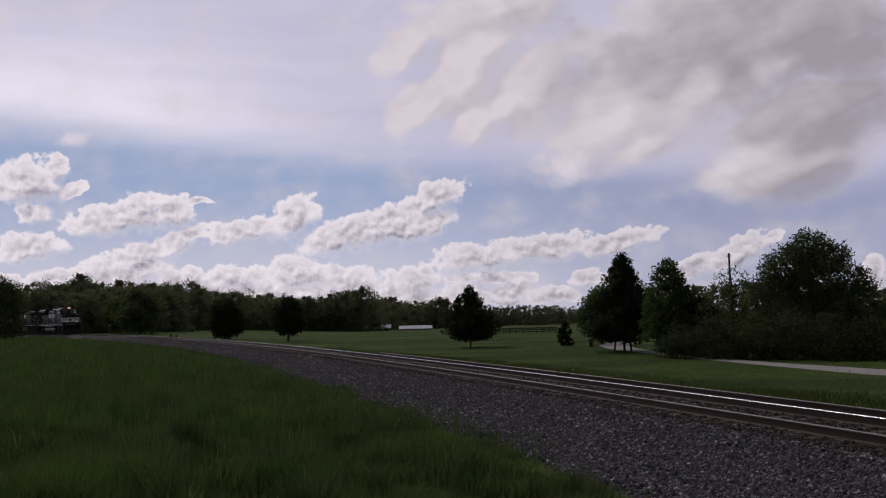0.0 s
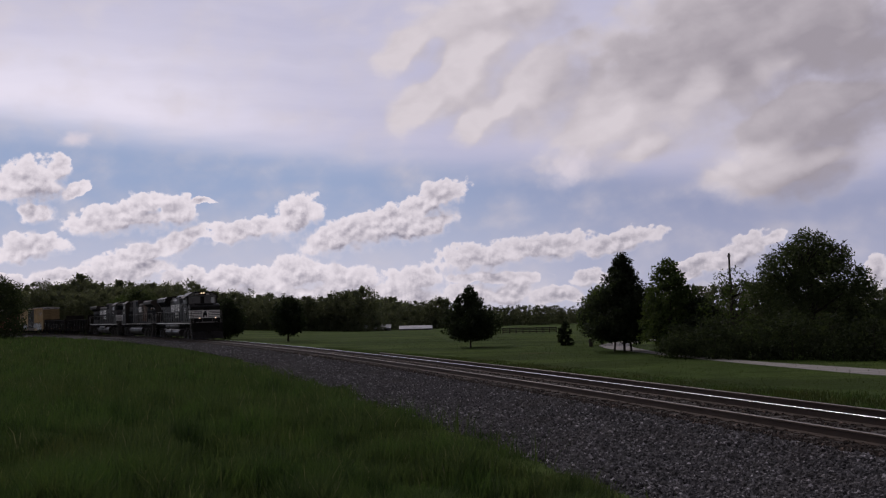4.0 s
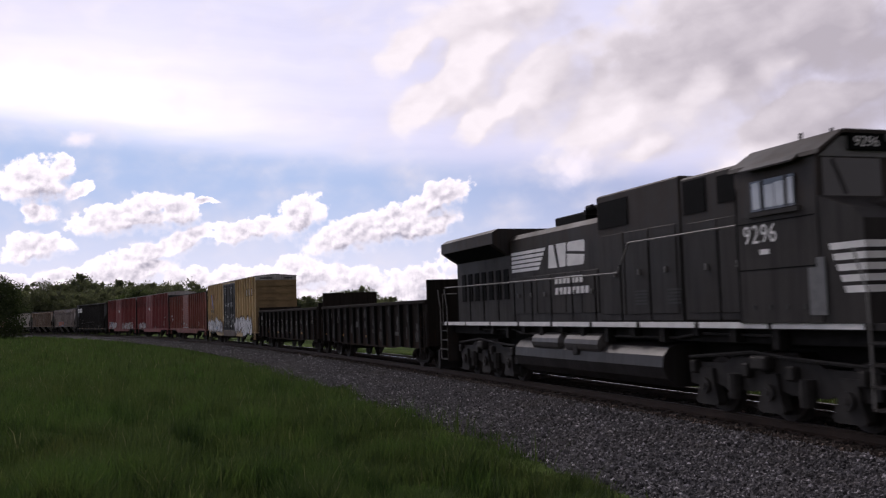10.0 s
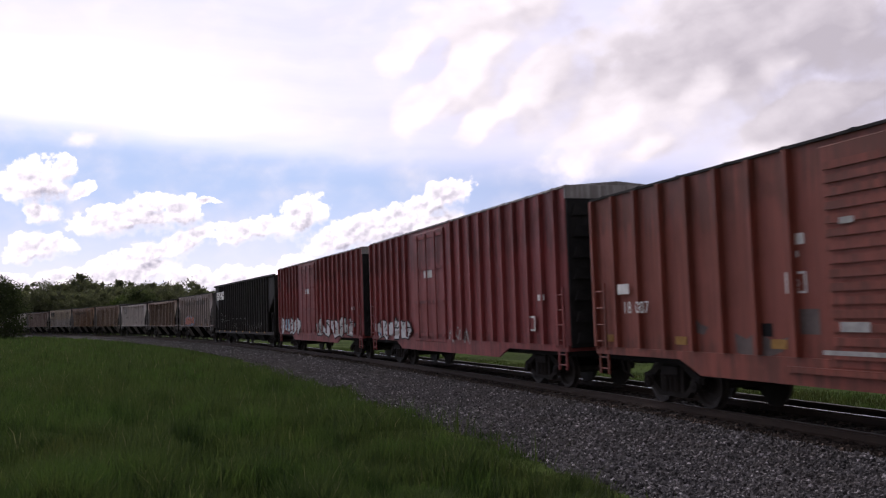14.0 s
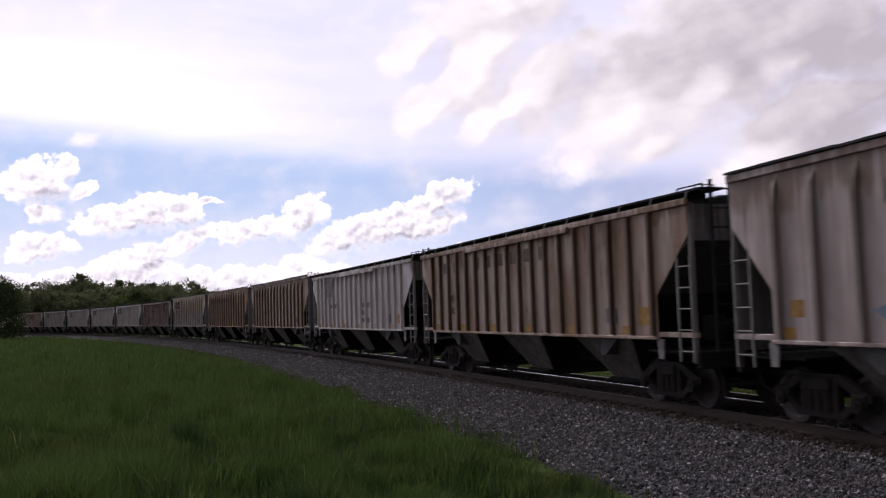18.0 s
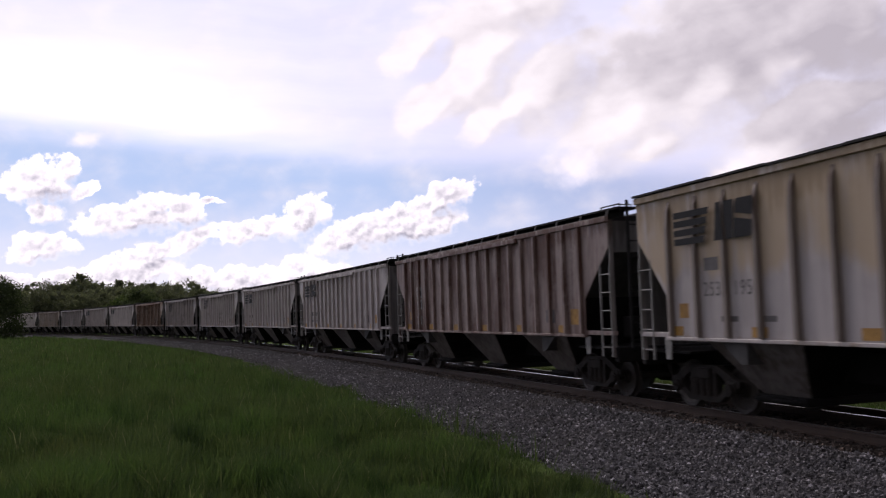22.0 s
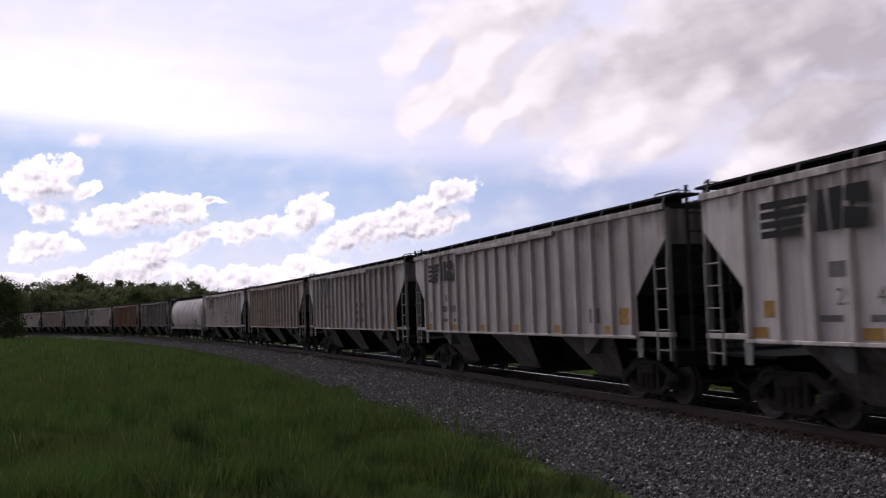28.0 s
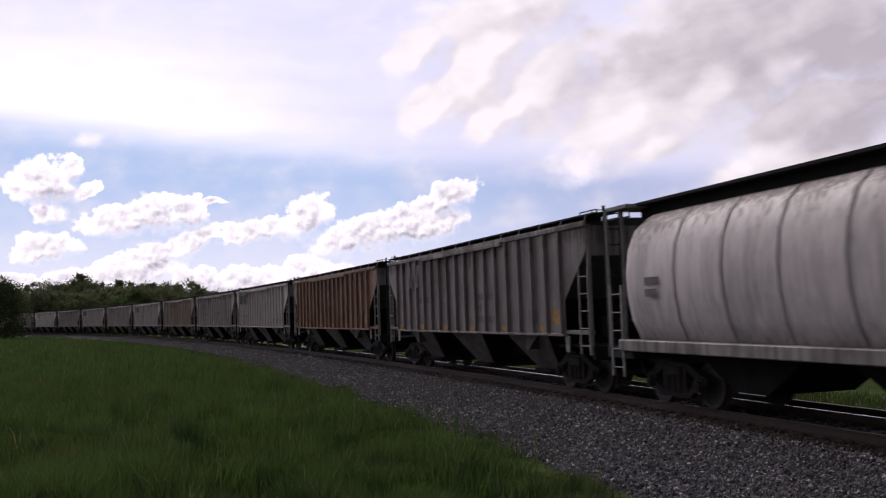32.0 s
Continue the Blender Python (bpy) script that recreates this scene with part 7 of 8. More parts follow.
PINK = paint("hopper_pinkish_grey", (0.66, 0.56, 0.535), 0.4, (0.22, 0.12, 0.08), dirt=0.45, blotch=(0.44, 0.33, 0.3))
CREAM = paint("hopper_cream", (0.66, 0.61, 0.6), 0.3, (0.36, 0.25, 0.14), dirt=0.35, blotch=(0.62, 0.47, 0.31), band=2.6)
TANGREY = paint("hopper_tan_grey", (0.54, 0.465, 0.41), 0.4, (0.19, 0.115, 0.075), dirt=0.5, blotch=(0.38, 0.285, 0.22))
BROWN1 = paint("hopper_rusted_brown", (0.62, 0.49, 0.4), 0.55, (0.2, 0.09, 0.045), dirt=0.55, blotch=(0.34, 0.185, 0.1))
BROWN2 = paint("hopper_orange_rust", (0.52, 0.37, 0.25), 0.68, (0.27, 0.11, 0.042), dirt=0.5, blotch=(0.32, 0.125, 0.045))
BROWN3 = paint("hopper_dark_rust", (0.46, 0.365, 0.335), 0.68, (0.14, 0.065, 0.045), dirt=0.6, blotch=(0.16, 0.085, 0.065))
M_GREYRIB = paint("grey_brown_rib", (0.34, 0.285, 0.25), 0.5, (0.14, 0.085, 0.06), dirt=0.5)
M_RUSTRIB = paint("rusted_rib", (0.17, 0.1, 0.065), 0.7, (0.1, 0.045, 0.024), dirt=0.6)
RUSTRED = paint("hopper_rust_red", (0.36, 0.22, 0.14), 0.7, (0.2, 0.085, 0.04), dirt=0.6, blotch=(0.24, 0.1, 0.045))


def marks_s(ink, bars_y=-1.567, num="", lift=0.0):
    """A barred emblem near the rear, number bars below it."""
    def put(car):
        emblem(car, -6.55 - lift, 3.12 + lift, -4.05 - lift, 3.76 + lift * 1.5, ink, -1.664, 4)
        patches(car, bars(-5.1 - lift * 8, 2.42 + lift * 3, [0.45], 0.24, 0.3), M_FAINT, bars_y)
        if num:
            # the figures stand in the panels between the ribs
            first, step = (-4.98, 0.833) if len(num) < 6 else (-5.88, 0.93)
            size = 2 if len(num) < 6 else 3
            for i in range(0, len(num), size):
                words(car, num[i:i + size], first + step * (i // size), 2.0 + lift * 2.5, 0.27, M_FAINT, bars_y, "car_number", 0.95)
        else:
            patches(car, bars(-5.45, 2.08, [1.5], 0.2, 0.3), M_FAINT, bars_y)
        patches(car, bars(-5.35, 1.75, [0.5], 0.1, 0.16) + bars(-4.3, 1.75, [0.5], 0.1, 0.16), M_FAINT, bars_y)
        common(car)
    return put


def marks_n(ink, num="", big=True):
    """Two big plain blocks near the rear, three lines of faded bars ahead of the middle."""
    def put(car):
        if big:
            for i, lean in enumerate((0.0, 0.22, 0.0, 0.1, -0.1, 0.1)):
                patches(car, [rect(-5.3 + i * 0.29 - lean / 2, 2.98, -5.16 + i * 0.29 - lean / 2, 3.8, lean)], ink, -1.664, "emblem_bar")
        if num:
            words(car, num, -4.9, 2.4, 0.26, M_FAINT, -1.567, "car_number")
        else:
            patches(car, bars(-4.9, 2.42, [1.8], 0.2, 0.3), M_FAINT, -1.567)
        for k, (count, width) in enumerate(((7, 1.7), (3, 0.75), (7, 1.75))):
            word_blocks(car, 0.95, 2.4 - 0.34 * k, count, width, 0.2, M_FAINT, -1.567)
        common(car)
    return put


def common(car):
    reflectors(car, (-6.83, -4.27, -1.71, 0.85, 3.42, 5.98), 1.48, -1.567, w=0.42, hgt=0.18)
    patches(car, [rect(6.45, 1.68, 7.0, 2.05)], M_YELLOW, -1.567, "reflector")
    patches(car, [rect(-6.72, 1.82, -6.4, 2.1)], M_YELLOW, -1.567, "reflector")
    patches(car, [rect(5.1, 1.72, 5.6, 2.05)], M_FAINT, -1.582, "stencil_panel")
    bx("placard", 5.15, 5.55, -1.57, -1.566, 1.75, 2.02, M_INK, car, 0.0)


def marks_patch(car):
    """Pale square patches with dark blocks on a rusted side."""
    patches(car, [rect(-5.8, 2.6, -5.2, 3.0), rect(-5.75, 2.2, -5.2, 2.55), rect(-5.75, 1.65, -5.25, 1.95)], M_DIM, -1.58)
    patches(car, bars(-5.65, 2.7, [0.36], 0.18, 0.3) + bars(-5.6, 2.28, [0.3], 0.18, 0.3), M_INK, -1.583)
    common(car)


M_HAZE = plain("spray_haze", (0.26, 0.33, 0.46), 0.6, 0, 0.5, 3)
M_TAGRED = plain("spray_orange_red", (0.66, 0.17, 0.08), 0.6, 0, 0.45, 3)


def marks_tagged(car):
    haze = random.Random(8)
    ring = [(-1.95 + 3.0 * math.cos(a * 0.3491) * haze.uniform(0.86, 1.08), 1.92 + 0.52 * math.sin(a * 0.3491) * haze.uniform(0.7, 1.1)) for a in range(18)]
    patches(car, [ring], M_HAZE, -1.664, "graffiti", "sprayed blue haze")
    graffiti(car, -4.3, 0.2, 1.5, 2.3, -1.668, 61, [M_TAGRED], 7)
    for x, count, size in ((-4.6, 7, 0.34), (-0.75, 3, 0.26), (1.0, 7, 0.38)):
        word_blocks(car, x, 3.42, count, count * size * 1.42, size, M_FAINT, -1.567)
    common(car)


def marks_line(car):
    patches(car, [rect(-6.0 + i * 0.95, 3.35, -5.55 + i * 0.95, 3.7) for i in range(9)], M_GHOST, -1.566)
    patches(car, bars(-5.6, 2.4, [0.6, 0.6], 0.22, 0.4), M_GHOST, -1.566)
    common(car)


M_GHOST = plain("ghost_stencil", (0.23, 0.17, 0.135), 0.75, 0, 0.6, 4)
M_FAINT = plain("faded_stencil", (0.22, 0.2, 0.195), 0.7, 0, 0.5, 3)
KINDS = [
    ("pinkish-grey ribbed covered hopper with red and blue graffiti", PINK, marks_tagged),
    ("brown rusted ribbed covered hopper with faded lettering", BROWN1, marks_line),
    ("white ribbed covered hopper with rust runs", WHITE1, marks_n(M_FAINT)),
    ("brown rusted ribbed covered hopper with pale panels", BROWN1, common),
    ("orange-brown rusted ribbed covered hopper", BROWN2, marks_line),
    ("cream ribbed covered hopper with a black barred emblem", CREAM, marks_s(M_INK, num="253195", lift=0.09)),
    ("dark rusty brown ribbed covered hopper with pale patches", BROWN3, marks_patch),
    ("light grey ribbed covered hopper with a black barred emblem", GREY1, marks_s(M_INK)),
    ("light grey ribbed covered hopper with a black barred emblem", GREY1, marks_s(M_INK)),
    ("pale grey ribbed covered hopper with dark block letters", GREY1, marks_n(M_INK)),
    ("worn grey ribbed covered hopper with sooty streaks", GREY2, marks_n(M_INK)),
    ("brown rusted ribbed covered hopper with faded lettering", BROWN1, marks_line),
    ("white ribbed covered hopper with a large black barred emblem", WHITE1, marks_s(M_INK, num="25484")),
    ("off-white ribbed covered hopper with a black barred emblem", GREY1, marks_s(M_INK)),
    ("worn grey ribbed covered hopper with faded block letters", GREY2, marks_n(M_FAINT)),
    ("tan-grey stained ribbed covered hopper", TANGREY, marks_n(M_FAINT, big=False)),
    ("pale grey ribbed covered hopper with dark block letters", WHITE1, marks_n(M_INK)),
    None,
    ("dark grey ribbed covered hopper with rusty ribs", GREY3, marks_n(M_FAINT)),
    ("rust-red ribbed covered hopper stripped of its paint", RUSTRED, marks_line),
    ("light grey ribbed covered hopper with a black barred emblem", GREY1, marks_s(M_INK)),
    ("worn grey ribbed covered hopper with faded lettering", GREY2, marks_n(M_FAINT)),
    ("tan-grey stained ribbed covered hopper", TANGREY, marks_line),
    ("light grey ribbed covered hopper with a black barred emblem", GREY1, marks_s(M_INK)),
    ("worn grey ribbed covered hopper with faded lettering", GREY2, marks_n(M_FAINT)),
    ("light grey ribbed covered hopper with a black barred emblem", GREY1, marks_s(M_INK)),
    ("worn grey ribbed covered hopper with faded lettering", GREY2, marks_n(M_FAINT)),
    ("white ribbed covered hopper with rust runs", WHITE1, marks_n(M_FAINT)),
    ("dark grey ribbed covered hopper with rusty ribs", GREY3, marks_line),
    ("worn grey ribbed covered hopper with faded lettering", GREY2, marks_n(M_FAINT)),
    ("dark rusty brown ribbed covered hopper", BROWN3, marks_line),
]
ROUND = paint("round_hopper_white", (0.8, 0.735, 0.715), 0.3, (0.17, 0.12, 0.1), fade=(0.7, 0.63, 0.61), dirt=0.5)
for i, kind in enumerate(KINDS):
    k = 10 + i
    if kind is None:
        c = round_hopper("pale round-sided covered hopper with sooty weld bands", ROUND, pitch_of(k))
        patches(c, bars(-6.6, 2.5, [0.55, 0.45], 0.16, 0.24), M_FAINT, -1.64)
        patches(c, [rect(5.2, 1.75, 5.8, 2.0)], M_INK, -1.6)
        TRAIN.append(c)
    else:
        TRAIN.append(hopper("covered_hopper", kind[0], kind[1], pitch_of(k), kind[2], i in (0, 3, 4, 5), M_RUSTRIB if kind[1] in (BROWN1, BROWN2) else M_GREYRIB if kind[1] in (CREAM, PINK) else None, i in (0, 3, 4, 5, 7)))

# ---- trees and grass ----
M_CEDAR = leaf_mat("cedar_leaves", (0.022, 0.033, 0.018), (0.042, 0.056, 0.029))
M_LEAF = leaf_mat("oak_leaves", (0.056, 0.078, 0.038), (0.102, 0.13, 0.063))
M_SPRING = leaf_mat("spring_leaves", (0.052, 0.082, 0.026), (0.095, 0.13, 0.046))
# lighter and greyer than near leaves: distance haze is in the colour
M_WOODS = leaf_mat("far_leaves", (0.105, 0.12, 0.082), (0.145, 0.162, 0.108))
M_THICKET = leaf_mat("thicket_leaves", (0.032, 0.046, 0.022), (0.056, 0.074, 0.036))


def scatter_leaves(rng, centres, size, flat=0.0):
    """Small four-cornered leaves or sprays, turned at random, one at each place."""
    n = len(centres)
    a = rng.normal(size=(n, 3))
    a[:, 2] *= 1 - flat
    a /= np.linalg.norm(a, axis=1, keepdims=True)
    b = np.cross(a, rng.normal(size=(n, 3)))
    b /= np.linalg.norm(b, axis=1, keepdims=True)
    s = (size * rng.uniform(0.6, 1.4, n))[:, None]
    v = np.stack([centres - a * s, centres - b * s * 0.45, centres + a * s, centres + b * s * 0.45], 1).reshape(-1, 3)
    return v, np.arange(4 * n).reshape(n, 4)


def crown_points(rng, n, profile, lumps=9, rough=0.35, clump=0.16):
    """Places in a crown of the given outline, pairs of (height, radius): gathered in clumps, with gaps."""
    pz = np.array([p[0] for p in profile])
    pr_ = np.array([p[1] for p in profile])
    k = max(20, n // 26)
    u = rng.random(k * 4)
    z = pz[0] + (pz[-1] - pz[0]) * u
    keep = rng.random(k * 4) < np.interp(z, pz, pr_) / pr_.max()
    z = z[keep][:k]
    k = len(z)
    ang = rng.uniform(0, 6.2832, k)
    ph = rng.uniform(0, 6.28, (3,))
    lump = 1 + rough * (0.5 * np.sin(3 * ang + ph[0] + z * 1.3) + 0.5 * np.sin(5 * ang + ph[1] - z * 2.1)) + rng.normal(0, rough * 0.35, k)
    rad = np.interp(z, pz, pr_) * np.clip(lump, 0.35, 1.35) * rng.uniform(0.25, 1.0, k) ** 0.4
    c = np.stack([rad * np.cos(ang), rad * np.sin(ang), z], 1)
    who = rng.integers(0, k, n)
    return c[who] + np.clip(rng.normal(0, 1, (n, 3)), -1.5, 1.5) * (pr_.max() * clump) * np.array([1, 1, 0.8])


def lobed_points(rng, n, lobes):
    """Places in the outer parts of several lobes (x, height, radius), gathered in clumps."""
    w = np.array([r ** 2 for _, _, r in lobes])
    k = n // 22
    who = rng.choice(len(lobes), k, p=w / w.sum())
    d = rng.normal(size=(k, 3))
    d /= np.linalg.norm(d, axis=1, keepdims=True)
    c = np.array([(x, 0.6 * math.sin(7 * i), z) for i, (x, z, r) in enumerate(lobes)])[who]
    c = c + d * np.array([r for _, _, r in lobes])[who][:, None] * rng.uniform(0.3, 1.0, (k, 1)) ** 0.5 * np.array([1, 1, 0.8])
    return c[rng.integers(0, k, n)] + np.clip(rng.normal(0, 0.2, (n, 3)), -0.34, 0.34)


def trunk_mesh(bm, height, r, rng, limbs, profile):
    top = Vector((rng.uniform(-0.1, 0.1), rng.uniform(-0.1, 0.1), height))
    prev, pr0 = Vector((0, 0, -0.3)), r
    for i in range(1, 6):
        p = Vector((0, 0, 0)).lerp(top, i / 5) + Vector((rng.uniform(-0.08, 0.08), rng.uniform(-0.08, 0.08), 0)) * height * 0.06
        taper(bm, prev, p, pr0, r * (1 - 0.16 * i))
        prev, pr0 = p, r * (1 - 0.16 * i)
    for i in range(limbs):
        z = height * rng.uniform(0.25, 0.85)
        a = rng.uniform(0, 6.28)
        rr = np.interp(z, [p[0] for p in profile], [p[1] for p in profile]) * rng.uniform(0.5, 0.9)
        a0 = Vector((0, 0, z))
        mid = a0 + Vector((math.cos(a), math.sin(a), 0.35)) * rr * 0.5
        end = a0 + Vector((math.cos(a + 0.3), math.sin(a + 0.3), 0.55)) * rr
        taper(bm, a0, mid, r * 0.35, r * 0.2)
        taper(bm, mid, end, r * 0.2, r * 0.07)


def taper(bm, a, b, r0, r1, n=6):
    d = (b - a).normalized()
    u = d.orthogonal().normalized()
    w = d.cross(u)
    ra = [bm.verts.new(a + r0 * (math.cos(6.2832 * i / n) * u + math.sin(6.2832 * i / n) * w)) for i in range(n)]
    rb = [bm.verts.new(b + r1 * (math.cos(6.2832 * i / n) * u + math.sin(6.2832 * i / n) * w)) for i in range(n)]
    for i in range(n):
        bm.faces.new((ra[i], ra[(i + 1) % n], rb[(i + 1) % n], rb[i]))


def tree(name, label, category, at, profile, leaves, leaf, mat, seed, trunk=0.15, limbs=10, spread=0.16, rough=0.35, group="", lobes=None):
    """at: x, y on the ground. profile: heights and radii of the crown."""
    rng = np.random.default_rng(seed)
    z = float(ground_z(np.array([at[0]]), np.array([at[1]]))[0])
    t = thing(name, label, category, group)
    t.location = (at[0], at[1], z)
    bm = bmesh.new()
    trunk_mesh(bm, profile[-1][0] * 0.9, trunk, rng, limbs, profile)
    part("trunk", bm, M_BARK, t)
    pts = lobed_points(rng, leaves, lobes) if lobes else crown_points(rng, leaves, profile, rough=rough, clump=spread)
    v, f = scatter_leaves(rng, pts, leaf)
    part("crown", mesh_of("crown", v, f), mat, t)
    return t


# cedars and round trees on the meadow
tree("cedar_tree", "dark young cedar with a spiky top, alone on the meadow", "tree", (2.4, 87.0), [(0.75, 0.9), (1.2, 2.0), (2.0, 2.4), (2.8, 2.15), (3.6, 1.55), (4.6, 0.85), (5.7, 0.08)], 15000, 0.12, M_CEDAR, 1, 0.09, 26, 0.075, 0.45, "meadow trees")
tree("round_tree", "dark round-crowned tree beside the line", "tree", (-21.2, 125.0), [(1.0, 0.8), (1.8, 1.9), (3.2, 2.2), (4.6, 1.7), (5.9, 0.5)], 6500, 0.2, M_CEDAR, 2, 0.16, 10, 0.14, 0.25, "meadow trees")
tree("round_tree", "dark low round-crowned tree beside the line", "tree", (-35.2, 148.0), [(0.5, 1.4), (1.2, 2.5), (3.0, 2.8), (4.8, 2.1), (6.2, 0.6)], 6500, 0.24, M_CEDAR, 3, 0.16, 10, 0.14, 0.25, "meadow trees")
tree("oak_tree", "broad green tree with several trunks", "tree", (-72.5, 220.0), [(0.9, 2.2), (2.2, 4.6), (5.0, 5.2), (8.0, 4.0), (10.6, 1.2)], 7000, 0.34, M_LEAF, 4, 0.3, 12, 0.14, 0.35, "meadow trees")
tree("oak_tree", "light green tree behind the broad one", "tree", (-82.0, 235.0), [(0.8, 2.0), (2.5, 3.8), (5.0, 4.2), (7.6, 3.0), (9.4, 0.8)], 5000, 0.34, M_SPRING, 5, 0.25, 10, 0.14, 0.35, "meadow trees")
tree("cedar_shrub", "narrow dark cedar shrub on the meadow", "shrub", (11.2, 86.0), [(0.0, 0.5), (0.6, 0.68), (1.4, 0.6), (2.2, 0.12)], 2500, 0.11, M_CEDAR, 6, 0.05, 6, 0.12, 0.2)
tree("cedar_tree", "tall dark cedar with bare trunks below, by the gravel road", "tree", (13.8, 71.4), [(0.85, 1.9), (1.4, 2.7), (2.4, 2.75), (3.4, 2.35), (4.6, 1.6), (5.8, 0.95), (6.7, 0.48), (7.6, 0.08)], 20000, 0.14, M_CEDAR, 7, 0.1, 30, 0.075, 0.55, "roadside trees")
tree("oak_tree", "light green tree beside the tall cedar", "tree", (14.6, 86.0), [(0.8, 1.2), (2.0, 2.0), (3.6, 1.7), (5.2, 0.4)], 4000, 0.16, M_SPRING, 8, 0.12, 10, 0.14, 0.4, "roadside trees")
tree("poplar_tree", "tall light green tree with a narrow top, by the road", "tree", (16.1, 66.0), [(0.3, 1.0), (1.5, 1.7), (3.5, 1.75), (5.0, 1.2), (6.0, 0.7), (6.9, 0.15)], 9000, 0.14, M_SPRING, 9, 0.14, 16, 0.12, 0.4, "roadside trees")
tree("hedge_tree", "dark dense tree in the roadside thicket", "tree", (17.8, 64.0), [(0.0, 1.2), (1.3, 1.6), (2.7, 1.2), (3.8, 0.3)], 5000, 0.15, M_CEDAR, 10, 0.12, 10, 0.14, 0.4, "roadside trees")
tree("bare_topped_tree", "thin light tree with an open twiggy top", "tree", (19.4, 62.0), [(0.2, 1.3), (2.0, 1.6), (3.4, 1.6), (4.6, 1.4), (6.0, 0.5)], 1900, 0.1, M_SPRING, 11, 0.12, 40, 0.16, 0.6, "roadside trees")
tree("oak_tree", "big dark full-crowned tree over the roadside thicket", "tree", (23.9, 60.0), [(0.2, 1.9), (1.8, 2.6), (3.6, 3.0), (5.0, 3.1), (6.3, 2.7), (7.4, 1.7), (8.3, 0.6)], 36000, 0.095, M_LEAF, 12, 0.28, 30, 0.075, 0.6, "roadside trees",
     [(-1.5, 5.6, 1.75), (0.1, 6.9, 1.45), (1.4, 6.2, 1.5), (-2.6, 4.3, 1.25), (3.1, 4.9, 0.85), (3.3, 4.0, 0.7), (0.2, 4.8, 2.1), (-1.7, 2.8, 1.6), (1.8, 3.4, 1.6), (2.5, 2.0, 1.4), (-0.2, 1.4, 1.8)])
tree("oak_tree", "dark tree at the end of the roadside thicket", "tree", (27.6, 58.0), [(0.0, 1.4), (1.2, 1.9), (2.4, 1.5), (3.3, 0.4)], 5000, 0.16, M_LEAF, 13, 0.16, 12, 0.14, 0.4, "roadside trees")
tree("oak_tree", "dark tree leaning over the line's inner side", "tree", (-73.0, 150.0), [(0.0, 3.0), (2.0, 4.0), (5.0, 4.0), (8.0, 3.2), (10.2, 1.0)], 12000, 0.2, M_THICKET, 14, 0.3, 12, 0.13, 0.35)
for i, (x, y, r, hgt) in enumerate(((15.4, 60.5, 0.9, 1.6), (17.0, 58.5, 1.1, 2.0), (18.9, 57.0, 1.1, 1.8), (20.8, 55.5, 1.2, 2.2), (22.8, 54.5, 1.3, 2.0), (24.8, 53.5, 1.2, 1.8), (26.8, 52.5, 1.4, 2.4), (29.0, 52.0, 1.4, 2.2))):
    tree("roadside_shrub", "dark green shrub in the roadside thicket", "shrub", (x, y), [(0.0, r * 1.25), (hgt * 0.45, r * 1.45), (hgt * 0.9, r * 1.05), (hgt * 1.25, 0.2)], 3400, 0.1, M_THICKET, 30 + i, 0.05, 6, 0.18, 0.5, "roadside shrubs")


def extra_trunks():
    """The tall cedar stands on three thin trunks."""
    cedar = [o for o in bpy.data.objects if o.name.startswith("cedar_tree") and o.parent is None and abs(o.location.x - 13.8) < 0.1][0]
    for dx, dy in ((-0.75, 0.2), (0.55, -0.15)):
        bm = bmesh.new()
        taper(bm, Vector((dx, dy, -0.3)), Vector((dx * 0.6, dy, 2.4)), 0.09, 0.06)
        part("trunk", bm, M_BARK, cedar)


extra_trunks()


def far_woods():
    """The edges of the woods round the fields, near to far."""
    rng = np.random.default_rng(77)
    vs, fs, base = [], [], 0
    # from, to (thousandths of the depth), depth, height, count, leaves, leaf size
    for a, b, d, hgt, count, leaves, size in ((-530, -285, 250, 12.3, 44, 2000, 0.024), (-360, -80, 330, 13.2, 80, 1800, 0.025), (-120, 0, 430, 14.0, 50, 1500, 0.026), (-30, 190, 700, 14.0, 90, 600, 0.036),
                                              (-530, -270, 285, 15.6, 60, 1900, 0.024), (-420, -60, 360, 13.6, 60, 1500, 0.026), (160, 620, 160, 8.0, 44, 1000, 0.034), (-1400, -530, 230, 11.0, 14, 1000, 0.034)):
        for i in range(count):
            u = (i + rng.uniform(0, 1)) / count
            dd = d * rng.uniform(1.0, 1.12)
            x = (a + (b - a) * u) / 1000 * dd
            z = float(ground_z(np.array([x]), np.array([dd]))[0])
            hh = hgt * rng.uniform(0.86, 1.08) * (1 + 0.1 * math.sin(u * 11 + d))
            r = hh * rng.uniform(0.3, 0.42)
            prof = [(0.0, r), (hh * 0.25, r), (hh * 0.6, r * 0.95), (hh * 0.85, r * 0.7), (hh, r * 0.25)]
            pts = crown_points(rng, leaves, prof, rough=0.3, clump=0.15) + np.array([x, dd, z])
            core = crown_points(rng, 220, [(z0, r0 * 0.8) for z0, r0 in prof], rough=0.2, clump=0.1) + np.array([x, dd, z])
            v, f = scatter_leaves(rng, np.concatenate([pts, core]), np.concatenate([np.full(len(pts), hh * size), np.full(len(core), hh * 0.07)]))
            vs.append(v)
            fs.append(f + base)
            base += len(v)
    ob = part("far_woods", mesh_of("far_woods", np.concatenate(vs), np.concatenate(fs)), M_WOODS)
    return tagged(ob, "dark green edge of distant broad-leaved woods", "woods", kind="stuff")


far_woods()


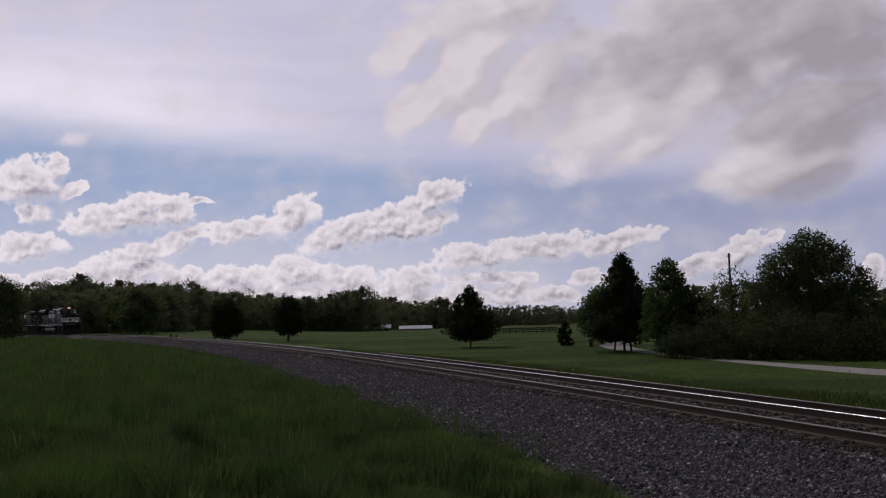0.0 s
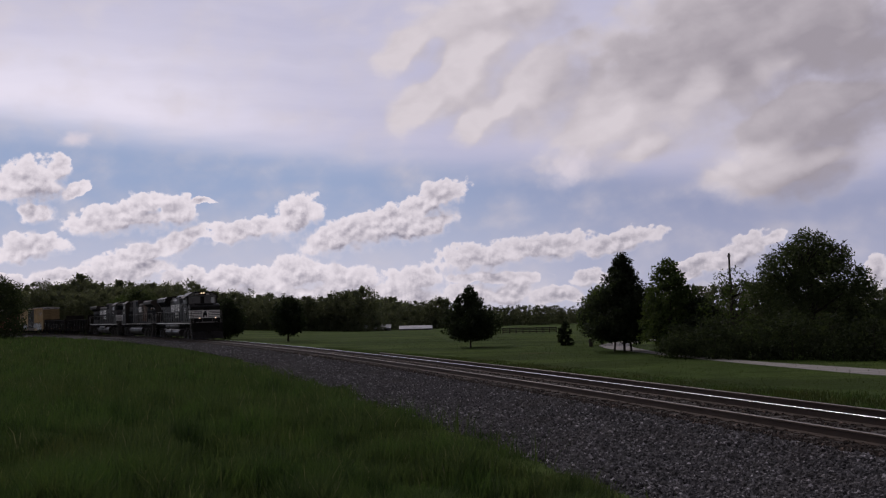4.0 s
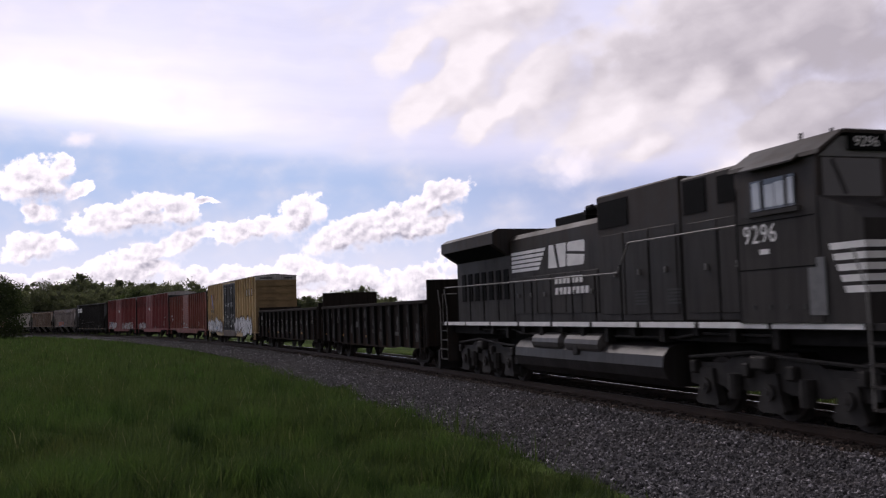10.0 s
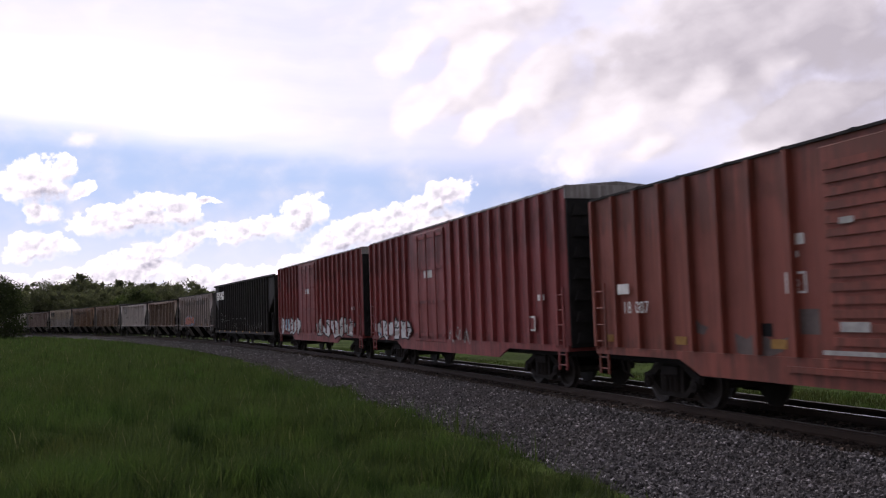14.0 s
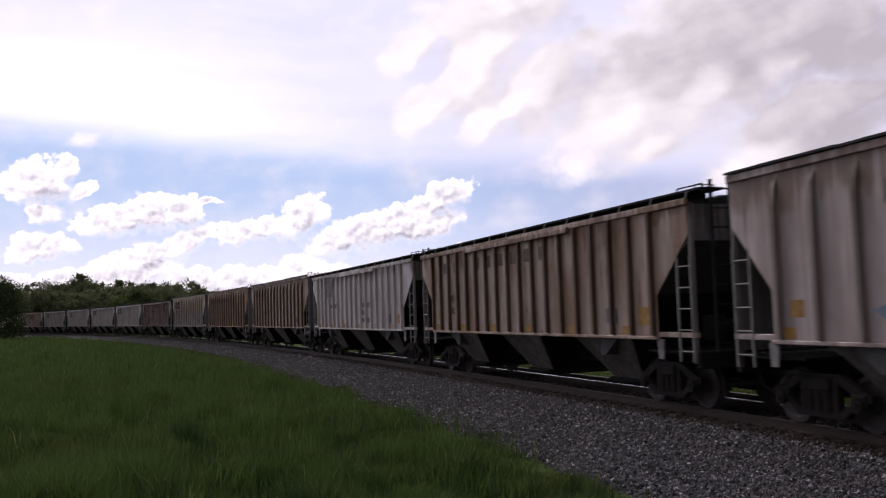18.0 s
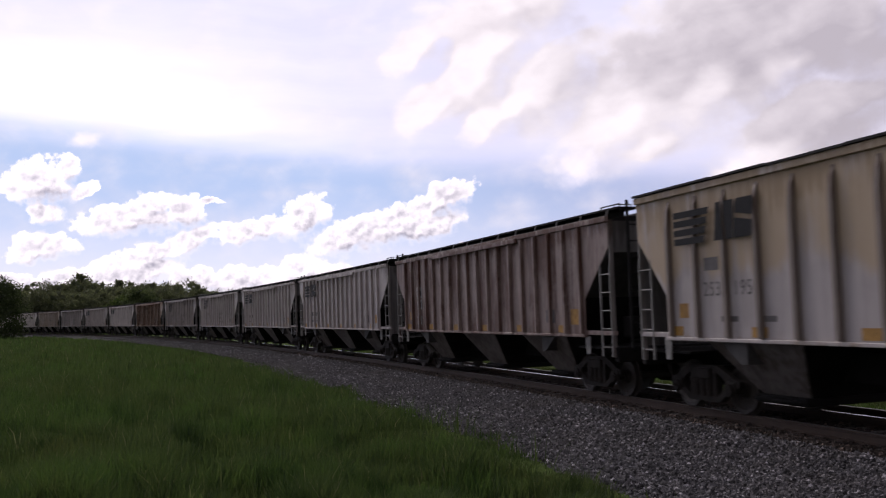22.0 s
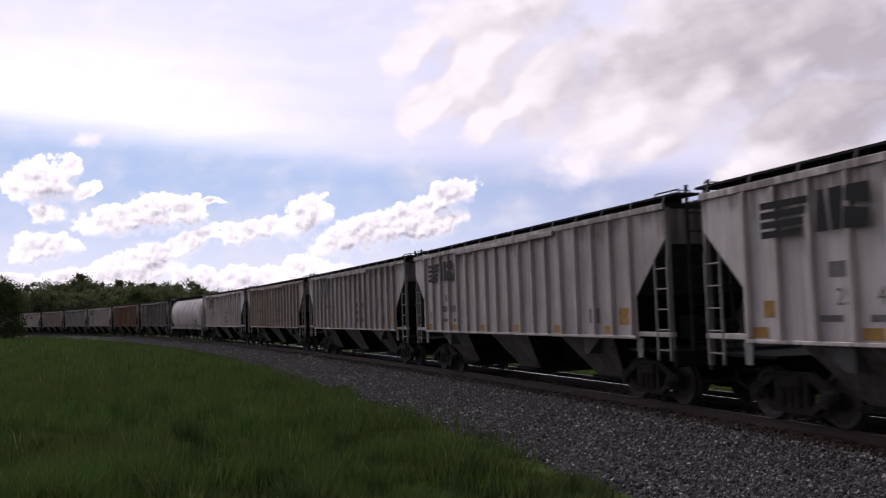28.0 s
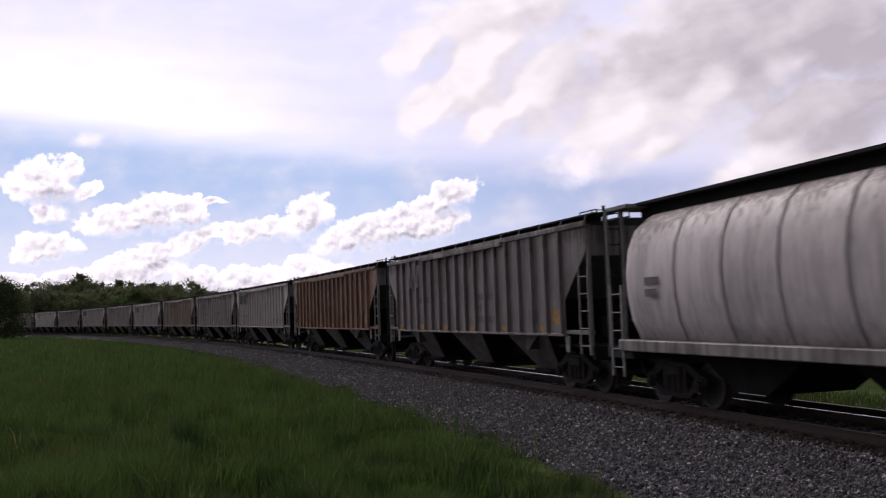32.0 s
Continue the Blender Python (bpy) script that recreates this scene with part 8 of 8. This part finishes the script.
def blade_mat(name, a, b, c):
    n = Nodes(name)
    r = n.island()
    col = n.mix(r, a, b)
    col = n.mix(n.ramp(r, 0.97, 0.99), col, c)
    col = n.mix(n.ramp(n.noise(n.coord("Object"), 0.22, 4, 0.6), 0.5, 0.75, 0, 0.6), col, (0.062, 0.062, 0.026))
    col = n.mix(n.ramp(n.noise(n.coord("Object", (1, 1, 0)), 0.3, 3, 0.55), 0.48, 0.62, 0, 0.65), col, (0.048, 0.094, 0.026))
    col = n.mix(n.ramp(n.noise(n.coord("Object", (1, 1, 0)), 0.75, 4, 0.6), 0.47, 0.68, 0, 0.85), col, (0.015, 0.031, 0.013))
    return n.leafy(col, 0.5)


M_VERGE = blade_mat("verge_blades", (0.024, 0.033, 0.012), (0.045, 0.056, 0.02), (0.11, 0.1, 0.055))
M_BLADE = blade_mat("grass_blades", (0.033, 0.055, 0.021), (0.059, 0.084, 0.036), (0.13, 0.13, 0.09))


def blades(name, label, x, y, hgt, width, rng, z=None, mat=None):
    n = len(x)
    z = ground_z(x, y) if z is None else z
    a = rng.uniform(0, 6.2832, n)
    lean = rng.normal(0, 0.28, (n, 2)) * hgt[:, None]
    side = np.stack([np.cos(a), np.sin(a), np.zeros(n)], 1) * width[:, None]
    foot = np.stack([x, y, z - 0.02], 1)
    mid = foot + np.stack([lean[:, 0] * 0.3, lean[:, 1] * 0.3, hgt * 0.6], 1)
    tip = foot + np.stack([lean[:, 0], lean[:, 1], hgt], 1)
    v = np.stack([foot - side, foot + side, mid + side * 0.6, tip, mid - side * 0.6], 1).reshape(-1, 3)
    i = np.arange(n) * 5
    f = np.stack([np.stack([i, i + 1, i + 2, i + 4], 1)], 1).reshape(-1, 4)
    t = np.stack([i + 4, i + 2, i + 3, i + 3], 1)
    me = bpy.data.meshes.new(name)
    faces = np.concatenate([f.ravel(), t[:, :3].ravel()])
    me.vertices.add(len(v))
    me.vertices.foreach_set("co", v.astype(np.float32).ravel())
    me.loops.add(len(faces))
    me.loops.foreach_set("vertex_index", faces.astype(np.int32))
    starts = np.concatenate([np.arange(n) * 4, 4 * n + np.arange(n) * 3])
    me.polygons.add(2 * n)
    me.polygons.foreach_set("loop_start", starts.astype(np.int32))
    me.update(calc_edges=True)
    ob = part(name, me, mat or M_BLADE)
    return tagged(ob, label, "grass", kind="stuff")


def near_grass():
    rng = np.random.default_rng(9)
    n = 340000
    az = np.radians(rng.uniform(-30, 14, n))
    d = 9.5 * (170 / 9.5) ** (rng.random(n) ** 1.15)
    d = d * rng.uniform(0.96, 1.04, n)
    x, y = d * np.sin(az), d * np.cos(az)
    s, off = beside_line(x, y)
    edge = 5.35 + 0.75 * np.clip((9.5 - s) / 4, 0, 1) - 0.8 * np.clip((s - 12) / 25, 0, 1) - 1.15 * np.clip((s - 35) / 40, 0, 1) + 0.25 * np.sin(s * 0.9) + 0.2 * np.sin(s * 2.3 + 1) + rng.normal(0, 0.15, n) - rng.exponential(0.16, n) * (rng.random(n) < 0.35)
    keep = off > edge
    x, y, d, off = x[keep], y[keep], d[keep], off[keep]
    wave = 0.5 + 0.5 * np.sin(x * 0.8 + 1.7 * np.sin(y * 0.45)) * np.sin(y * 0.6 + 1.1 * np.sin(x * 0.7))
    wave = np.clip(0.6 * wave + 0.4 * np.sin(x * 2.3 + 2 * np.sin(y * 1.1)) * np.sin(y * 1.9 + 1.4 * np.sin(x * 1.7)) + 0.15, 0, 1)
    tuft = rng.random(len(x)) < 0.35 + 0.65 * wave
    x, y, d, off, wave = x[tuft], y[tuft], d[tuft], off[tuft], wave[tuft]
    hgt = (0.1 + 0.42 * wave) * rng.uniform(0.5, 1.6, len(x)) * np.clip((off - 4.2) / 3.0, 0.45, 1)
    return blades("tall_grass", "rough dark green grass on the bank beside the ballast", x, y, hgt, 0.006 + 0.00045 * d, rng)


def far_grass():
    rng = np.random.default_rng(10)
    n = 110000
    s = rng.uniform(2, 90, n)
    off = -3.6 - 9 * rng.random(n) ** 1.5
    p = on_line(s, off, 0)
    hgt = rng.uniform(0.12, 0.4, n)
    far = rng.random(n) < 0.25
    p[far] = np.stack([rng.uniform(-30, 60, n), rng.uniform(32, 120, n), np.zeros(n)], 1)[far]
    s2, off2 = beside_line(p[:, 0], p[:, 1])
    p = p[off2 < -3.4]
    n = len(p)
    hgt = hgt[:n] * np.where(np.hypot(p[:, 0], p[:, 1]) > 36, 0.35, 0.7)
    return blades("verge_grass", "green weedy grass on the far side of the track", p[:, 0], p[:, 1], hgt, np.full(n, 0.016), rng, mat=M_VERGE)


def seed_stalks():
    rng = np.random.default_rng(19)
    n = 5200
    az = np.radians(rng.uniform(-28, 9, n))
    d = rng.uniform(9.5, 30, n)
    x, y = d * np.sin(az), d * np.cos(az)
    s, off = beside_line(x, y)
    clump = np.sin(x * 1.3 + 2 * np.sin(y * 0.6)) * np.sin(y * 0.9 + 1.5 * np.sin(x * 0.5)) + rng.normal(0, 0.35, n)
    keep = (off > 5.2) & (clump > 0.15)
    x, y, d = x[keep], y[keep], d[keep]
    return blades("seed_stalks", "thin tall grass stalks standing over the bank", x, y, rng.uniform(0.4, 0.72, len(x)), 0.004 + 0.0003 * d, rng)


near_grass()
seed_stalks()
far_grass()


def ballast_stones():
    rng = np.random.default_rng(12)
    n = 84000
    s = 3.5 + 42 * rng.random(n) ** 1.5
    off = rng.uniform(1.2, 5.5, n)
    away = np.arange(n) > 64000
    s = np.where(away, rng.uniform(40, 125, n), s)
    off = np.where(away, rng.uniform(1.2, 4.3, n), off)
    stray = rng.random(n) < 0.16
    off = np.where(stray, rng.uniform(-3.6, 1.2, n), off)
    p = on_line(s, off, bed_z(off) + 0.008)
    r = rng.uniform(0.018, 0.046, n) * np.where(away, 1.7, 1.0)
    octa = np.array([(1, 0, 0), (-1, 0, 0), (0, 1, 0), (0, -1, 0), (0, 0, 1), (0, 0, -1)], float)
    q = rng.normal(size=(n, 3, 3))
    q, _ = np.linalg.qr(q)
    pts = octa[None] * rng.uniform(0.6, 1.3, (n, 6, 1))
    v = (np.einsum("nij,nkj->nki", q, pts) * r[:, None, None] + p[:, None]).reshape(-1, 3)
    f = np.array([(0, 2, 4), (2, 1, 4), (1, 3, 4), (3, 0, 4), (2, 0, 5), (1, 2, 5), (3, 1, 5), (0, 3, 5)])
    faces = (f[None] + (np.arange(n) * 6)[:, None, None]).reshape(-1, 3)
    dirty = off + rng.normal(0, 0.05, n) < 1.52
    me = mesh_of("ballast_stones", v, faces)
    me.materials.append(None)
    me.materials.append(M_STONE_RUST)
    me.polygons.foreach_set("material_index", np.repeat(dirty.astype(np.int32), 8))
    ob = part("ballast_stones", me, M_STONE)
    return tagged(ob, "loose grey crushed stones of the ballast", "ballast", kind="stuff")


ballast_stones()

# ---- road, buildings and small things beyond the line ----
def road():
    pts = [(27.0, 30.0), (23.5, 36.5), (20.4, 43.0), (17.6, 53.0), (15.8, 62.0), (15.0, 70.0), (14.6, 77.0), (15.2, 84.0), (17.5, 90.0), (22.0, 96.0)]
    t = np.linspace(0, len(pts) - 1, 60)
    xs = np.interp(t, range(len(pts)), [p[0] for p in pts])
    ys = np.interp(t, range(len(pts)), [p[1] for p in pts])
    dx, dy = np.gradient(xs), np.gradient(ys)
    ln = np.hypot(dx, dy)
    nx, ny = dy / ln, -dx / ln
    rows = []
    half = np.interp(t, [0, 2, 3, 4, 5, 6, 9], [1.6, 1.5, 0.85, 0.6, 0.7, 1.2, 1.4])
    for k in np.linspace(-1, 1, 5):
        x, y = xs + nx * k * half, ys + ny * k * half
        rows.append(np.stack([x, y, ground_z(x, y) + 0.03 - 0.012 * abs(k)], 1))
    ob = sheet("road", np.stack(rows, 1), M_GRAVEL)
    return tagged(ob, "pale gravel farm road curving past the trees", "road", kind="structure")


road()


def pole():
    x, y = 23.3, 75.0
    z = float(ground_z(np.array([x]), np.array([y]))[0])
    p = thing("utility_pole", "bare weathered wooden utility pole above the thicket", "pole")
    p.location = (x, y, z)
    bm = bmesh.new()
    taper(bm, Vector((0, 0, -0.3)), Vector((0, 0, 7.6)), 0.11, 0.08, 8)
    part("shaft", bm, M_BARK, p)
    bm = bmesh.new()
    box(bm, -0.06, 0.06, -0.2, 0.2, 7.3, 7.45)
    part("bracket", bm, M_BARK, p)


pole()
M_SHEDROOF = plain("pale_metal_roof", (0.62, 0.63, 0.66), 0.5, 0.1, 0.2)
M_SHEDWALL = plain("grey_board_wall", (0.2, 0.19, 0.19), 0.8)


def shed(label, x, y, w, d, eave, ridge):
    z = float(ground_z(np.array([x]), np.array([y]))[0])
    b = thing("farm_shed", label, "shed", "sheds beyond the field")
    b.location = (x, y, z)
    bx("wall", -w / 2, w / 2, -d / 2, d / 2, -0.3, eave, M_SHEDWALL, b, 0.0)
    pr("roof", [(-d / 2 - 0.3, eave), (0, ridge), (d / 2 + 0.3, eave), (d / 2 + 0.3, eave + 0.1), (0, ridge + 0.12), (-d / 2 - 0.3, eave + 0.1)], "x", -w / 2 - 0.3, w / 2 + 0.3, M_SHEDROOF, b)
    for i in range(3):
        bx("door", -w / 3 + i * w / 3 - 0.6, -w / 3 + i * w / 3 + 0.6, -d / 2 - 0.03, -d / 2, 0, eave - 0.3, M_GRIME, b, 0.0)


shed("long low farm shed with a pale metal roof", -25.3, 350.0, 9.5, 7.0, 1.0, 2.3)
shed("long low farm shed with a lavender-grey roof", -11.0, 352.0, 12.0, 8.0, 0.5, 1.6)


def fence():
    """A low dark board fence across the meadow."""
    f = thing("board_fence", "low dark wooden fence on the far meadow", "fence")
    for i in range(9):
        x, y = 9.4 + i * 1.1, 150 + i * 0.15
        z = float(ground_z(np.array([x]), np.array([y]))[0])
        part("post", shared("fence_post", lambda bm: box(bm, -0.08, 0.08, -0.08, 0.08, -0.3, 0.95, 0.01)), M_BARK, f, m=pose(x, y, z))
        if i < 8:
            for k in (0.25, 0.55, 0.8):
                part("board", shared("fence_board", lambda bm: box(bm, 0, 1.1, -0.03, 0.03, -0.08, 0.08)), M_BARK, f, m=pose(x, y, z + k))


fence()
for i, (x, y, hgt) in enumerate(((-43.0, 145.0, 0.95), (-42.2, 145.5, 0.8), (12.9, 82.0, 0.7))):
    z = float(ground_z(np.array([x]), np.array([y]))[0])
    p = tagged(part("marker_post", shared("marker_post", lambda bm: box(bm, -0.16, 0.16, -0.12, 0.12, -0.2, 1.0, 0.03)), M_BARK, m=Matrix.Translation((x, y, z)) @ Matrix.Diagonal((1, 1, hgt, 1))),
               "short dark wooden post in the grass", "post", "posts in the grass")

# ---- what moves ----
def car_pose(front, rear, arm, t):
    """The pose at t of a car between two couplings, carried at two points arm metres from its middle."""
    mid = (front + rear) / 2 - train_shift(t)
    a, b = (Vector(on_line(mid + k * arm, 0, 0)) for k in (-1, 1))
    left = Vector(on_line(mid, -1, 0)) - Vector(on_line(mid, 1, 0))
    x = (a - b).normalized()
    z = x.cross(left.normalized()).normalized()
    m = Matrix((x, z.cross(x), z)).transposed().to_4x4()
    m.translation = (a + b) / 2
    return m


def motions():
    times = [i * 0.5 for i in range(65)]
    for i, car in enumerate(TRAIN):
        turn = Matrix.Rotation(math.pi, 4, "Z") if car in BACKWARDS else Matrix()
        walk(car, [(t, car_pose(COUPLINGS[i], COUPLINGS[i + 1], 6.7, t) @ turn) for t in times])
    # the wheels roll; alike axles share one run of turns
    for sets, radius in ((WHEELSETS, 0.457), (LOCO_WHEELS, 0.533)):
        spins = {}
        for ob, k in sets:
            way = -1 if ob.parent.parent in BACKWARDS else 1
            if (k, way) not in spins:
                walk(ob, [(j / FPS, Matrix.Translation((k, 0, radius)) @ Matrix.Rotation(way * train_shift(j / FPS) / radius, 4, "Y")) for j in range(0, 32 * FPS + 1)])
                spins[k, way] = ob.animation_data
            else:
                ob.rotation_mode = "QUATERNION"
                ob.animation_data_create()
                ob.animation_data.action, ob.animation_data.action_slot = spins[k, way].action, spins[k, way].action_slot
    drift = [(0, 0.0), (8, -0.25), (16, -0.47), (24, -0.65), (32, -0.78)]
    walk(SKY_RING, [(t, Matrix.Translation(EYE) @ Matrix.Rotation(radians(a), 4, "Z")) for t, a in drift])


motions()
